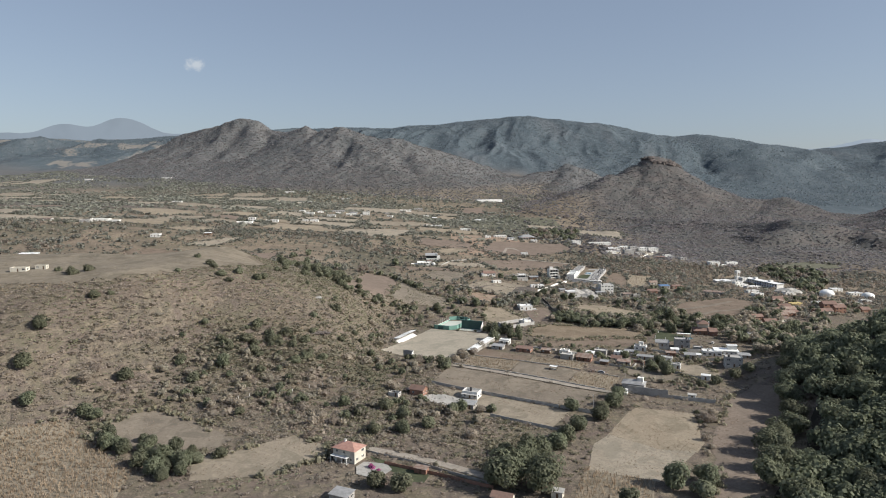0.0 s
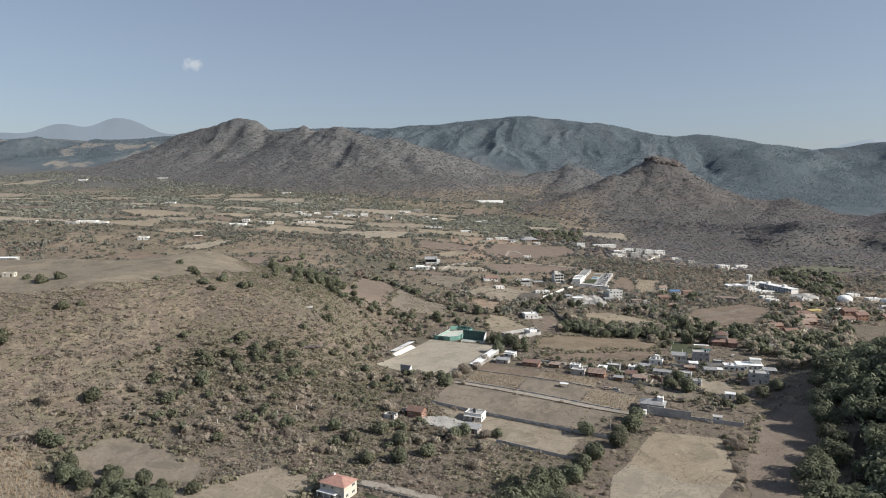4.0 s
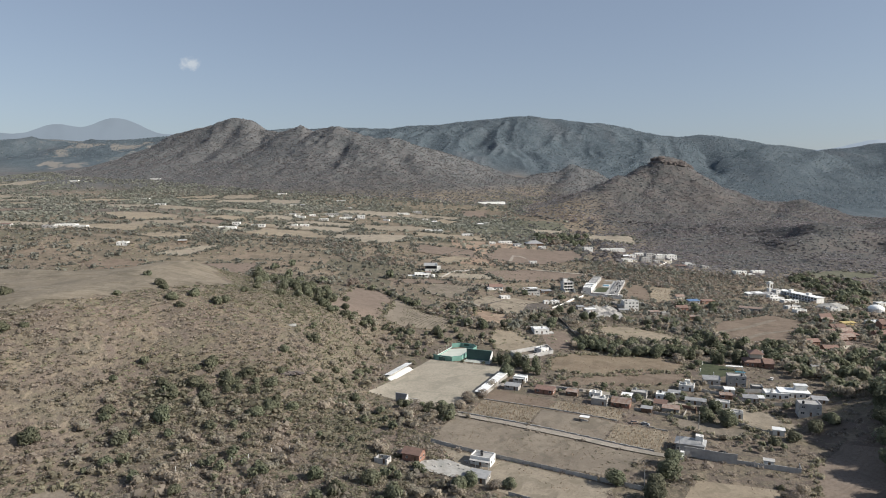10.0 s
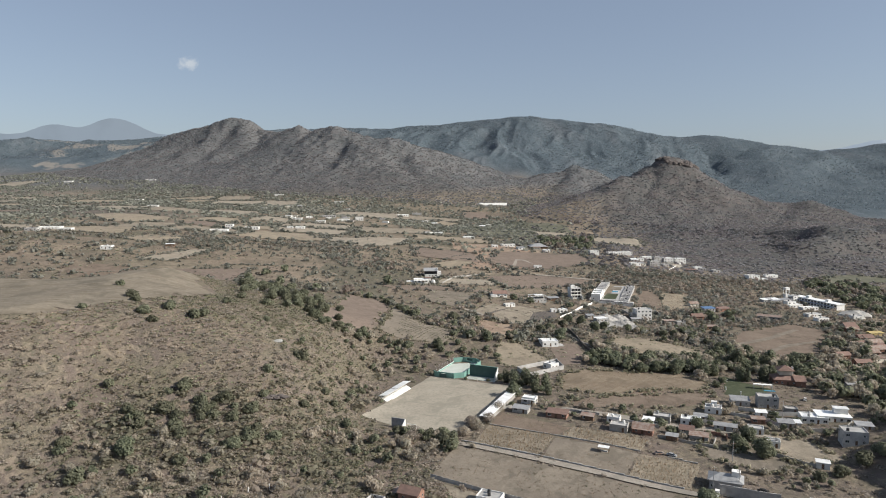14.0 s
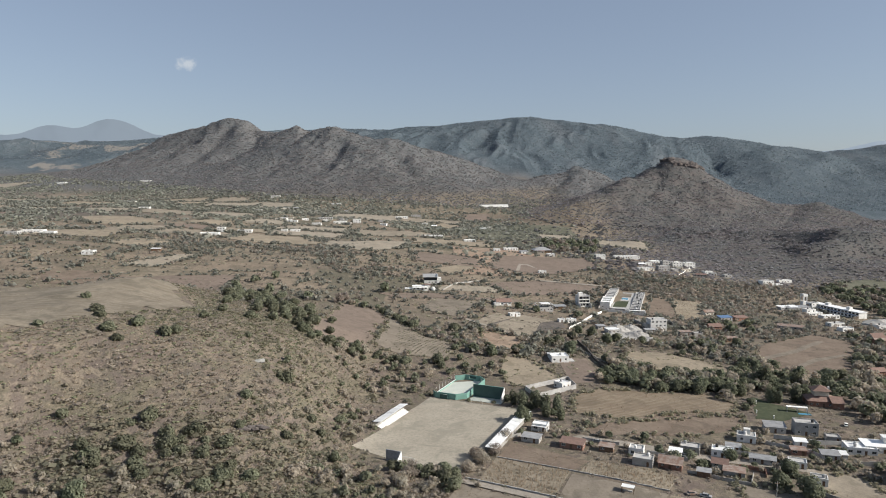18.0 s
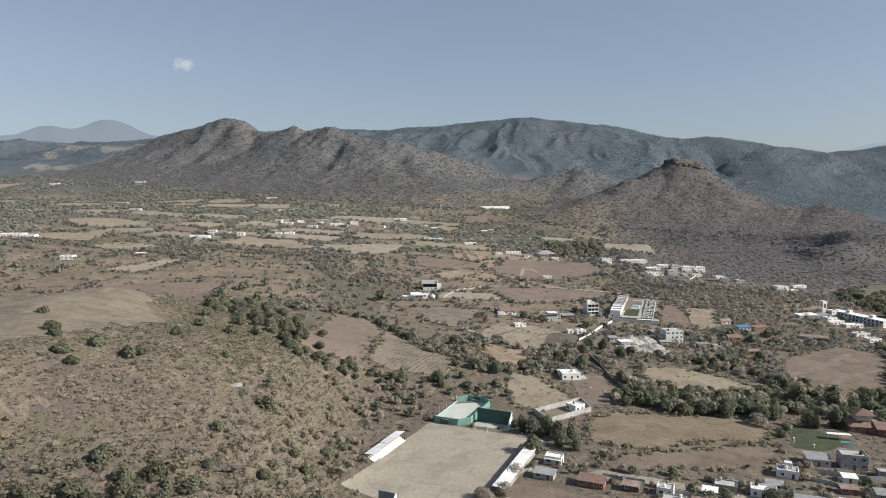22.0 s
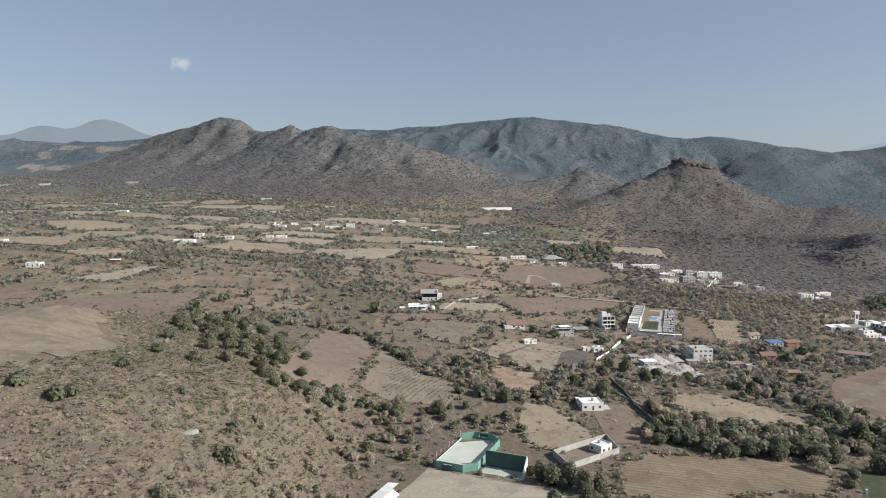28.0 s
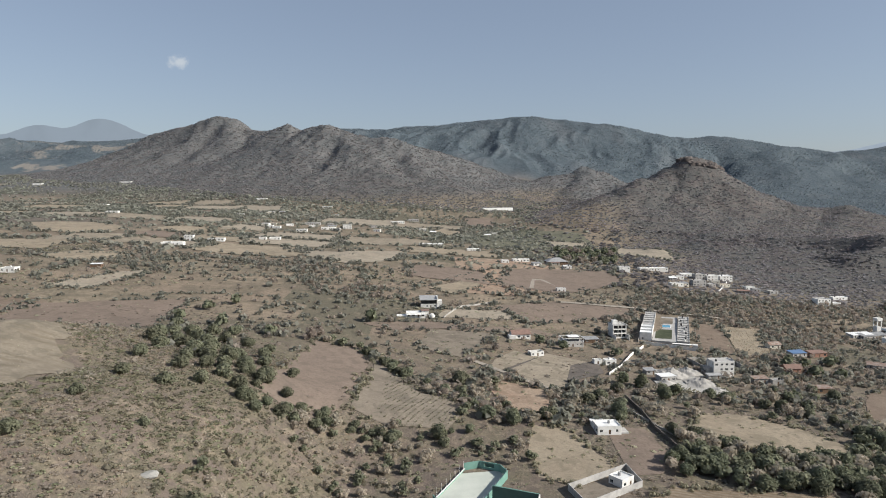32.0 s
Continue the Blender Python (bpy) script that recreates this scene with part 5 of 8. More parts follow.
enclosure([(96, 598), (110, 574), (106, 566)], 1.0, "block", "dark stone wall along a ditch", closed=False, thick=0.5, name="stone_wall")
enclosure([(88, 620), (96, 598)], 1.0, "block", "dark stone wall beside a garden", closed=False, thick=0.5, name="stone_wall")


def modern(x, y, turn, label, seed):
    """Three open storeys of concrete frame with white side walls and a roof terrace."""
    ob = root("concrete_house", x, y, turn, label, "house")
    w, d, st = 10.0, 10.0, 3.1
    for k in range(4):
        part("floor_slab", boxes((-w / 2, w / 2, -d / 2, d / 2, k * st - (1.2 if k == 0 else 0.25), k * st)), "concrete", ob)
    for k in range(3):
        for px in (-w / 2 + 0.2, -1.2, 1.6, w / 2 - 0.2):
            part("column", boxes((px - 0.18, px + 0.18, -d / 2 + 0.1, -d / 2 + 0.46, k * st, (k + 1) * st - 0.25)), "white", ob)
        part("glazing", boxes((-w / 2 + 0.3, w / 2 - 0.3, -d / 2 + 1.6, -d / 2 + 1.7, k * st, (k + 1) * st - 0.25)), "glass", ob)
        part("balcony", boxes((-w / 2 + 0.02, w / 2 - 0.02, -d / 2 - 0.5, -d / 2 - 0.35, k * st - 0.2, k * st + 0.8)), "white", ob)
        part("back_wall", boxes((-w / 2 + 0.3, w / 2 - 0.3, d / 2 - 0.25, d / 2, k * st, (k + 1) * st - 0.25)), "white", ob)
    for s in (-w / 2 - 0.25, w / 2):
        bm = bmesh.new()
        run_of_wall(bm, (s, -d / 2 - 6), (s, d / 2), -1.4, 3.0, -0.25)
        run_of_wall(bm, (s, -d / 2), (s, d / 2), 3.0, 3 * st + 0.5, -0.25, [(5, 6.2, 4.2, 5.4)])
        bmesh.ops.recalc_face_normals(bm, faces=bm.faces[:])
        part("side_wall", bm, "white", ob)
    part("stair_head", boxes((-3.4, 0.4, 0.5, 4.2, 3 * st, 3 * st + 2.6)), "white", ob)
    part("parapet", boxes((-w / 2, w / 2, d / 2 - 0.2, d / 2, 3 * st, 3 * st + 0.8)), "concrete", ob)
    tank(ob, 2.6, 2.0, 3 * st, "white")
    keep_clear(x, y, turn, w + 2, d + 12)


modern(126, 790, 8, "three-storey pale concrete house with open balconies", 1)
m2 = H(84, 750, 8, 15, 10, 1, "concrete", "flat", "concrete", "modern grey house with glazed front and pergola frame", seed=44, storey=3.2, tanks=0)
part("upper_room", boxes((-2, 5, -2.5, 4, 3.2, 6.0)), "glass", m2)
part("roof_frame", boxes((-7, 7.4, -5.4, -5.1, 5.6, 5.9), (-7, 7.4, 4.9, 5.2, 5.6, 5.9), (-7, -6.7, -5.4, 5.2, 5.6, 5.9), (7.1, 7.4, -5.4, 5.2, 5.6, 5.9)), "white", m2)
part("upper_roof", boxes((-2.4, 5.4, -2.9, 4.4, 6.0, 6.25)), "tin", m2)
for px in (-6.8, 7.2):
    for py in (-5.2, 5.0):
        part("frame_post", boxes((px - 0.12, px + 0.12, py - 0.12, py + 0.12, 2.9, 5.6)), "white", m2)
c1 = H(50, 758, 8, 13, 8, 1, "white", "gable", "tile", "white house with a brown tiled roof among trees", seed=45, storey=3.2)
part("wing", boxes((-9, -4.6, -6.5, -1, -1.0, 2.9)), "white", c1)
H(101, 766, 8, 10, 7, 1, "wood", "shed", "grey_sheet", "dark open shed beside a garden", seed=46, storey=2.6, name="shed", category="shed")
H(55, 713, 20, 9, 5, 1, "white", "bare", "concrete", "roofless white block shell with open windows", seed=47, storey=2.8, name="shell", category="ruin")
H(100, 706, 10, 7, 5, 1, "white", "flat", "tin", "low white farm building", seed=48)
H(92, 705, 10, 5, 4, 1, "white", "flat", "concrete", "small pale outbuilding beside bushes", seed=49, storey=2.5, tanks=0)
enclosure([(94, 681), (106, 700), (120, 730), (137, 760)], 1.9, "white", "long white boundary wall", closed=False)
pen = root("round_pen", 116, 712, 0, "round stone animal pen", "pen")
for k in range(14):
    a, b = 2 * math.pi * k / 16, 2 * math.pi * (k + 1) / 16
    bm = bmesh.new()
    run_of_wall(bm, (4.5 * math.cos(a), 4.5 * math.sin(a)), (4.5 * math.cos(b), 4.5 * math.sin(b)), -0.8, 1.1, 0.25)
    part("curved_wall", bm, "block", pen)
H(126, 678, 12, 9, 7, 1, "concrete", "slab", "tin", "grey workshop with a pale roof beside gravel", seed=50, storey=3.2, tanks=0)
H(120, 690, 12, 6, 5, 1, "block", "shed", "grey_sheet", "small grey store beside gravel", seed=51, storey=2.6, tanks=0)

# unfinished apartment block
un = H(166, 698, 6, 13, 9, 3, "white", "flat", "concrete", "unfinished three-storey white block with raw walls", seed=52, storey=3.0, tanks=1)
part("raw_wall", boxes((-10, -6.55, -3, 4, -1.5, 5.4)), "block", un)
part("raw_column", boxes((-9.8, -9.4, -2.8, -2.4, 5.4, 8.6), (-7.4, -7.0, 3.2, 3.6, 5.4, 8.6)), "concrete", un)
H(158, 688, 6, 8, 4, 1, "block", "shed", "grey_sheet", "lean-to with grey sheets against a block", seed=53, storey=2.4)
enclosure([(160, 706), (156, 728), (188, 734), (186, 700)], 2.6, "block", "raw block wall round a building plot", closed=False)

# modern white estate on the reddish field
lh = H(-15, 832, 4, 13, 9, 1, "white", "bare", "concrete", "white modern house with a sloping blue-grey roof", seed=54, storey=3.2)
part("upper_storey", boxes((-6.3, 6.3, -3.6, 4.4, 3.2, 6.4)), "glass", lh)
part("end_wall", boxes((6.3, 6.8, -4.8, 4.6, -1.5, 8.6)), "white", lh)
bm = bmesh.new()
solid(bm, [(-7.4, -6.0, 6.7), (7.4, -6.0, 6.7), (7.4, 5.6, 8.6), (-7.4, 5.6, 8.6)], 0.3)
part("sloping_roof", bm, "grey_sheet", lh)
part("side_block", boxes((6.8, 10.5, -4.0, 3.0, -1.5, 5.6)), "white", lh)
l2 = H(-24, 792, 4, 14, 8, 1, "white", "flat", "tin", "white stepped villa with terraces and arches", seed=55, storey=3.3, tanks=1, porch=2)
part("gazebo_roof", boxes((4, 10, -2, 4, 4.4, 4.7)), "tile", l2)
part("gazebo", boxes((4.4, 9.6, -1.6, 3.6, -1.0, 4.4)), "white", l2)
part("terrace_wall", boxes((-14, -7.05, -4, 2, -1.5, 1.6)), "white", l2)
part("terrace_step", boxes((-18, -14, -4, 0, -1.5, 0.7)), "white", l2)
bm = bmesh.new()
bmesh.ops.create_uvsphere(bm, u_segments=14, v_segments=8, radius=2.2)
dome = part("dome", bm, "white", l2)
dome.location = (12, -3.5, 0.8)
enclosure([(-3, 795), (10, 842), (40, 870)], 1.5, "block", "hedged stone wall behind a white villa", closed=False)


# ---------------------------------------------------------------- townhouse court with a pool
def townhouses():
    cx, cy, turn = 173, 823, -19
    c, s = math.cos(radians(turn)), math.sin(radians(turn))
    base = root("pool_terrace", cx, cy, turn, "paved terrace with a small blue pool between townhouses", "terrace")
    part("paving", boxes((-8.5, 8.5, -48, 48, -3.2, 0.25)), "concrete", base)
    part("pool", boxes((-4.5, 3.5, 2, 12, 0.25, 0.34)), "pool", base, "blue swimming pool")
    part("pool_rim", boxes((-5, 4, 1.5, 2, 0.25, 0.45), (-5, 4, 12, 12.5, 0.25, 0.45), (-5, -4.5, 2, 12, 0.25, 0.45), (3.5, 4, 2, 12, 0.25, 0.45)), "white", base)
    part("lawn", boxes((-7, 5, -40, -6, 0.25, 0.3)), "lawn", base, "green lawn strip")
    part("lawn", boxes((-7, 5, 18, 42, 0.25, 0.3)), "fallow", base, "dry lawn strip")
    CLEAR.append([(132, 770), (176, 762), (216, 880), (168, 880)])
    for side, u, n in ((-1, -13.2, 10), (1, 13.2, 13)):
        for k in range(n):
            v = -47 + (k + 0.5) * (94 / n)
            house(cx + u * c - v * s, cy + u * s + v * c, turn - 90 * side, 94 / n - 0.35, 8.6, 2 if side < 0 and k < 3 else 1, "white" if side < 0 and k < 5 else "concrete", "flat",
                  "tin" if side < 0 and k < 4 else "concrete", "narrow white townhouse in a terrace" if side < 0 and k < 5 else "narrow grey townhouse in a terrace",
                  fine=False, seed=60 + k, tanks=1 if side > 0 else 0, group="row of townhouses", storey=2.8, name="townhouse", category="townhouse")
    enclosure([(139, 772), (157, 766), (176, 760)], 2.2, "white", "white front wall of a townhouse court", closed=False)
    enclosure([(138, 776), (172, 874)], 2.4, "block", "dark side wall of a townhouse court", closed=False)
    gate = root("gatehouse", 166, 765, turn, "white gatehouse with a flat canopy", "gatehouse")
    part("canopy", boxes((-7, 7, -1.5, 1.5, 3.2, 3.5)), "white", gate)
    for px in (-6.5, -2, 2, 6.5):
        part("pillar", boxes((px - 0.25, px + 0.25, -0.4, 0.4, -1.2, 3.2)), "white", gate)
    part("office", boxes((7.2, 10.5, -2, 2, -1.2, 3.6)), "white", gate)


townhouses()
enclosure([(92, 640), (94, 615), (94, 595), (98, 574)], 1.9, "dark_stone", "dark field stone wall beside a bare yard", closed=False, thick=0.6, name="stone_wall")
CLEAR.append([(89, 642), (91, 595), (95, 572), (101, 574), (98, 596), (96, 642)])
for x, y, r, high in ((133, 690, 10, 4.0), (146, 697, 8, 3.2), (145, 674, 9, 3.4), (124, 669, 6, 2.2), (150, 660, 6, 1.8)):
    bm = bmesh.new()
    bmesh.ops.create_grid(bm, x_segments=14, y_segments=14, size=r)
    for v in bm.verts:
        reach = v.co.length / r * (1 + 0.25 * noise.noise(v.co * 0.25 + Vector((x, y, 0))))
        v.co.z = high * max(0.0, 1 - reach) ** 0.8 * (1 + 0.5 * noise.noise(v.co * 0.4 + Vector((y, x, 0)))) + float(ground_z(x + v.co.x, y + v.co.y)) - float(ground_z(x, y))
    ob = part("spoil_mound", bm, "gravel")
    ob.location = (x, y, float(ground_z(x, y)) + 0.35)
    tagged(ob, "pale mound of broken stone in a yard", "mound", "mounds in the stone yard")


# ---------------------------------------------------------------- red-roofed villa and its garden
def pagoda():
    x, y, turn = 200, 522, -12
    ob = H(x, y, turn, 15, 11, 1, "brick", "hip", "tile", "brick villa with tiered red tile roofs among palms", seed=71, storey=3.2)
    part("upper_storey", boxes((-4, 3, -2.5, 3.5, 5.2, 8.2)), "cream", ob)
    bm = bmesh.new()
    base = [bm.verts.new(p) for p in ((-5.2, -3.8, 8.1), (4.2, -3.8, 8.1), (4.2, 4.8, 8.1), (-5.2, 4.8, 8.1))]
    tip = bm.verts.new((-0.5, 0.5, 10.6))
    for k in range(4):
        bm.faces.new((base[k], base[(k + 1) % 4], tip))
    bm.faces.new(base[::-1])
    part("upper_roof", bm, "tile", ob, "upper red tile roof")
    bm = bmesh.new()
    solid(bm, [(3, -8.5, 3.4), (9.5, -8.5, 3.4), (9.5, -2, 5.4), (3, -2, 5.4)], 0.2)
    part("wing_roof", bm, "tile", ob)
    part("wing", boxes((3.6, 9, -8, -5.4, -1.2, 3.3)), "brick", ob)
    part("chimney", boxes((3.4, 4.4, 1, 2, 5, 9.4)), "white", ob)


pagoda()
pl = root("pool_house", 181, 505, -14, "white poolside shelter with a blue pool", "pool")
part("pool", boxes((-1.5, 4.5, -1.4, 0.9, -0.3, 0.18)), "pool", pl, "blue swimming pool")
part("canopy", boxes((-6.5, 3.5, 1.6, 4.2, 2.6, 2.8)), "white", pl)
for px in (-6.3, -1.5, 3.3):
    for py in (1.8, 4.0):
        part("post", boxes((px - 0.1, px + 0.1, py - 0.1, py + 0.1, -0.6, 2.6)), "white", pl)
for x, y in ((165, 521), (163, 497), (158, 505)):
    st = root("garden_column", x, y, 0, "white garden column on a green lawn", "column", "garden columns")
    bm = bmesh.new()
    tube(bm, 0, 0, -0.4, 1.6, 0.3, 0.2, 8)
    part("shaft", bm, "white", st)
    part("cap", boxes((-0.35, 0.35, -0.35, 0.35, 1.6, 1.8)), "white", st)

# ---------------------------------------------------------------- village at the brook
for x, y, turn, w, d, n, wall, roof, cover, text in (
    (241, 787, 10, 9, 6, 1, "cream", "gable", "rust", "cream cottage with a rusty roof"),
    (247, 764, 10, 11, 7, 1, "concrete", "shed", "blue", "house with a blue sheet roof"),
    (262, 766, 10, 12, 7, 1, "brick", "shed", "tile", "house with a broad red sheet roof"),
    (219, 717, 5, 10, 7, 1, "brick", "gable", "tile", "brick house with a red tile roof"),
    (214, 671, 5, 9, 5, 1, "wood", "shed", "rust", "open timber shed with a rusty roof"),
    (184, 685, 5, 9, 5, 1, "block", "shed", "rust", "low block stalls with a rusty roof"),
    (193, 683, 5, 7, 5, 1, "block", "flat", "concrete", "small grey block store"),
    (362, 862, 15, 26, 9, 1, "concrete", "shed", "grey_sheet", "long grey store with a metal roof"),
    (383, 872, 15, 9, 8, 2, "white", "flat", "concrete", "two-storey white house below a tower"),
    (362, 832, 15, 16, 8, 1, "white", "flat", "tin", "long white classroom block"),
    (292, 737, -30, 20, 7, 1, "concrete", "shed", "rust", "long brown barn with a sloping roof"),
    (358, 832, 12, 10, 7, 2, "white", "flat", "concrete", "white two-storey office in the village"),
    (368, 814, 12, 18, 7, 1, "white", "flat", "tin", "white flat-roofed classroom row"),
    (346, 765, 12, 14, 7, 1, "white", "flat", "concrete", "white low building behind trees"),
    (341, 741, 12, 11, 7, 1, "white", "flat", "concrete", "white low house beside open ground"),
    (352, 863, 12, 20, 8, 1, "concrete", "shed", "tin", "pale store building in the village"),
    (382, 692, 8, 13, 8, 1, "white", "flat", "tin", "white house with a wide flat roof"),
    (384, 760, 8, 10, 7, 1, "white", "flat", "concrete", "white house beside a gravel bank"),
    (342, 698, 8, 11, 8, 1, "cream", "gable", "tile", "cream house with a tiled roof"),
    (351, 678, 8, 12, 6, 1, "yellow", "shed", "yellow", "ochre awning over a roadside shop"),
    (328, 656, 8, 12, 7, 1, "brick", "gable", "tile", "brown house with a tile roof"),
    (321, 634, 12, 13, 7, 1, "cream", "gable", "rust", "long cottage with a weathered brown roof"),
    (316, 617, 4, 12, 8, 1, "brick", "hip", "tile", "brick house with a red hipped roof"),
    (307, 606, 8, 11, 7, 1, "brick", "gable", "rust", "brown tile-roofed house among trees"),
    (302, 622, 14, 12, 7, 1, "cream", "gable", "tile", "low cottage with a brown roof under trees"),
    (294, 594, 6, 11, 7, 1, "brick", "gable", "rust", "weathered brick cottage among trees"),
    (269, 584, 8, 9, 6, 1, "brick", "gable", "tile", "small brick cottage in trees"),
    (258, 548, -6, 9, 6, 1, "block", "gable", "rust", "grey cottage with a rusty roof in trees"),
    (272, 566, 2, 10, 6, 1, "brick", "gable", "tile", "old tile-roofed cottage in dense trees"),
    (290, 578, 10, 9, 6, 1, "cream", "shed", "rust", "small lean-to house among palms"),
    (346, 626, 8, 11, 7, 1, "brick", "gable", "tile", "red-roofed cottage on the brook bank"),
    (375, 664, 4, 13, 8, 2, "brick", "gable", "tile", "two-storey brick house under tall trees"),
    (390, 674, 12, 12, 7, 1, "brick", "gable", "rust", "brown barn-like house on the slope"),
    (392, 692, 8, 12, 7, 1, "cream", "gable", "tile", "cream tiled house beside street trees"),
    (338, 690, 8, 10, 6, 1, "brick", "gable", "rust", "brick house behind a roadside shop"),
    (349, 712, 8, 11, 6, 1, "cream", "gable", "tile", "cream cottage with pinkish tiles"),
    (235, 512, -10, 9, 6, 1, "concrete", "shed", "grey_sheet", "grey house with sheet roofs by the brook"),
    (224, 500, -10, 8, 6, 1, "concrete", "flat", "concrete", "small grey house below the woods"),
    (355, 631, 8, 10, 7, 1, "cream", "gable", "tile", "tile-roofed house on the slope"),
    (371, 639, 8, 11, 7, 2, "brick", "gable", "tile", "two-storey brick house on the slope"),
    (478, 832, 8, 14, 8, 1, "white", "flat", "tin", "white building near the domes"),
    (480, 796, 8, 16, 8, 1, "white", "flat", "tin", "long white building near the domes"),
    (446, 722, 8, 11, 8, 1, "white", "flat", "concrete", "white house among street trees"),
    (425, 700, 8, 9, 7, 1, "concrete", "flat", "concrete", "grey house among street trees"),
    (405, 655, 8, 9, 7, 1, "brick", "gable", "tile", "brown roofed house by the brook"),
    (330, 655, 8, 8, 6, 1, "cream", "gable", "tile", "cottage under trees by the road"),
):
    H(x, y, turn, w, d, n, wall, roof, cover, text, fine=False, seed=int(x), group="village houses")

# school with its blue band
sc = root("school_building", 398, 852, -74, "long two-storey white school with a blue band", "school")
part("block", boxes((-30, 30, -5, 5, -2, 6.4)), "white", sc)
part("roof", boxes((-30.6, 30.6, -5.6, 5.6, 6.4, 6.7)), "tin", sc)
part("blue_band", boxes((-30.05, 30.05, -5.06, -5.0, 2.9, 3.6), (-30.05, 30.05, -5.06, -5.0, 5.9, 6.4)), "blue", sc, "blue painted band")
for k in range(14):
    for z in (0.9, 4.0):
        u = -28 + k * 4.3
        part("window", boxes((u - 1.3, u + 1.3, -5.05, -4.9, z, z + 1.6)), "glass", sc)
for u in (-12, 14):
    part("roof_tank_house", boxes((u - 2, u + 2, -2, 2, 6.7, 9.3)), "white", sc)
keep_clear(398, 852, -74, 62, 12)
tw = root("water_tower", 380, 884, 12, "slim white concrete tower with open top", "tower")
part("shaft", boxes((-2.2, 2.2, -2.2, 2.2, -2, 5)), "white", tw)
for px in (-2.0, 2.0):
    for py in (-2.0, 2.0):
        part("leg", boxes((px - 0.3, px + 0.3, py - 0.3, py + 0.3, 5, 10)), "white", tw)
part("top", boxes((-2.6, 2.6, -2.6, 2.6, 10, 12.5)), "white", tw)
for x, y, r in ((432, 768, 7.5), (476, 764, 6.5)):
    dm = root("dome_hall", x, y, 0, "white domed hall roof above trees", "hall", "domed halls")
    bm = bmesh.new()
    bmesh.ops.create_uvsphere(bm, u_segments=24, v_segments=12, radius=r)
    bmesh.ops.delete(bm, geom=[v for v in bm.verts if v.co.z < -0.01], context="VERTS")
    for v in bm.verts:
        v.co.z = v.co.z * 0.55 + 3.5
    part("dome", bm, "tin", dm)
    bm = bmesh.new()
    tube(bm, 0, 0, -2.5, 3.5, r, r, 24)
    part("drum", bm, "white", dm)
mound = root("gravel_bank", 390, 772, 10, "pale gravel bank behind the village", "bank")
bm = bmesh.new()
bmesh.ops.create_icosphere(bm, subdivisions=3, radius=1)
for v in bm.verts:
    k = 1 + 0.25 * noise.noise(v.co * 2.2)
    v.co = Vector((v.co.x * 17 * k, v.co.y * 11 * k, v.co.z * 6 * k))
part("mound", bm, "rubble", mound)

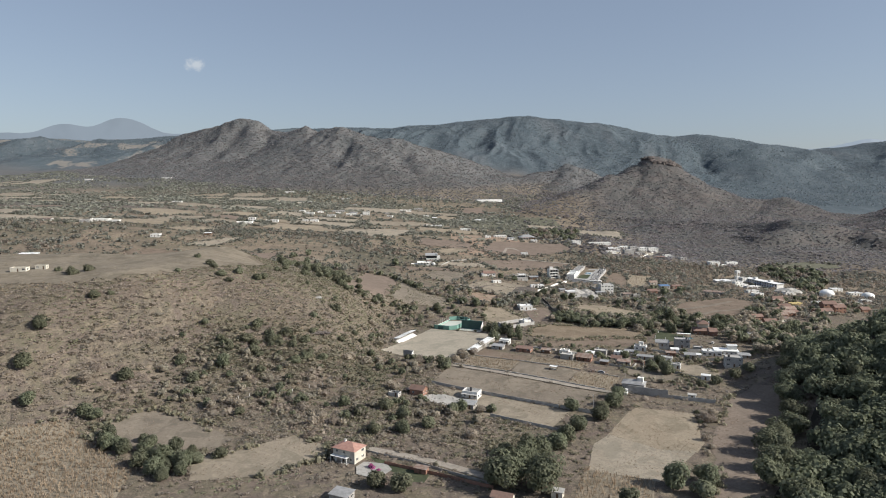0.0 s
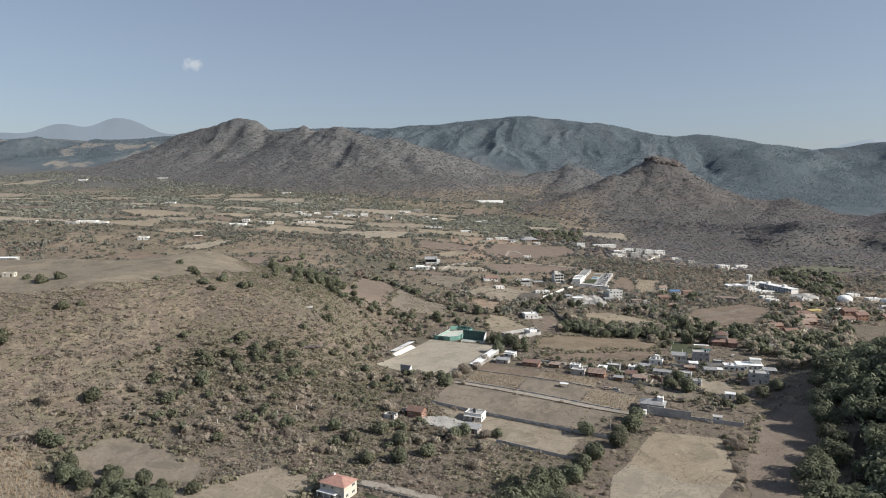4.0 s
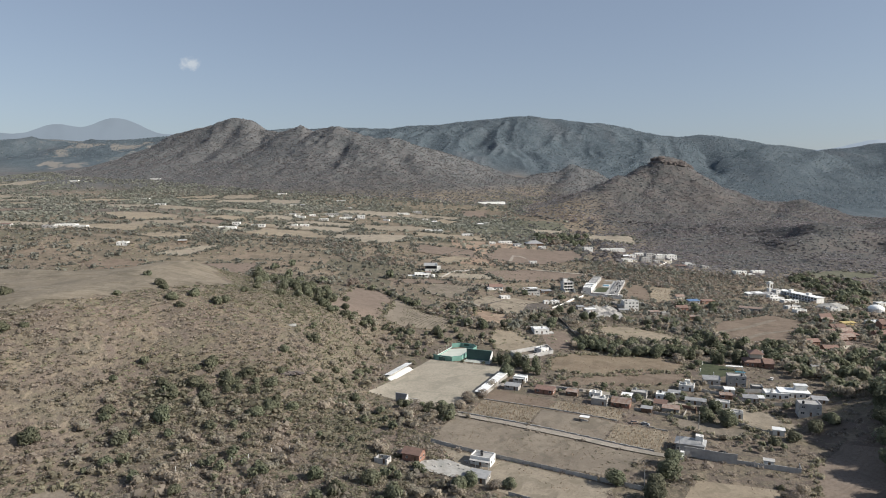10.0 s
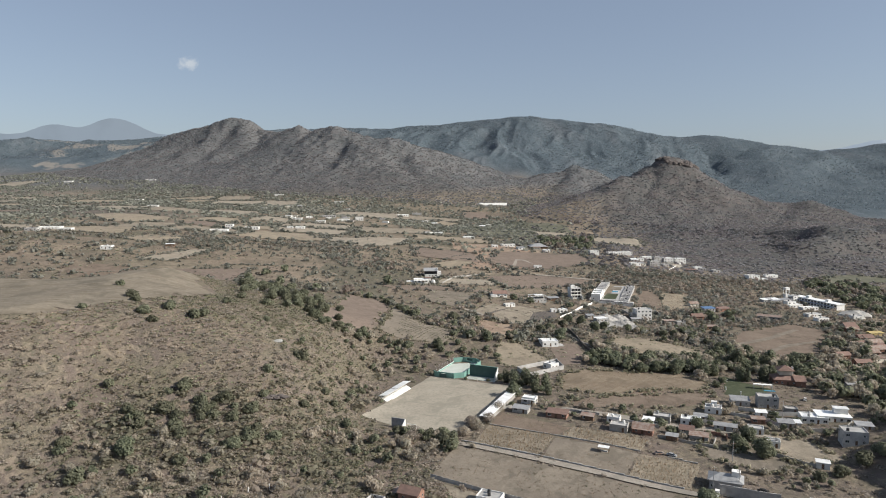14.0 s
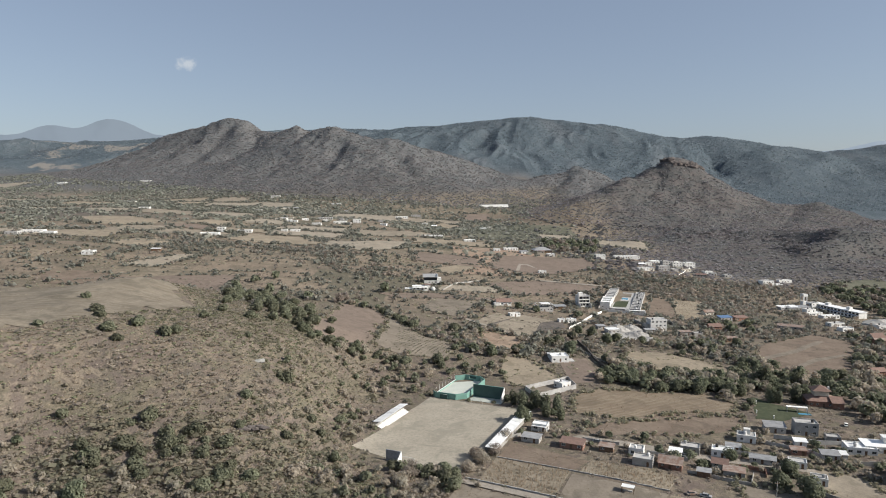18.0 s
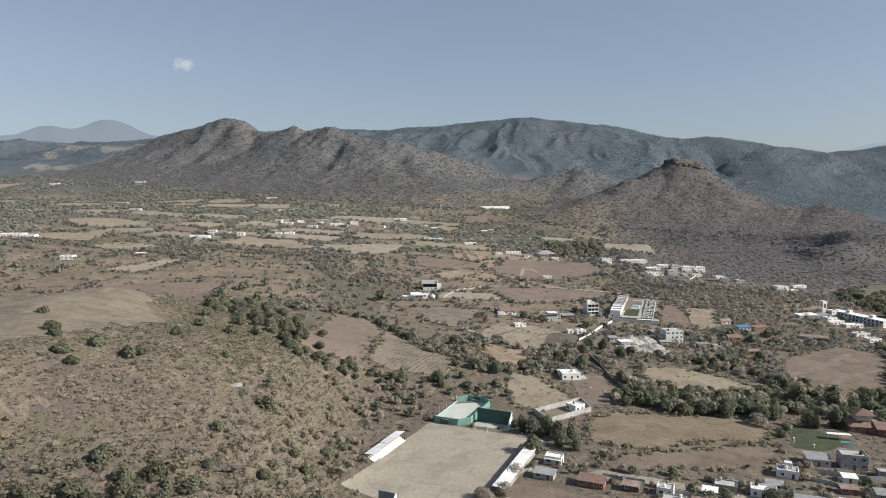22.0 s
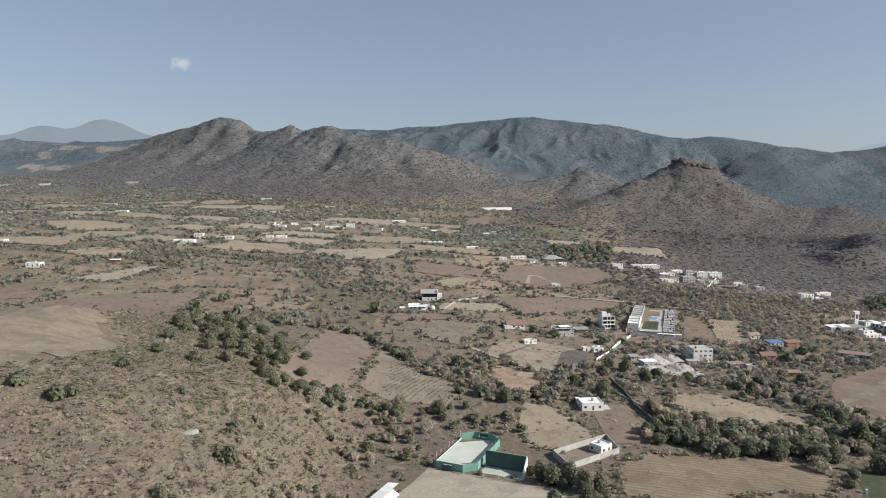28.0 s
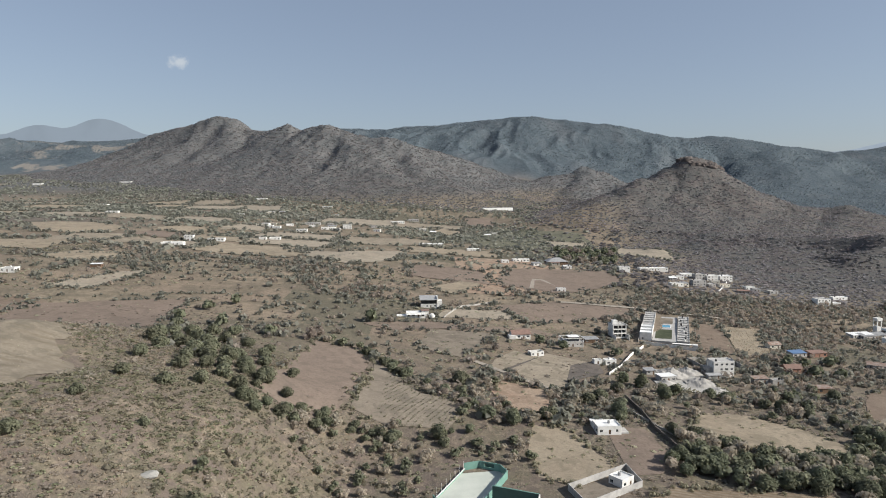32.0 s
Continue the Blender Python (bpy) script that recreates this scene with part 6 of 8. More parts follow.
# ---------------------------------------------------------------- houses across the valley floor
for x, y, turn, w, d, n, wall, roof, cover, text in (
    (212, 1101, 5, 13, 10, 2, "white", "flat", "concrete", "white two-storey hotel block"),
    (258, 1137, 5, 36, 10, 1, "white", "flat", "tin", "long low white hall"),
    (273, 1092, 8, 14, 9, 1, "white", "flat", "concrete", "white house in a hillside hamlet"),
    (294, 1122, 8, 16, 9, 1, "white", "flat", "tin", "white house in a hillside hamlet"),
    (306, 1112, 8, 12, 9, 2, "concrete", "flat", "concrete", "grey house in a hillside hamlet"),
    (284, 1055, 8, 15, 9, 2, "concrete", "flat", "concrete", "unplastered house in a hillside hamlet"),
    (321, 1112, 8, 14, 9, 2, "white", "flat", "tin", "white two-storey house in a hillside hamlet"),
    (341, 1121, 8, 16, 10, 2, "white", "flat", "tin", "bright white house at the hamlet's edge"),
    (252, 1033, 8, 14, 8, 1, "white", "flat", "concrete", "low white house in a hillside hamlet"),
    (349, 1071, 8, 11, 8, 1, "white", "flat", "concrete", "small white house below the hamlet"),
    (367, 1052, 8, 10, 8, 1, "concrete", "flat", "concrete", "small grey house below the hamlet"),
    (394, 1000, 8, 15, 10, 2, "white", "flat", "concrete", "white stepped house in hillside trees"),
    (409, 1002, 8, 9, 8, 1, "white", "flat", "tin", "white annex in hillside trees"),
    (441, 1050, 8, 18, 6, 1, "white", "flat", "tin", "long white roof on the hillside"),
    (136, 1128, 5, 26, 18, 1, "wood", "hip", "grey_sheet", "great thatched hall with a grey roof"),
    (92, 1124, 5, 20, 9, 1, "white", "flat", "concrete", "white pavilion near the thatched hall"),
    (144, 1098, 5, 10, 8, 1, "white", "flat", "tin", "white kitchen block near the thatched hall"),
    (71, 1106, 5, 9, 7, 1, "white", "flat", "concrete", "small white house near trees"),
    (-14, 1243, 5, 22, 12, 1, "white", "flat", "tin", "white farmhouse on the valley floor"),
    (-30, 1236, 5, 12, 8, 1, "white", "flat", "concrete", "white barn on the valley floor"),
    (38, 1210, 5, 18, 10, 1, "white", "flat", "tin", "white house beside a hedge"),
    (-216, 1325, 5, 16, 10, 1, "white", "flat", "concrete", "white house in a far hamlet"),
    (-184, 1374, 5, 22, 10, 1, "white", "flat", "tin", "white house in a far hamlet"),
    (-158, 1403, 5, 14, 10, 2, "white", "flat", "concrete", "white house in a far hamlet"),
    (-221, 1441, 5, 26, 10, 1, "concrete", "flat", "tin", "grey store in a far hamlet"),
    (-88, 1582, 5, 26, 12, 1, "white", "flat", "tin", "white sheds on the plain"),
    (-60, 1624, 5, 20, 12, 1, "concrete", "flat", "concrete", "grey sheds on the plain"),
    (-305, 1053, 5, 24, 11, 1, "white", "flat", "tin", "long white farm building"),
    (-313, 1125, 5, 11, 9, 2, "white", "flat", "concrete", "white two-storey farmhouse among dry fields"),
    (-283, 1135, 5, 20, 10, 1, "white", "flat", "concrete", "white house beside a tall tree"),
    (-482, 966, 5, 26, 10, 1, "white", "flat", "tin", "long white house on the plateau"),
    (-456, 951, 5, 16, 9, 1, "white", "flat", "concrete", "white house on the plateau"),
    (-486, 934, 5, 14, 10, 1, "concrete", "flat", "concrete", "grey house on the plateau"),
    (-348, 830, 5, 11, 9, 1, "white", "flat", "concrete", "small white farmhouse in open fields"),
    (-298, 868, 5, 9, 5, 1, "wood", "shed", "tin", "open hut with a pale roof beside an orchard"),
    (-223, 1187, 5, 14, 9, 1, "white", "flat", "tin", "white house on the plain"),
    (-237, 1179, 5, 9, 8, 1, "white", "flat", "concrete", "small white house on the plain"),
    (112, 953, 5, 9, 6, 1, "white", "flat", "concrete", "small white hut on reddish land"),
    (-560, 1450, 5, 20, 10, 1, "white", "flat", "concrete", "white farm far on the plain"),
    (-700, 1700, 5, 24, 12, 1, "white", "flat", "tin", "white sheds far on the plain"),
    (-420, 1880, 5, 24, 12, 1, "white", "flat", "concrete", "white houses far on the plain"),
    (-250, 1760, 5, 22, 12, 1, "white", "flat", "tin", "white farm far on the plain"),
    (-900, 2250, 5, 30, 14, 1, "white", "flat", "tin", "white sheds below the range"),
    (-1180, 2300, 5, 26, 14, 1, "white", "flat", "tin", "white sheds below the range"),
):
    H(x, y, turn, w, d, n, wall, roof, cover, text, fine=False, seed=int(x) + 3, group="valley houses", tanks=1, storey=3.0)
rng = random.Random(23)
for cx, cy, wx_, wy_, count in ((-200, 1390, 95, 60, 13), (-500, 955, 50, 30, 5), (-290, 1095, 45, 50, 4), (298, 1080, 55, 45, 9), (-20, 1240, 60, 40, 4), (-330, 1600, 120, 80, 6), (110, 1115, 45, 25, 4), (20, 1420, 80, 60, 4)):
    for k in range(count):
        x, y = cx + rng.uniform(-wx_, wx_), cy + rng.uniform(-wy_, wy_)
        if not any(bool(inside(c, x, y)) for c in CLEAR):
            H(x, y, rng.uniform(-12, 18), rng.uniform(8, 14), rng.uniform(6, 9), 1, rng.choice(("white", "white", "cream", "concrete", "block")), rng.choice(("flat", "flat", "shed")), rng.choice(("concrete", "tin", "grey_sheet", "tile")),
              "small low house in a hamlet of the plain", fine=False, seed=k + 200, group="valley houses", tanks=0, storey=2.8)
gh = root("greenhouse_row", 120, 1848, 22, "long white greenhouse tunnel on the plain", "greenhouse")
bm = bmesh.new()
prism(bm, [(-38, -6), (38, -6), (38, 6), (-38, 6)], -2, 4.5)
part("cover", bm, "tin", gh)
enclosure([(292, 1015), (315, 1060), (338, 1105)], 2.0, "white", "white wall climbing to the hamlet", closed=False)
field([(86, 958), (94, 1010), (100, 1012), (112, 985), (104, 1018), (92, 1018), (82, 960)], "track", "curving pale track on reddish land", edge=1, kind="track")
crag = root("summit_cliff", 585, 1866, 0, "dark brown layered cliff round the flat hill summit", "cliff")
rng = random.Random(31)
ox, oy, oz = crag.location
for k in range(17):
    turn = radians(190 + 10 * k + rng.uniform(-5, 5))
    x, y = 584 + rng.uniform(36, 52) * math.cos(turn), 1884 + rng.uniform(24, 38) * math.sin(turn)
    wide, drop = rng.uniform(5, 14), rng.uniform(1.5, 6.0)
    bm = bmesh.new()
    bmesh.ops.create_icosphere(bm, subdivisions=3, radius=1)
    for v in bm.verts:
        crack = 1 + 0.5 * noise.noise(v.co * 1.6 + Vector((k * 3.1, 0, 0))) + 0.25 * noise.noise(v.co * 4.5 + Vector((0, k, 0)))
        v.co = Vector((v.co.x * wide, v.co.y * 6.0, v.co.z * 7.0 + 1.2 * math.sin(v.co.z * 7))) * crack
        v.co += Vector((x - ox, y - oy, float(ground_z(x, y)) - oz - drop))
    part("crag", bm, "cliff", crag)
rock = root("rock_outcrop", -88, 475, 20, "pale grey rock slab on the scrub hill", "rock")
bm = bmesh.new()
bmesh.ops.create_icosphere(bm, subdivisions=2, radius=1)
for v in bm.verts:
    v.co = Vector((v.co.x * 3.4, v.co.y * 2.2, v.co.z * 1.1)) * (1 + 0.35 * noise.noise(v.co * 1.7))
part("slab", bm, "rubble", rock)
# ---------------------------------------------------------------- plants
rs = np.random.RandomState(7)


def unit(n):
    v = rs.normal(size=(n, 3))
    return v / np.linalg.norm(v, axis=1)[:, None]


def crown_shape(n, leaf, lobes=7, flat=0.8, low=-0.5, spread=0.55):
    """A crown of radius about 1 out of n bent leaf clumps that sit on several lobes: corners and four-cornered faces."""
    centre = unit(lobes) * spread * rs.uniform(0.5, 1.0, (lobes, 1))
    centre[:, 2] = centre[:, 2] * 0.7
    size = rs.uniform(0.36, 0.58, lobes)
    pick = rs.randint(0, lobes, n)
    way = unit(n)
    p = centre[pick] + way * size[pick][:, None] * rs.uniform(0.72, 1.08, (n, 1))
    p[:, 2] = np.maximum(p[:, 2], low + rs.uniform(-0.08, 0.08, n)) * flat
    face = 1.5 * way + 0.75 * unit(n) + np.array((0.0, 0.0, 0.55))
    face /= np.linalg.norm(face, axis=1)[:, None]
    a = np.cross(face, unit(n))
    a /= np.linalg.norm(a, axis=1)[:, None]
    b = np.cross(face, a)
    s = leaf * rs.uniform(0.6, 1.35, (n, 1))
    quad = np.stack([p - a * s - b * s * 0.6, p + a * s * 0.9 - b * s * 0.7 + face * s * 0.35, p + a * s + b * s * 0.75, p - a * s * 0.8 + b * s * 0.8 + face * s * 0.3], 1)
    return quad.reshape(-1, 3), np.arange(n * 4).reshape(-1, 4)


def twig_shape(n, wide=0.07):
    """A leafless bush of radius about 1: thin twigs that fan out from its foot."""
    way = unit(n)
    way[:, 2] = np.abs(way[:, 2]) * 0.9 + 0.22
    way /= np.linalg.norm(way, axis=1)[:, None]
    a = way * rs.uniform(0.15, 0.5, (n, 1))
    b = way * rs.uniform(0.6, 1.1, (n, 1)) + 0.3 * unit(n)
    side = np.cross(way, unit(n))
    side = side / np.linalg.norm(side, axis=1)[:, None] * wide * rs.uniform(0.6, 1.5, (n, 1))
    quad = np.stack([a - side * 0.5, a + side * 0.5, b + side, b - side], 1)
    return quad.reshape(-1, 3), np.arange(n * 4).reshape(-1, 4)


def tuft_shape(n, lean=0.45):
    """A tuft of upright blades, 1 high."""
    turn = rs.uniform(0, 2 * np.pi, n)
    out = rs.uniform(0.05, 0.5, n)
    foot = np.stack([np.cos(turn) * out, np.sin(turn) * out, np.zeros(n)], 1)
    side = np.stack([-np.sin(turn), np.cos(turn), np.zeros(n)], 1) * rs.uniform(0.08, 0.2, (n, 1))
    tip = foot + np.stack([np.cos(turn) * lean, np.sin(turn) * lean, np.ones(n)], 1) * rs.uniform(0.6, 1.1, (n, 1))
    quad = np.stack([foot - side, foot + side, tip + side * 0.5, tip - side * 0.5], 1)
    return quad.reshape(-1, 3), np.arange(n * 4).reshape(-1, 4)


def spread_shapes(name, shapes, x, y, size, tall, material, label, category, sink=0.0):
    """Many plants joined into one object of uncountable stuff."""
    z = ground_z(x, y)
    pick = rs.randint(0, len(shapes), len(x))
    turn = rs.uniform(0, 2 * np.pi, len(x))
    verts, faces, count = [], [], 0
    for k, (v, f) in enumerate(shapes):
        m = np.where(pick == k)[0]
        if not len(m):
            continue
        c, s = np.cos(turn[m])[:, None], np.sin(turn[m])[:, None]
        r, t = size[m][:, None], tall[m][:, None]
        vx = (v[None, :, 0] * c - v[None, :, 1] * s) * r + x[m][:, None]
        vy = (v[None, :, 0] * s + v[None, :, 1] * c) * r + y[m][:, None]
        vz = v[None, :, 2] * t + z[m][:, None] + sink * t
        verts.append(np.stack([vx, vy, vz], 2).reshape(-1, 3))
        base = count + np.arange(len(m))[:, None, None] * len(v)
        faces.append((f[None] + base).reshape(-1, f.shape[1]))
        count += len(m) * len(v)
    ob = raw(name, np.concatenate(verts), np.concatenate(faces), material)
    return tagged(ob, label, category, kind="stuff")


def grid_points(x0, x1, y0, y1, step):
    gx, gy = np.meshgrid(np.arange(x0, x1, step), np.arange(y0, y1, step))
    x, y = gx.ravel() + rs.uniform(-1.1, 1.1, gx.size) * step, gy.ravel() + rs.uniform(-1.1, 1.1, gx.size) * step
    m = (np.abs(x) < 0.68 * y + 30) & (y > 215)
    return x[m], y[m]


def is_clear(x, y):
    hit = np.zeros(len(x), bool)
    for poly in CLEAR:
        xs, ys = [p[0] for p in poly], [p[1] for p in poly]
        m = np.where((x > min(xs)) & (x < max(xs)) & (y > min(ys)) & (y < max(ys)))[0]
        if len(m):
            hit[m] |= inside(poly, x[m], y[m])
    return hit


def tree_mesh(kind, n, leaf, trunk, flat, lobes, material, seed, spread=0.55):
    """Meshes of a tree of crown radius 1: trunk with limbs, crown."""
    v, f = crown_shape(n, leaf, lobes, flat, spread=spread)
    v[:, 2] += trunk + 0.3 * flat
    crown = raw("crown", v, f, material)
    bm = bmesh.new()
    r = random.Random(seed)
    tube(bm, 0, 0, -0.15, trunk * 0.8, 0.075, 0.055, 7)
    top = trunk * 0.78
    for k in range(5):
        a = 2 * math.pi * k / 5 + r.uniform(-0.4, 0.4)
        out, up = r.uniform(0.35, 0.6), trunk + r.uniform(0.1, 0.45) * flat
        prev = None
        for t, rad in ((0, 0.045), (0.5, 0.032), (1, 0.014)):
            cx, cy, cz = math.cos(a) * out * t, math.sin(a) * out * t, top + (up - top) * t ** 0.8
            ring = [bm.verts.new((cx + rad * math.cos(j * 2.094), cy + rad * math.sin(j * 2.094), cz)) for j in range(3)]
            if prev:
                for j in range(3):
                    bm.faces.new((prev[j], prev[(j + 1) % 3], ring[(j + 1) % 3], ring[j]))
            prev = ring
    wood = part("trunk", bm, "bark")
    meshes = (wood.data, crown.data)
    bpy.data.objects.remove(wood)
    bpy.data.objects.remove(crown)
    return meshes


TREES = {
    "oak": [tree_mesh("oak", 1300, 0.074, 0.3, 0.85, 9, "oak", k) for k in range(3)],
    "dark": [tree_mesh("dark", 1700, 0.064, 0.35, 0.95, 9, "dark_leaf", k + 5) for k in range(3)],
    "big": [tree_mesh("big", 4600, 0.041, 0.5, 0.85, 14, "dark_leaf", k + 9, 0.68) for k in range(3)],
    "forest": [tree_mesh("forest", 2800, 0.05, 0.55, 0.85, 12, "dark_leaf", k + 13, 0.64) for k in range(3)],
    "bush": [tree_mesh("bush", 950, 0.085, 0.12, 0.8, 7, "oak", k + 17) for k in range(3)],
    "grey": [tree_mesh("grey", 1100, 0.05, 0.3, 0.8, 8, "grey_leaf", k + 23) for k in range(2)],
    "bloom": [tree_mesh("bloom", 300, 0.12, 0.12, 0.9, 6, "pink", 41)],
    "tall": [tree_mesh("tall", 800, 0.1, 0.3, 2.1, 8, "dark_leaf", k + 31, 0.5) for k in range(2)],
}
TEXT = {"oak": "round green oak on dry ground", "dark": "dark green broadleaf tree", "big": "large spreading dark green tree", "forest": "tall woodland tree on a shaded slope",
        "bush": "round evergreen bush on the hillside", "grey": "leafless grey-brown dry-season tree", "tall": "slim dark casuarina tree", "bloom": "bush of magenta bougainvillea in a garden"}
trees = 0
BEYOND = []  # trees past the near plots, joined into woods


def tree(x, y, r, kind, group=""):
    global trees
    if y > 690 or (x > 240 and y < 470):
        BEYOND.append((x, y, r, kind))
        return
    wood, crown = TREES[kind][trees % len(TREES[kind])]
    trees += 1
    ob = root("bush" if kind in ("bush", "bloom") else "tree", x, y, (trees * 137) % 360, TEXT[kind], "bush" if kind in ("bush", "bloom") else "tree", group)
    stretch = 0.9 + 0.25 * ((trees * 71) % 10) / 10
    ob.scale = (r, r, r * stretch)
    for name_, mesh in (("trunk", wood), ("crown", crown)):
        o = new(name_, mesh)
        o.parent = ob


for x, y, r, kind in ((-150, 460, 4.2, "bush"), (-143, 454, 3, "bush"), (-128, 467, 4.5, "bush"), (-208, 404, 4.5, "bush"), (-200, 409, 2.5, "bush"), (-75, 470, 5, "bush"), (-85, 442, 3.4, "bush"),
                      (-146, 414, 3, "bush"), (-115, 418, 4.8, "bush"), (-119, 405, 5.2, "bush"), (-97, 416, 4.6, "bush"), (-105, 412, 4.0, "bush"), (-72, 402, 4, "bush"), (-89, 393, 2.8, "bush"),
                      (-103, 380, 3.8, "bush"), (-125, 382, 5, "dark"), (-137, 368, 4.4, "bush"), (-82, 425, 3, "bush"), (-126, 397, 4, "bush"), (-112, 398, 4, "bush"), (-60, 455, 3.4, "bush"),
                      (-50, 470, 3.6, "bush"), (-46, 480, 3.2, "bush"), (-55, 448, 3, "bush"), (-66, 432, 3.2, "bush"), (-237, 436, 4, "bush"), (-180, 500, 3.2, "bush"), (-100, 500, 2.6, "bush")):
    tree(x, y, r, kind, "bushes on the hill" if kind == "bush" else "")
for x, y, r in ((207, 404, 6.6), (198, 388, 7.2), (190, 372, 7.6), (183, 355, 8.2), (177, 338, 7.4), (169, 322, 8.0), (157, 311, 7.8), (148, 300, 8.4), (142, 284, 7.8), (133, 268, 8.2)):
    tree(x, y, r, "forest", "woods on the slope")
rng = random.Random(77)
for poly, count, low, high, kind in (([(-159, 306), (-139, 313), (-114, 302), (-109, 280), (-121, 270), (-150, 294)], 20, 3.0, 4.8, "dark"), ([(-138, 398), (-118, 388), (-84, 392), (-72, 408), (-92, 420), (-128, 416)], 22, 2.4, 4.2, "bush")):
    while count:
        x, y = rng.uniform(min(p[0] for p in poly), max(p[0] for p in poly)), rng.uniform(min(p[1] for p in poly), max(p[1] for p in poly))
        if bool(inside(poly, x, y)):
            tree(x, y, rng.uniform(low, high), kind, "bushes on the hill" if kind == "bush" else "grove between the plots")
            count -= 1
for x, y, r in ((-140, 632, 5.2), (-133, 622, 5.6), (-124, 612, 5), (-112, 596, 5.2), (-108, 580, 4.8), (-98, 576, 4.6), (-92, 590, 4.4), (-124, 660, 5), (-138, 684, 5), (-150, 656, 5), (-104, 618, 5), (-86, 600, 4.2), (-72, 580, 4), (-64, 574, 3.8), (-58, 568, 3.6), (-70, 560, 4), (-78, 552, 3.6), (-147, 619, 5.5), (-161, 686, 4.6), (-146, 669, 6), (-127, 637, 6.5), (-120, 600, 5), (-115, 569, 4.5), (-137, 604, 5), (-142, 711, 5), (-106, 607, 5.5), (-134, 574, 4.5), (-89, 567, 4.5),
                (-83, 586, 5), (-101, 556, 4), (-110, 544, 4.4), (-125, 541, 4), (-122, 503, 3.4), (-124, 471, 3.4), (-135, 650, 6), (-118, 622, 5.5), (-152, 640, 5), (-172, 720, 4.6), (-167, 760, 4.6),
                (-155, 783, 4.4), (-96, 600, 4.6), (-95, 633, 4.8), (-103, 589, 4.5), (-109, 700, 4.2), (-128, 690, 5), (-112, 660, 5.2), (-98, 650, 4.4), (-118, 585, 4.6), (-92, 617, 4.2), (-76, 610, 3.8)):
    tree(x, y, r, "oak", "oaks in the gully")
for x, y, r, kind in ((40, 294, 8, "big"), (26, 268, 10, "big"), (41, 266, 9.5, "big"), (34, 280, 8, "big"), (67, 352, 5.4, "dark"), (91, 359, 6.2, "dark"), (79, 340, 5.5, "dark"), (66, 326, 6, "dark"),
                      (58, 316, 5.5, "dark"), (52, 305, 6, "dark"), (84, 350, 5, "oak"), (-28, 270, 5.2, "oak"), (-17, 266, 5.6, "oak"), (95, 269, 7, "dark"), (108, 272, 6.6, "dark"), (72, 254, 5.5, "dark"),
                      (102, 262, 6, "oak"), (134, 338, 5, "grey"), (140, 346, 4.2, "grey"), (136, 413, 6, "dark"), (129, 420, 4.6, "dark"), (96, 370, 5, "dark"), (4, 347, 4.4, "oak"), (10, 351, 4, "dark"),
                      (19, 350, 4.6, "grey"), (25, 349, 3.8, "oak"), (-177, 330, 5, "dark"), (-136, 352, 4, "dark"), (-123, 290, 6.2, "dark"), (-123, 281, 5.4, "dark"), (-113, 286, 5.6, "dark"),
                      (-131, 286, 5, "dark"), (-145, 300, 4.6, "dark"), (-157, 312, 4.8, "dark"), (-108, 292, 4.4, "oak"), (-219, 349, 6, "dark"), (-186, 359, 5, "grey"), (-205, 330, 5, "dark"), (-100, 296, 4, "oak"),
                      (2, 420, 3.6, "oak"), (-3, 425, 4.0, "oak"), (-8, 424, 4, "bush"), (8, 428, 4.4, "grey"), (14, 436, 5, "grey"), (20, 444, 4.6, "grey"), (-16, 428, 4, "grey"),
                      (119, 444, 4, "dark"), (103, 446, 3, "oak"), (138, 432, 4.4, "dark"), (-42, 342, 4.6, "oak"), (-30, 352, 4.6, "oak"), (-20, 340, 5, "oak"), (-52, 352, 4, "dark"), (-8, 330, 4.5, "oak"),
                      (-62, 336, 4.2, "grey"), (12, 318, 4.4, "grey"), (-34, 327, 4.4, "grey"), (175, 405, 5, "oak"), (184, 408, 5, "oak"), (160, 395, 4, "oak"), (150, 392, 4, "bush")):
    tree(x, y, r, kind)
for x, y, r, kind in ((26, 460, 4.4, "grey"), (36, 484, 5.2, "dark"), (11, 516, 1.6, "bush"), (24, 513, 1.6, "bush"), (-35, 473, 2.2, "bush"), (-22, 428, 3.6, "oak"), (-15, 423, 4.0, "grey"), (-1, 418, 4.4, "oak"),
                      (2, 411, 4.0, "oak"), (11, 441, 4.2, "grey"), (19, 446, 3.6, "grey"), (-46, 431, 3.2, "oak"), (-188, 352, 6, "grey"), (-171, 360, 5.4, "dark"), (-171, 328, 4.6, "dark"),
                      (-134, 352, 4.6, "grey"), (-72, 345, 4.4, "grey"), (-54, 331, 4.2, "grey"), (-34, 323, 4.4, "oak"), (-20, 323, 4.6, "dark"), (-240, 330, 6, "grey"), (-222, 372, 5, "dark"),
                      (-205, 300, 5, "dark"), (-92, 350, 3.8, "grey"), (-104, 338, 3.6, "oak"), (28, 300, 5, "oak"), (-64, 316, 3.4, "grey"), (-150, 384, 4, "bush"), (-31, 286, 1.9, "bloom"), (-28, 283, 1.4, "bloom"), (-241, 441, 4.4, "bush"), (-232, 446, 4.2, "bush"), (-252, 446, 3, "bush"), (-163, 476, 4.6, "bush"), (-158, 470, 3.4, "bush"), (-141, 470, 4.8, "bush"), (-176, 452, 2.8, "bush")):
    tree(x, y, r, kind)
for k, (x, y) in enumerate(((31, 516), (34, 511), (38, 507), (41.5, 503), (46, 506), (49, 499), (52, 494), (54.5, 487), (45, 511), (41, 515), (48, 492), (55, 500))):
    tree(x, y, 2.6 + 0.5 * (k % 3), "tall" if k % 3 else "dark", "trees beside the ball wall")


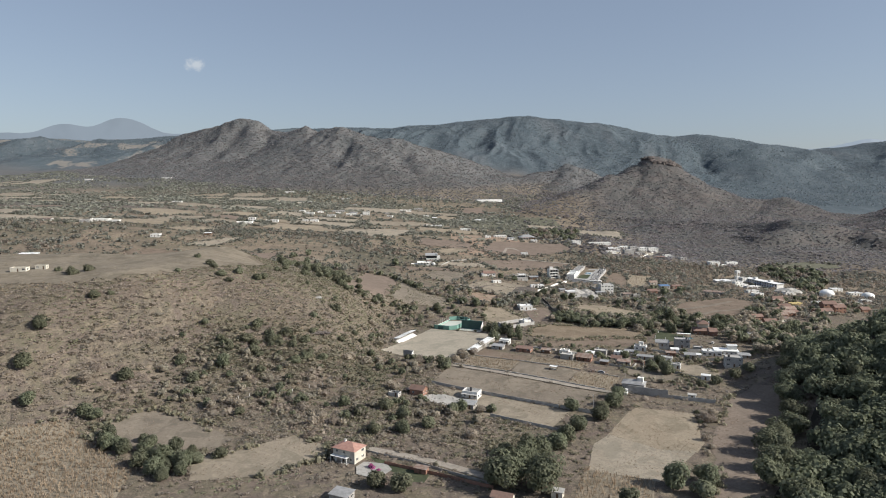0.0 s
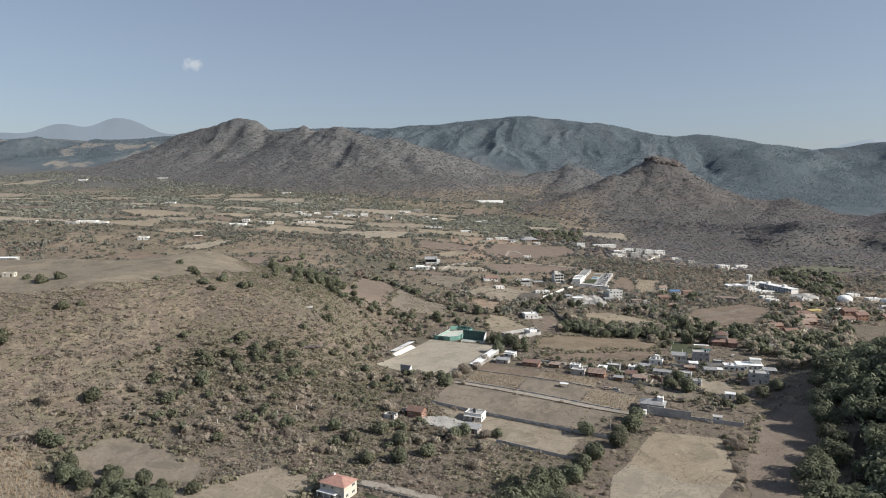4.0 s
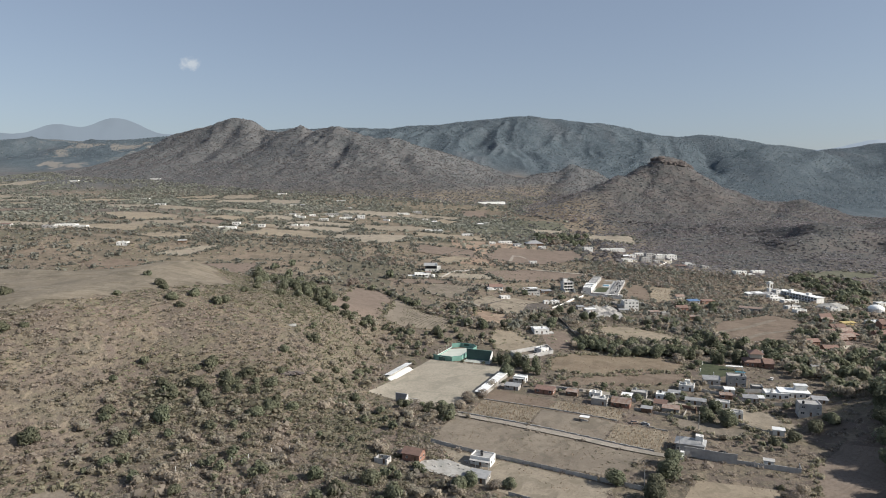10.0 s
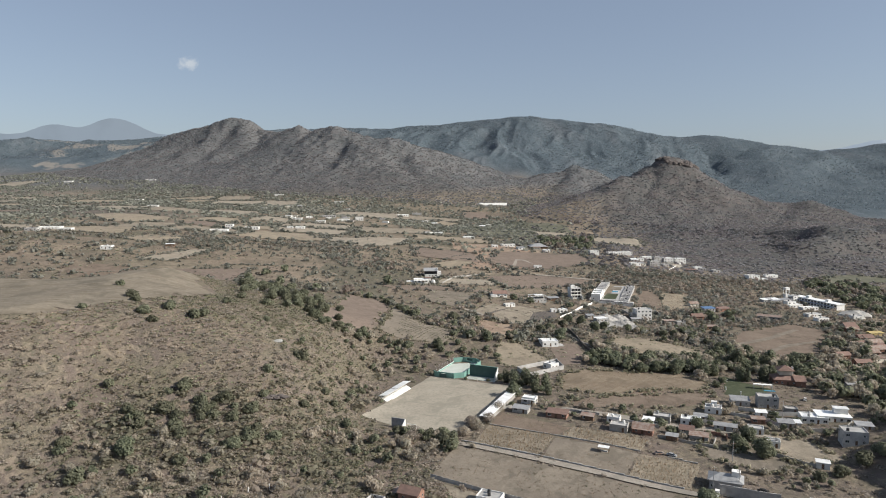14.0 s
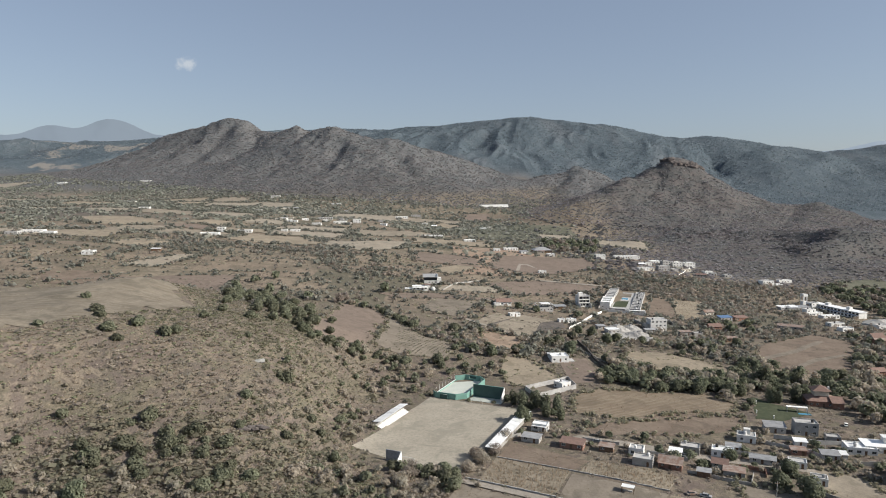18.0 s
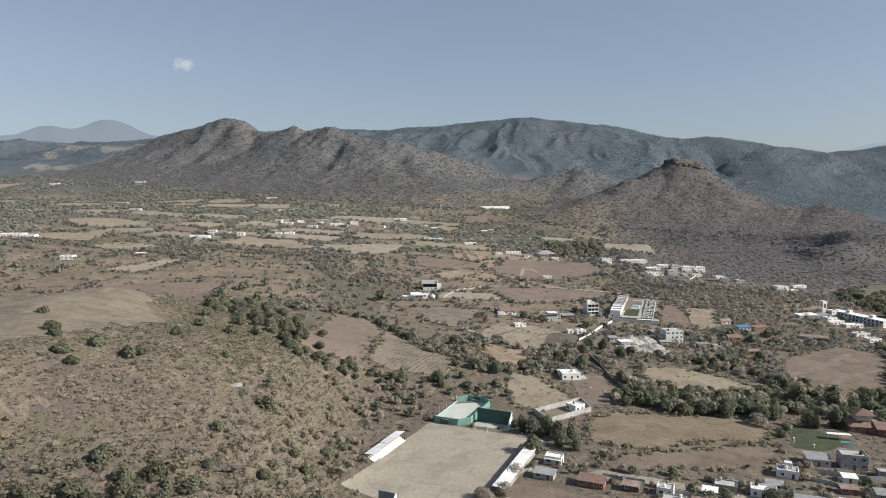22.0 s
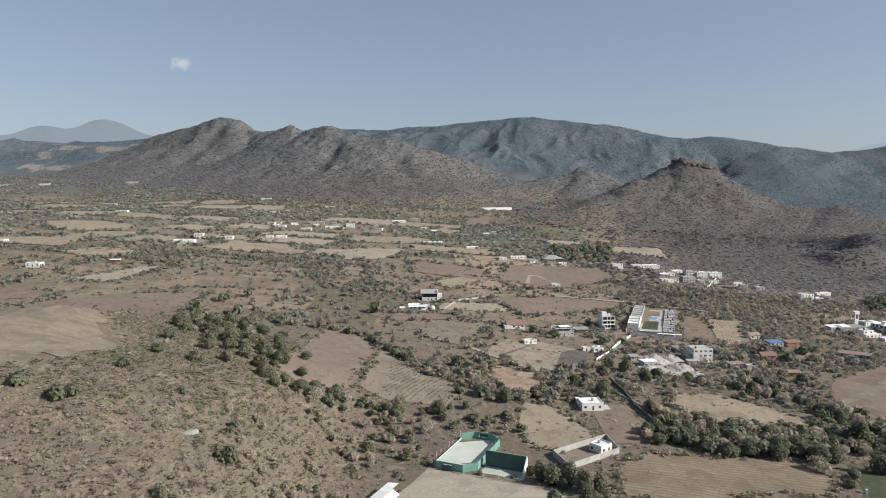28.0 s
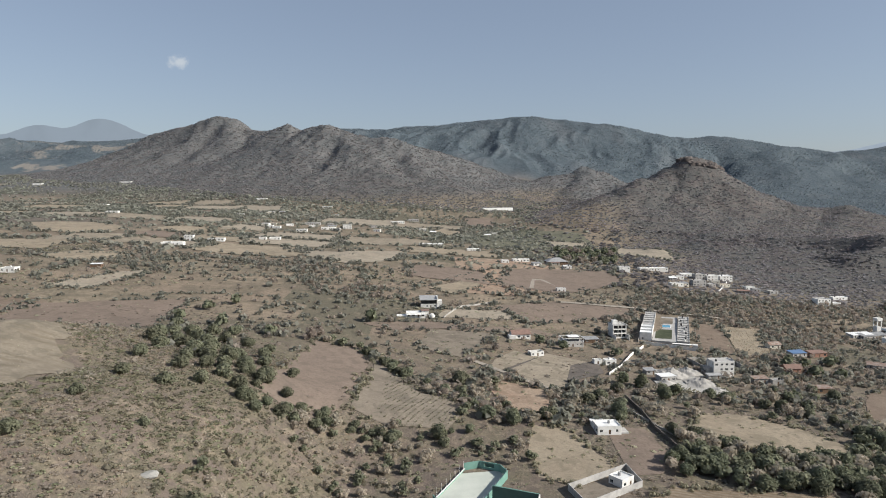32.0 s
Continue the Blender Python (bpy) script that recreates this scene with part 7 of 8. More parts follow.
def belt(points, n, width, low, high, kinds, group):
    total = sum(math.dist(a, b) for a, b in zip(points, points[1:]))
    r = random.Random(int(points[0][0] * 7 + points[0][1]))
    for a, b in zip(points, points[1:]):
        m = max(1, round(n * math.dist(a, b) / total))
        for k in range(m):
            t = (k + r.random() * 0.8) / m
            x, y = a[0] + (b[0] - a[0]) * t + r.gauss(0, width), a[1] + (b[1] - a[1]) * t + r.gauss(0, width)
            if not is_clear(np.array([x]), np.array([y]))[0]:
                tree(x, y, r.uniform(low, high), kinds[r.randrange(len(kinds))], group)


belt([(82, 557), (106, 559), (126, 546), (151, 545), (166, 531)], 34, 3.2, 3.6, 5.4, ("dark", "dark", "oak"), "tree belt along the brook")
belt([(100, 595), (112, 585), (130, 576), (150, 562)], 14, 3, 3.2, 4.6, ("dark", "oak"), "tree belt by the pasture")
belt([(141, 647), (168, 635), (187, 614), (194, 590), (186, 565)], 20, 3, 3.2, 4.6, ("dark", "grey", "oak"), "trees along the road")
belt([(-86, 703), (-53, 692), (-31, 657), (-8, 630), (8, 618)], 26, 2.6, 2.8, 4.4, ("oak", "grey", "oak"), "hedge trees between fields")
belt([(-84, 600), (-83, 556), (-52, 577), (-10, 572), (5, 586)], 24, 3.4, 2.8, 4.4, ("oak", "dark", "bush"), "trees below the pitch hill")
belt([(150, 556), (175, 560), (200, 554), (226, 551)], 16, 4, 3.4, 5, ("dark", "oak", "tall"), "garden trees")
belt([(178, 528), (192, 530), (160, 515), (150, 505)], 9, 2.5, 2.6, 4, ("dark", "tall"), "garden trees")
belt([(216, 545), (236, 575), (250, 605), (275, 640), (300, 665)], 18, 5, 3.2, 5, ("dark", "oak"), "street trees")
for x, y, r, kind in ((-53, 764, 6, "dark"), (7, 647, 5.5, "oak"), (30, 716, 3.4, "grey"), (76, 735, 4, "dark"), (62, 745, 4, "dark"), (110, 728, 4, "dark"), (107, 662, 5, "dark"), (98, 666, 4.6, "dark"),
                      (123, 650, 5, "dark"), (60, 619, 4.4, "grey"), (46, 604, 5, "oak"), (78, 636, 5, "oak"), (82, 612, 5, "dark"), (114, 642, 5, "dark"), (90, 650, 4.6, "oak"), (70, 628, 4.4, "oak"),
                      (17, 600, 4.4, "dark"), (28, 595, 4.6, "dark"), (221, 728, 5, "dark"), (235, 732, 5, "dark"), (230, 707, 5.4, "dark"), (257, 738, 5, "dark"), (243, 703, 5, "dark"), (212, 655, 5, "dark")):
    tree(x, y, r, kind)
# woods on the steep slope
r_ = random.Random(3)
placed = 0
while placed < 420:
    x, y = r_.uniform(118, 330), r_.uniform(228, 465)
    edge = float(np.interp(y, (228, 260, 300, 340, 390, 430, 470), (122, 136, 164, 190, 199, 214, 258))) + 6 * noise.noise((y * 0.04, 3.1, 0))
    if x < edge or x > 0.66 * y + 25:
        continue
    tree(x, y, r_.uniform(4.6, 7.8), ("forest", "big", "forest", "dark")[placed % 4], "woods on the slope") if placed < 60 and x < edge + 45 else BEYOND.append((x, y, r_.uniform(4.2, 7.2), "forest"))
    placed += 1
belt([(80, 324), (64, 292)], 7, 1.5, 1.6, 2.6, ("bush", "grey"), "hedge beside the dry field")
belt([(132, 352), (124, 312), (116, 296)], 8, 1.5, 1.8, 3.2, ("grey", "grey", "bush"), "hedge beside the dry field")



def thicket(poly, n, low, high, kinds):
    """Trees strewn over a plan outline, to be joined into woods."""
    r = random.Random(int(poly[0][0] * 3 + poly[0][1]))
    xs, ys = [p[0] for p in poly], [p[1] for p in poly]
    while n > 0:
        x, y = r.uniform(min(xs), max(xs)), r.uniform(min(ys), max(ys))
        if bool(inside(poly, x, y)):
            n -= 1
            if not is_clear(np.array([x]), np.array([y]))[0]:
                kind = kinds[r.randrange(len(kinds))]
                BEYOND.append((x, y, r.uniform(low, high), "grey" if r.random() < 0.25 else kind))


thicket([(230, 576), (270, 564), (326, 569), (240, 432), (210, 425), (204, 440), (216, 469), (220, 503)], 170, 2.6, 5.6, ("dark", "oak", "dark", "grey"))
thicket([(104, 602), (119, 592), (151, 564), (200, 603), (230, 594), (206, 550), (164, 540), (142, 541), (93, 544)], 110, 2.4, 4.8, ("dark", "grey", "oak"))
thicket([(85, 555), (138, 585), (193, 557), (178, 540), (143, 541), (84, 540)], 50, 2.4, 4.4, ("dark", "oak", "grey"))
thicket([(131, 515), (154, 531), (149, 504), (140, 484), (120, 479)], 16, 2.6, 4.4, ("grey", "oak", "dark"))
thicket([(286, 633), (330, 640), (230, 490), (209, 490), (218, 529)], 90, 2.6, 5.2, ("dark", "oak", "grey"))
thicket([(4, 669), (19, 642), (87, 668), (152, 637), (259, 793), (185, 615), (100, 600), (3, 589)], 90, 1.6, 3.8, ("grey", "oak", "dark", "grey"))
thicket([(-4, 637), (19, 669), (69, 682), (84, 639), (61, 598), (40, 596), (21, 566), (10, 560), (-4, 565)], 74, 1.4, 3.2, ("grey", "oak", "grey", "oak"))
thicket([(450, 1003), (514, 1038), (542, 1008), (534, 948), (425, 777), (438, 856)], 170, 3.0, 5.6, ("dark", "dark", "oak"))
thicket([(58, 474), (120, 462), (200, 470), (204, 430), (150, 428), (92, 428), (56, 448)], 70, 1.2, 2.7, ("oak", "grey", "dark"))
thicket([(155, 1261), (255, 1305), (224, 1168), (143, 1121)], 70, 4, 6.5, ("dark",))
thicket([(255, 540), (310, 560), (440, 690), (400, 740), (330, 720), (250, 600)], 120, 2.0, 4.0, ("dark", "oak", "grey"))
thicket([(160, 545), (200, 540), (236, 566), (196, 584), (150, 562)], 44, 2.2, 4.2, ("dark", "dark", "tall", "oak"))
thicket([(184, 531), (190, 545), (225, 548), (222, 530)], 22, 2.4, 4.2, ("dark", "tall", "oak"))
thicket([(82, 492), (123, 494), (146, 486), (160, 470), (137, 470), (116, 472), (60, 468), (52, 482)], 60, 1.0, 2.2, ("grey", "oak", "bush"))
thicket([(140, 438), (155, 391), (147, 372), (126, 392), (112, 398)], 46, 0.9, 2.2, ("grey", "oak", "bush"))
thicket([(100, 462), (170, 440), (176, 420), (150, 425), (90, 440)], 60, 0.9, 2.2, ("oak", "grey", "dark"))
thicket([(-62, 545), (-8, 552), (-4, 600), (-6, 640), (-40, 585), (-70, 566)], 70, 1.4, 3.2, ("grey", "oak", "grey", "oak"))
thicket([(-40, 520), (-12, 525), (-14, 552), (-62, 545)], 30, 1.2, 2.6, ("grey", "oak"))
thicket([(14, 560), (42, 556), (44, 575), (20, 585)], 20, 1.4, 3.0, ("grey", "oak"))
thicket([(-50, 430), (-20, 450), (-38, 500), (-60, 520), (-85, 500)], 60, 1.2, 2.6, ("grey", "oak", "grey"))
thicket([(60, 462), (100, 446), (96, 428), (56, 446)], 26, 0.8, 1.8, ("oak", "grey"))
thicket([(24, 480), (60, 470), (58, 452), (30, 464)], 16, 1.0, 2.2, ("grey", "oak"))
thicket([(-60, 420), (-20, 430), (12, 432), (10, 405), (-40, 395), (-70, 400)], 70, 1.2, 3.0, ("grey", "oak", "grey"))
thicket([(-160, 400), (-60, 395), (30, 350), (10, 320), (-80, 330), (-150, 345)], 120, 1.6, 3.2, ("grey", "oak", "grey", "dark"))

# ---------------------------------------------------------------- scrub, weeds and far trees
SMALL = [crown_shape(25, 0.21, 6, 0.85, -0.1) for _ in range(9)]
BARE = [crown_shape(25, 0.2, 7, 0.8, -0.15, 0.62) for _ in range(9)]
TWIGS = [twig_shape(22, 0.06) for _ in range(9)]
BRUSH = [twig_shape(12, 0.085) for _ in range(8)]
TINY = [crown_shape(13, 0.34, 4, 0.9, -0.1) for _ in range(8)]
SPECK = [crown_shape(4, 0.6, 2, 0.9, -0.1) for _ in range(6)]
BLADE = [tuft_shape(7) for _ in range(6)]
STALK = [tuft_shape(4, 0.25) for _ in range(6)]

x, y = grid_points(-430, 330, 225, 660, 2.7)
hill = np.clip((height(x, y) - np.interp(y, VALLEY_Y, VALLEY_Z)) / 30, 0, 1) * (x < 0)
patch = fbm(x, y, 34, 3, 61) + 0.5
low = np.exp(-((x + 85) / 160) ** 4) * smooth(255, 300, y) * (1 - smooth(395, 440, y)) * (x < 60)
clump = smooth(0.40, 0.64, fbm(x, y, 20, 3, 65) + 0.5)
chance = 0.14 + hill * (0.08 + 0.72 * clump) + 1.0 * low * (0.6 + patch * 0.8)
thick = bump(x, y, -104, 402, 40, 26, 0, 3) + bump(x, y, -70, 440, 26, 22)
chance = chance + 0.5 * bump(x, y, -52, 505, 45, 85) + 0.65 * bump(x, y, -115, 600, 48, 75) + 0.8 * thick + 0.3 * bump(x, y, -100, 535, 60, 36)
top = smooth(452, 480, y) * smooth(120, 165, -x) * (1 - smooth(560, 640, y))
chance = chance * (1 - 0.5 * top)
chance = np.where((x > 60) & (y > 300), 0.35 + 0.5 * patch, chance)
keep = (rs.uniform(size=len(x)) < chance) & ~is_clear(x, y)
x, y, hill, low, thick = x[keep], y[keep], hill[keep], low[keep], thick[keep]
size = np.exp(rs.normal(0.16, 0.4, len(x))) * (1 + 0.45 * low + 0.5 * thick)
green = fbm(x, y, 50, 3, 77) + rs.uniform(-0.35, 0.35, len(x)) + 0.5 * bump(x, y, -115, 600, 60, 90) - 0.1 * low + 0.6 * thick + 0.35 * bump(x, y, -100, 535, 70, 40) > 0.12
for m, mat, text in ((~green, "grey_leaf", "grey-brown leafless dry-season scrub"), (green, "scrub_leaf", "olive green thorny scrub")):
    for shapes, k in ((TWIGS, m & (size < 1.05)), (BARE if mat == "grey_leaf" else SMALL, m & (size >= 1.05))):
        spread_shapes("scrub", shapes, x[k], y[k], size[k], size[k] * rs.uniform(0.55, 0.85, k.sum()), mat, text, "scrub", 0.2)

# dense leafless thicket at the foot of the hill
CLUMP = [crown_shape(26, 0.2, 7, 0.8, -0.15, 0.62) for _ in range(9)]
x, y = grid_points(-215, 45, 285, 445, 2.7)
foot = np.exp(-((x + 60) / 125) ** 4) * smooth(285, 310, y) * (1 - smooth(385, 440, y)) + bump(x, y, -48, 440, 30, 60)
keep = (rs.uniform(size=len(x)) < foot * smooth(-0.22, 0.02, fbm(x, y, 30, 3, 191))) & ~is_clear(x, y)
x, y = x[keep], y[keep]
size = np.exp(rs.normal(0.5, 0.28, len(x)))
green = fbm(x, y, 36, 3, 193) + rs.uniform(-0.3, 0.3, len(x)) > 0.16
for m, mat, text in ((~green, "grey_leaf", "dense grey-brown leafless thicket"), (green, "scrub_leaf", "olive bushes in the thicket")):
    spread_shapes("thicket", CLUMP, x[m], y[m], size[m], size[m] * rs.uniform(0.55, 0.9, m.sum()), mat, text, "scrub", 0.25)

# low cover between the bushes
FLAT = [crown_shape(11, 0.3, 4, 0.5, -0.05, 0.7) for _ in range(8)]
x, y = grid_points(-430, 110, 225, 660, 2.5)
hill = np.clip((height(x, y) - np.interp(y, VALLEY_Y, VALLEY_Z)) / 20, 0, 1) * (x < 0)
low = np.exp(-((x + 60) / 130) ** 4) * smooth(255, 300, y) * (1 - smooth(395, 440, y))
top = smooth(452, 480, y) * smooth(120, 165, -x) * (1 - smooth(560, 640, y))
keep = (rs.uniform(size=len(x)) < (0.12 + 0.85 * np.maximum(hill, low) * smooth(0.25, 0.55, fbm(x, y, 15, 3, 67) + 0.5)) * (1 - 0.3 * top)) & ~is_clear(x, y)
x, y = x[keep], y[keep]
size = rs.uniform(0.6, 1.7, len(x))
green = fbm(x, y, 42, 3, 79) + rs.uniform(-0.2, 0.2, len(x)) + 0.3 * bump(x, y, -100, 535, 75, 45) > 0.1
for m, mat, text in ((~green, "grey_leaf", "low grey-brown dry cover on the hillside"), (green, "olive_leaf", "low olive green cover on the hillside")):
    spread_shapes("undergrowth", BRUSH if mat == "grey_leaf" else FLAT, x[m], y[m], size[m], size[m] * (0.6 if mat == "grey_leaf" else 0.4), mat, text, "scrub", 0.1)

# spreading low bushes in drifts over the hill
x, y = grid_points(-330, 0, 370, 620, 3.6)
keep = (rs.uniform(size=len(x)) < 0.9 * smooth(-0.08, 0.1, fbm(x, y, 24, 3, 211))) & (height(x, y) - np.interp(y, VALLEY_Y, VALLEY_Z) > 3) & ~is_clear(x, y)
x, y = x[keep], y[keep]
size = np.exp(rs.normal(0.55, 0.3, len(x)))
green = fbm(x, y, 38, 3, 213) + rs.uniform(-0.15, 0.15, len(x)) > -0.06
for m, mat, text in ((~green, "grey_leaf", "low spreading grey-brown bushes on the hill"), (green, "olive_leaf", "low spreading olive bushes on the hill")):
    spread_shapes("low_bushes", CLUMP, x[m], y[m], size[m], size[m] * 0.42, mat, text, "scrub", 0.2)

# grazed tufts on the hill-top pasture
x, y = grid_points(-345, -138, 416, 693, 2.4)
keep = inside([(-335, 685), (-259, 662), (-180, 588), (-145, 538), (-143, 506), (-160, 480), (-222, 424), (-290, 420), (-375, 470)], x, y) & (rs.uniform(size=len(x)) < smooth(-0.15, 0.2, fbm(x, y, 18, 3, 221)))
x, y = x[keep], y[keep]
size = rs.uniform(0.3, 0.75, len(x))
green = rs.uniform(size=len(x)) < 0.35
for m, mat, text in ((~green, "straw", "short dry tufts on the hill pasture"), (green, "scrub_leaf", "small olive weeds on the hill pasture")):
    spread_shapes("pasture_tufts", [BLADE, FLAT][int(mat == "scrub_leaf")], x[m], y[m], size[m] * 1.5, size[m] * 0.6, mat, text, "grass")

# weeds on the plots and hedges round them
wx, wy, hx, hy = [], [], [], []
for poly, edge in PLOTS:
    xs, ys = [p[0] for p in poly], [p[1] for p in poly]
    if max(ys) < 900:
        a, b = grid_points(min(xs), max(xs), min(ys), max(ys), 2.2)
        m = inside(poly, a, b) & (rs.uniform(size=len(a)) < 0.42 * np.clip(fbm(a, b, 14, 3, 141) * 4 + 0.1, 0.0, 1))
        wx.append(a[m]), wy.append(b[m])
    if edge >= 1:
        for (x0, y0), (x1, y1) in zip(poly, poly[1:] + poly[:1]):
            n = int(math.hypot(x1 - x0, y1 - y0) / (1.7 if max(ys) < 700 else 3.0 if max(ys) < 1000 else 4.6))
            t = rs.uniform(size=max(n, 1))
            j = 1.3 if max(ys) < 700 else 2.0 if max(ys) < 1000 else 4.0
            hx.append(x0 + (x1 - x0) * t + rs.normal(0, j, len(t))), hy.append(y0 + (y1 - y0) * t + rs.normal(0, j, len(t)))
x, y = np.concatenate(wx), np.concatenate(wy)
size = rs.uniform(0.2, 0.6, len(x))
a, b = grid_points(0, 92, 358, 418, 3.2)
m = inside([(4, 415), (87, 379), (69, 360), (-6, 387)], a, b) & (rs.uniform(size=len(a)) < 0.12 + 0.55 * smooth(45, 80, a))
x, y, size = np.concatenate([x, a[m]]), np.concatenate([y, b[m]]), np.concatenate([size, rs.uniform(0.5, 1.0, m.sum())])
sx, sy = [], []
for poly, edge in PLOTS:
    if max(p[1] for p in poly) < 560:
        a, b = grid_points(min(p[0] for p in poly), max(p[0] for p in poly), min(p[1] for p in poly), max(p[1] for p in poly), 1.5)
        m = inside(poly, a, b) & (rs.uniform(size=len(a)) < smooth(-0.2, 0.25, fbm(a, b, 11, 3, 147)) * 0.8)
        sx.append(a[m]), sy.append(b[m])
sx, sy = np.concatenate(sx), np.concatenate(sy)
tuft = rs.uniform(0.25, 0.6, len(sx))
spread_shapes("stubble", [tuft_shape(4) for _ in range(6)], sx, sy, tuft * 1.5, tuft, "straw", "tufts of straw and dry grass on the plots", "grass")
spread_shapes("weeds", FLAT, x, y, size, size * 0.8, "scrub_leaf", "low weeds dotted over the dry plots", "weeds", 0.15)
x, y = np.concatenate(hx), np.concatenate(hy)
m = (fbm(x, y, 30, 2, 151) > -0.14) & ~((np.abs(x - 20) < 90) & (y > 325) & (y < 470))
x, y = x[m], y[m]
size = np.where(y < 700, rs.uniform(0.8, 2.0, len(x)) * np.where((y < 345) & (x < 0), 1.4, 1.0), np.where(y < 1000, rs.uniform(1.2, 2.8, len(x)), rs.uniform(2.2, 4.5, len(x))))
for m, mat, text in ((y < 700, "scrub_leaf", "ragged green and grey hedges round the plots"), (y >= 700, "far_haze_leaf", "dark hedgerows round the far fields")):
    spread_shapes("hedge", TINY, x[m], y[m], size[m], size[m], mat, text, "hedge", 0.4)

x, y = grid_points(-290, -10, 380, 650, 1.7)
keep = (rs.uniform(size=len(x)) < 0.62 * (height(x, y) - np.interp(y, VALLEY_Y, VALLEY_Z) > 2)) & ~is_clear(x, y)
x, y = x[keep], y[keep]
size = rs.uniform(0.45, 1.05, len(x))
green = fbm(x, y, 26, 3, 171) + rs.uniform(-0.2, 0.2, len(x)) + 0.3 * bump(x, y, -105, 530, 80, 50) > 0.02
for m, mat, text in ((~green, "straw", "tufts of dry straw-coloured grass"), (green, "scrub_leaf", "tufts of olive green grass")):
    spread_shapes("grass_tufts", BLADE, x[m], y[m], size[m] * 1.4, size[m] * 0.7, mat, text, "grass")

stalk_x, stalk_y, stalk_s = [], [], []
for poly, step in (([(-207, 312), (-184, 323), (-169, 313), (-132, 281), (-129, 258), (-168, 250), (-192, 262)], 1.15), ([(53, 264), (61, 286), (88, 274), (81, 256), (51, 256)], 1.3),
                   ([(19.5, 440.5), (48.5, 427.5), (39, 406), (11, 418)], 1.0), ([(59, 438), (91, 425), (83, 412.5), (51, 426.5)], 1.0), ([(82.6, 409.5), (106, 403), (95, 382), (72, 391)], 1.0),
                   ([(228.5, 852), (260, 853), (240, 799), (232, 766), (203, 756), (213, 791)], 1.9)):
    xs, ys = [p[0] for p in poly], [p[1] for p in poly]
    x, y = grid_points(min(xs), max(xs), min(ys), max(ys), step)
    m = inside(poly, x, y) & (rs.uniform(size=len(x)) < 0.75)
    stalk_x.append(x[m]), stalk_y.append(y[m]), stalk_s.append(np.full(m.sum(), 1.5 if ys[0] < 330 else 0.95))
x, y, size = np.concatenate(stalk_x), np.concatenate(stalk_y), np.concatenate(stalk_s) * rs.uniform(0.6, 1.2, sum(len(v) for v in stalk_x))
spread_shapes("maize_stalks", STALK, x, y, size * 0.9, size, "straw", "dry broken maize stalks", "maize")

poly = [(-44, 682), (-31, 655), (-15, 625), (1, 621), (7, 610), (-2, 586), (-29, 583), (-46, 590), (-43, 642)]
gx, gy = np.meshgrid(np.arange(-60, 20, 2.6), np.arange(580, 660, 1.8))
x, y = gx.ravel() * _c - (gy.ravel() - 620) * _s, 620 + gx.ravel() * _s + (gy.ravel() - 620) * _c
m = inside(poly, x, y) & (rs.uniform(size=len(x)) < 0.8) & (x > -34)
size = rs.uniform(0.5, 0.9, m.sum())
spread_shapes("agave_rows", TINY, x[m], y[m], size, size, "scrub_leaf", "rows of small grey-green agave", "agave", 0.3)

# low clumps over the open valley floor
x, y = grid_points(-560, 420, 560, 1010, 4.4)
keep = (rs.uniform(size=len(x)) < smooth(-0.12, 0.3, fbm(x, y, 60, 4, 181))) & (height(x, y) - valley_base(x, y) < 12)
x, y = x[keep], y[keep]
size = np.exp(rs.normal(-0.25, 0.4, len(x)))
dull = fbm(x, y, 80, 3, 187) + rs.uniform(-0.2, 0.2, len(x)) < 0.06
for m, mat, text in ((dull, "grey_leaf", "low grey-brown clumps on the open valley floor"), (~dull, "scrub_leaf", "low olive clumps on the open valley floor")):
    spread_shapes("clumps", SPECK, x[m], y[m], size[m] * 1.2, size[m] * 0.6, mat, text, "scrub", 0.1)

# hedgerows across the open valley
hx, hy = [], []
for line in (
    ((-329, 719), (-300, 734), (-276, 763)),
    ((-302, 788), (-268, 794), (-255, 846)),
    ((-211, 873), (-173, 893), (-113, 901)),
    ((-10, 782), (18, 776), (47, 785)),
    ((-233, 1030), (-151, 1021), (-105, 1080)),
    ((-59, 933), (-17, 926), (28, 1020)),
    ((82, 1107), (150, 1073), (207, 1137)),
    ((-381, 920), (-302, 951), (-295, 1074)),
    ((-231, 786), (-182, 810), (-134, 815)),
    ((-86, 831), (-46, 834), (-5, 830)),
):
    for (x0, y0), (x1, y1) in zip(line, line[1:]):
        t = rs.uniform(size=int(math.hypot(x1 - x0, y1 - y0) / 2.2) + 1)
        hx.append(x0 + (x1 - x0) * t + rs.normal(0, 2.0, len(t))), hy.append(y0 + (y1 - y0) * t + rs.normal(0, 2.0, len(t)))
x, y = np.concatenate(hx), np.concatenate(hy)
size = np.exp(rs.normal(0.45, 0.35, len(x)))
spread_shapes("hedgerow", SMALL, x, y, size, size * 0.9, "far_haze_leaf", "ragged dark hedgerows across the open valley", "hedge", 0.4)

# trees of the valley floor
x, y = grid_points(-740, 740, 600, 1000, 4.2)
belt_ = np.abs(fbm(x, y, 95, 3, 83)) < 0.06
wood = fbm(x, y, 120, 3, 91) + 0.24 * smooth(60, 260, x) - 0.05
chance = np.where(belt_, 0.85, 0.14) + np.clip(wood, 0, 0.4) * 2.0
open_ = bump(x, y, -230, 740, 120, 120, 0, 4)
keep = (rs.uniform(size=len(x)) < chance * (1 - 0.85 * open_)) & ~is_clear(x, y)
x, y = x[keep], y[keep]
size = rs.uniform(1.2, 3.0, len(x)) * rs.choice((1.0, 1.0, 1.0, 1.6), len(x))
dull = rs.uniform(size=len(x)) < 0.3 + 0.25 * smooth(100, 300, x)
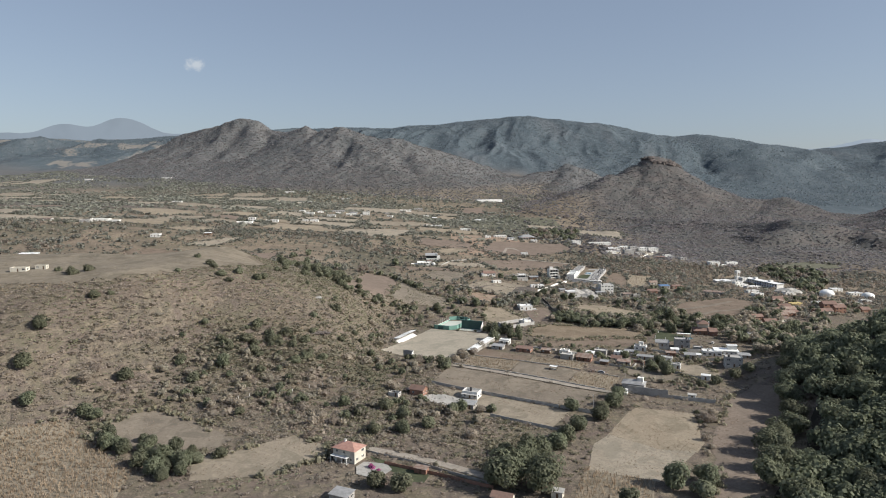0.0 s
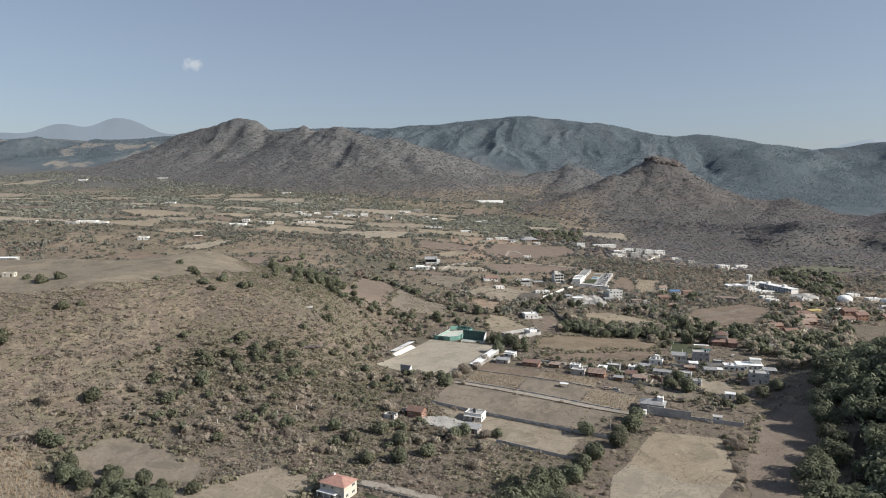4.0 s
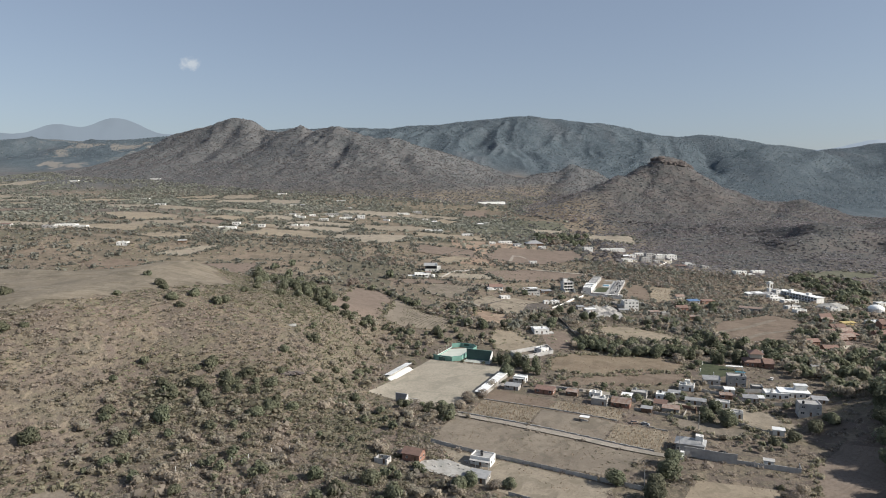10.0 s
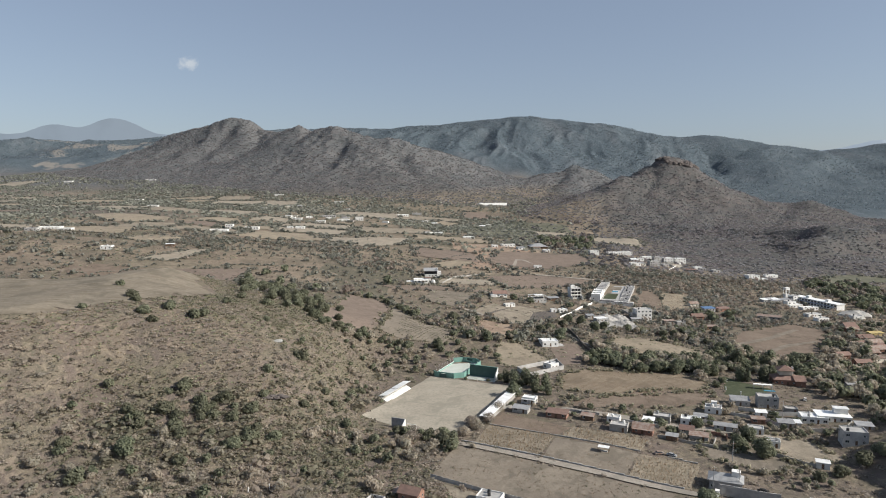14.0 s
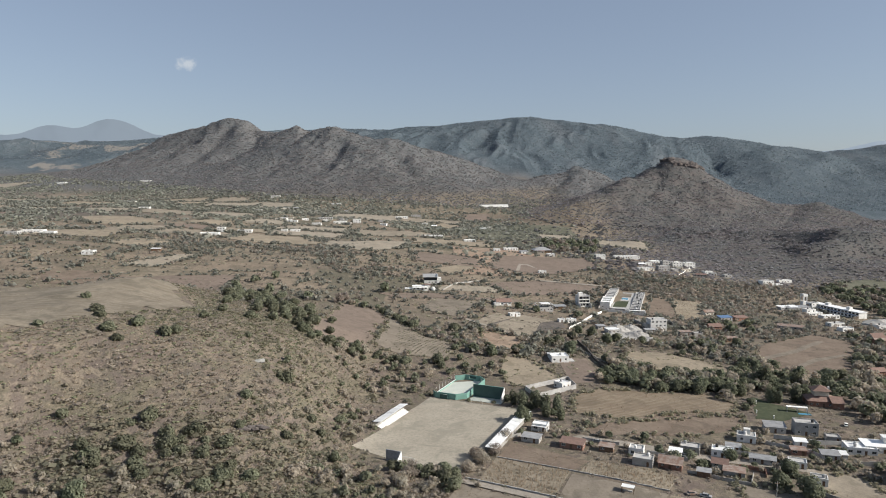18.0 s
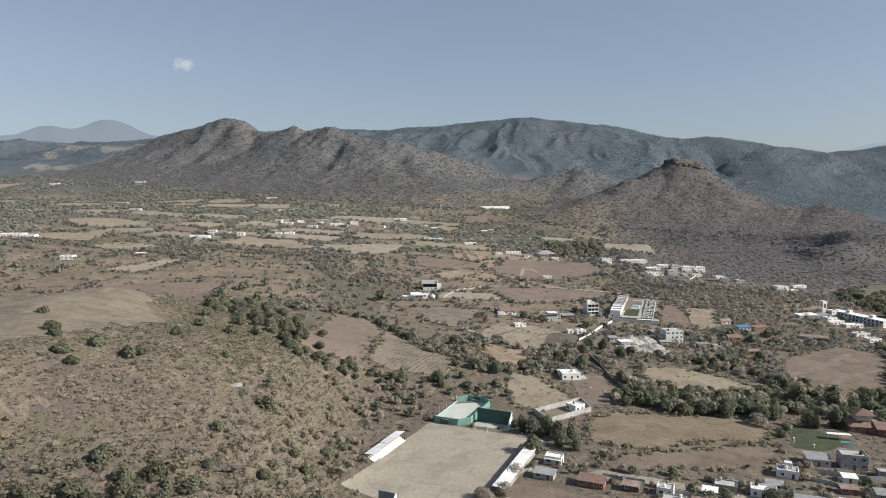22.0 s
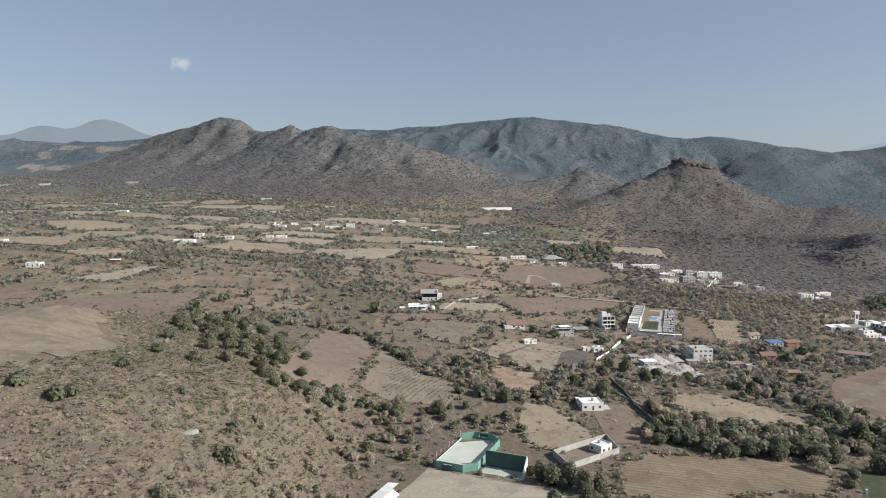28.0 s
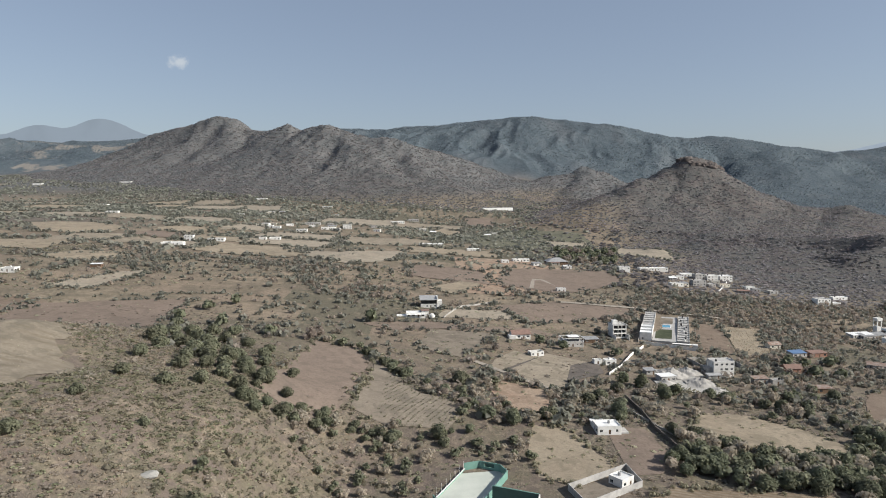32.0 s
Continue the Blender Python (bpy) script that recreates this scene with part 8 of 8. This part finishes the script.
for m, mat, text in ((dull, "grey_leaf", "grey dry-season trees and hedges of the valley"), (~dull, "far_haze_leaf", "dark green trees and hedges of the valley")):
    spread_shapes("valley_trees", TINY, x[m], y[m], size[m], size[m], mat, text, "trees", 0.4)

x, y = grid_points(-1900, 1900, 1000, 2750, 7.5)
rise = height(x, y) - valley_base(x, y)
belt_ = np.abs(fbm(x, y, 170, 3, 103)) < 0.09
chance = np.where(belt_, 0.95, 0.16) + smooth(-0.04, 0.10, fbm(x, y, 240, 3, 111)) * 0.85
chance = chance + 0.6 * bump(x, y, -650, 1620, 330, 120, 0, 3)
chance = np.where(x > 0.10 * y + 150, 0, np.maximum(chance, 0.95 * smooth(60, 150, x - 0.10 * y)))
chance = np.maximum(chance, 0.85 * smooth(6, 14, rise))
keep = (rs.uniform(size=len(x)) < np.where(rise > 16, 0.0, chance)) & ~is_clear(x, y)
x, y = x[keep], y[keep]
size = rs.uniform(1.8, 4.0, len(x)) * rs.choice((1.0, 1.0, 1.0, 1.5), len(x))
dry = x + rs.normal(0, 60, len(x)) > 0.10 * y + 40
size = size * np.where(dry, 0.95, 1.0)
for m, mat, text in ((~dry, "far_haze_leaf", "scattered dark trees and hedgerows of the plain"), (dry, "hill_haze_leaf", "dusty grey-brown woods at the hill foot")):
    spread_shapes("plain_trees", SPECK, x[m], y[m], size[m], size[m] * (0.62 if mat == "hill_haze_leaf" else 0.8), mat, text, "trees", 0.4)

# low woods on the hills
for x0, x1, y0, y1, step, mat, text in ((100, 1600, 985, 2150, 6.1, "hill_haze_leaf", "grey-brown scrub woods on the far hills"), (-1700, 700, 1700, 3000, 6.9, "range_haze_leaf", "grey-green woods on the long range")):
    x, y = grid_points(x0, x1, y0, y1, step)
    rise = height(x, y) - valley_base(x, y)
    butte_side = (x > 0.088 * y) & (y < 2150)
    keep = ((rise > 12) | (x > 0.10 * y + 150)) & ~is_clear(x, y) & (rs.uniform(size=len(x)) < 0.92 + 0.7 * fbm(x, y, 70, 3, 121)) & (butte_side == (mat == "hill_haze_leaf"))
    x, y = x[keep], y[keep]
    size = rs.uniform(1.8, 3.4, len(x)) * (1.08 if mat == "hill_haze_leaf" else 1.35)
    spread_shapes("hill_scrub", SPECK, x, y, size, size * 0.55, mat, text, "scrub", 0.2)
x, y = grid_points(-2800, 3300, 2650, 4640, 13.5)
keep = (rs.uniform(size=len(x)) < 0.62 + fbm(x, y, 200, 3, 131)) & np.where(x > 450, True, (y > 3750) & (height(x, y) > valley_base(x, y) + 6))
x, y = x[keep], y[keep]
size = rs.uniform(2.4, 5, len(x))
spread_shapes("ridge_pines", SPECK, x, y, size, size * 0.9, "pine_haze_leaf", "pine woods on the last crest, blued by haze", "trees", 0.3)

# woods and hedgerow trees past the near plots
FINE = [crown_shape(165, 0.155, 9, 0.9, -0.3, 0.6) for _ in range(6)]
COARSE = [crown_shape(90, 0.24, 8, 0.9, -0.3, 0.6) for _ in range(6)]
SLOPE = [crown_shape(320, 0.095, 12, 0.9, -0.3, 0.64) for _ in range(6)]
sel = [b for b in BEYOND if b[3] == "forest" and b[1] < 700]
bx, by, br = (np.array([b[k] for b in sel]) for k in range(3))
spread_shapes("slope_woods", SLOPE, bx, by, br, br * rs.uniform(0.9, 1.25, len(br)), "dark_leaf", "dark woodland on a shaded slope", "trees", 0.75)
BEYOND = [b for b in BEYOND if b not in sel]
for shapes, near_side in ((FINE, True), (COARSE, False)):
    for kinds, mat, text in ((("oak", "bush"), "oak", "green woods and hedgerow trees"), (("dark", "big", "tall", "forest"), "dark_leaf", "dark green woods and hedgerow trees"), (("grey",), "grey_leaf", "bare grey hedgerow trees")):
        sel = [b for b in BEYOND if b[3] in kinds and (b[1] < 700) == near_side]
        if sel:
            bx, by, br = (np.array([b[k] for b in sel]) for k in range(3))
            spread_shapes("woods", shapes, bx, by, br, br * rs.uniform(0.9, 1.25, len(br)), mat, text, "trees", 0.75)

# orchard rows
gx, gy = np.meshgrid(np.arange(-30, 31, 9.0), np.arange(-60, 61, 9.0))
x, y = -278 + gx.ravel() * 0.8 - gy.ravel() * -0.45, 952 + gx.ravel() * 0.2 + gy.ravel() * 0.9
size = rs.uniform(2.2, 3.2, len(x))
spread_shapes("orchard", SMALL, x, y, size, size, "far_haze_leaf", "rows of round orchard trees", "orchard", 0.5)

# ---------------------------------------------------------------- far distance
# unlit backdrop: a glow in haze blue stands for daylight on far peaks
def glowing_backdrop(name, color):
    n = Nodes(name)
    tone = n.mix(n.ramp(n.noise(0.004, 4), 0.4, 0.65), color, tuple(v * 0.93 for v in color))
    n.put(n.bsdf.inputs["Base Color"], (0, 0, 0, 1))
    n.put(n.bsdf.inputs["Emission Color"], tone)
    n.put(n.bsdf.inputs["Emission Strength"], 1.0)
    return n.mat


def far_ridge(name, x0, x1, y, peaks, floor, color, label):
    xs = np.linspace(x0, x1, 140)
    top = floor + sum(h * np.exp(-np.abs((xs - c) / w) ** p) for c, w, h, p in peaks) + fbm(xs, xs * 0, 160, 4, 5) * 14
    verts = np.concatenate([np.stack([xs, np.full(140, y), np.full(140, 0.0)], 1), np.stack([xs, np.full(140, y), top], 1), np.stack([xs, np.full(140, y + 60.0), np.full(140, 0.0)], 1)])
    k = np.arange(139)
    faces = np.concatenate([np.stack([k, k + 1, k + 141, k + 140], 1), np.stack([k + 140, k + 141, k + 281, k + 280], 1)])
    ob = raw(name, verts, faces, glowing_backdrop(name, color), shade=True)
    tagged(ob, label, "mountain", kind="structure")


far_ridge("backdrop_volcano", -3700, -1500, 4860, ((-2235, 190, 108, 2.3), (-2640, 180, 66, 2.0)), 430, (0.185, 0.222, 0.262), "pale blue haze-coloured twin peaks on the horizon")
far_ridge("backdrop_peak", 2500, 3900, 4880, ((2960, 210, 60, 2), (3300, 300, 40, 2)), 320, (0.20, 0.245, 0.30), "pale blue haze-coloured far hill on the horizon")
CLOUD = Vector((-1735, 4900, 908))
cloud_mat = Nodes("cloud")
cloud_mat.finish((0.0, 0.0, 0.0), 1.0, spec=0.0)
# the cloud's brightness is its own glow, not sunlight on it
cloud_mat.put(cloud_mat.bsdf.inputs["Emission Color"], (0.40, 0.43, 0.46, 1))
cloud_mat.put(cloud_mat.bsdf.inputs["Emission Strength"], 1.0)
shift = cloud_mat.add("ShaderNodeMapping", Location=(-CLOUD.x / 84, 0, -CLOUD.z / 52), Scale=(1 / 84, 0, 1 / 52))
cloud_mat.put(shift.inputs["Vector"], cloud_mat.pos)
reach = cloud_mat.add("ShaderNodeVectorMath")
reach.operation = "LENGTH"
cloud_mat.put(reach.inputs[0], shift.outputs[0])
torn = cloud_mat.math("ADD", reach.outputs["Value"], cloud_mat.math("MULTIPLY", cloud_mat.math("SUBTRACT", cloud_mat.noise(0.022, 5, 0.6), 0.5), 1.5))
cloud_mat.put(cloud_mat.bsdf.inputs["Alpha"], cloud_mat.math("MULTIPLY", cloud_mat.ramp(torn, 1.0, 0.15), 0.75))
bm = bmesh.new()
rings = [[bm.verts.new((110 * r * math.cos(a * math.pi / 12), 6 * (1 - r * r), 74 * r * math.sin(a * math.pi / 12))) for a in range(24)] for r in (0.3, 0.65, 1.0)]
bm.faces.new(rings[0])
for inner, outer in zip(rings, rings[1:]):
    for k in range(24):
        bm.faces.new((inner[k], outer[k], outer[(k + 1) % 24], inner[(k + 1) % 24]))
cloud = part("cloud", bm, cloud_mat.mat)
cloud.location = CLOUD
tagged(cloud, "single small pale cloud in a clear sky", "cloud", kind="structure")
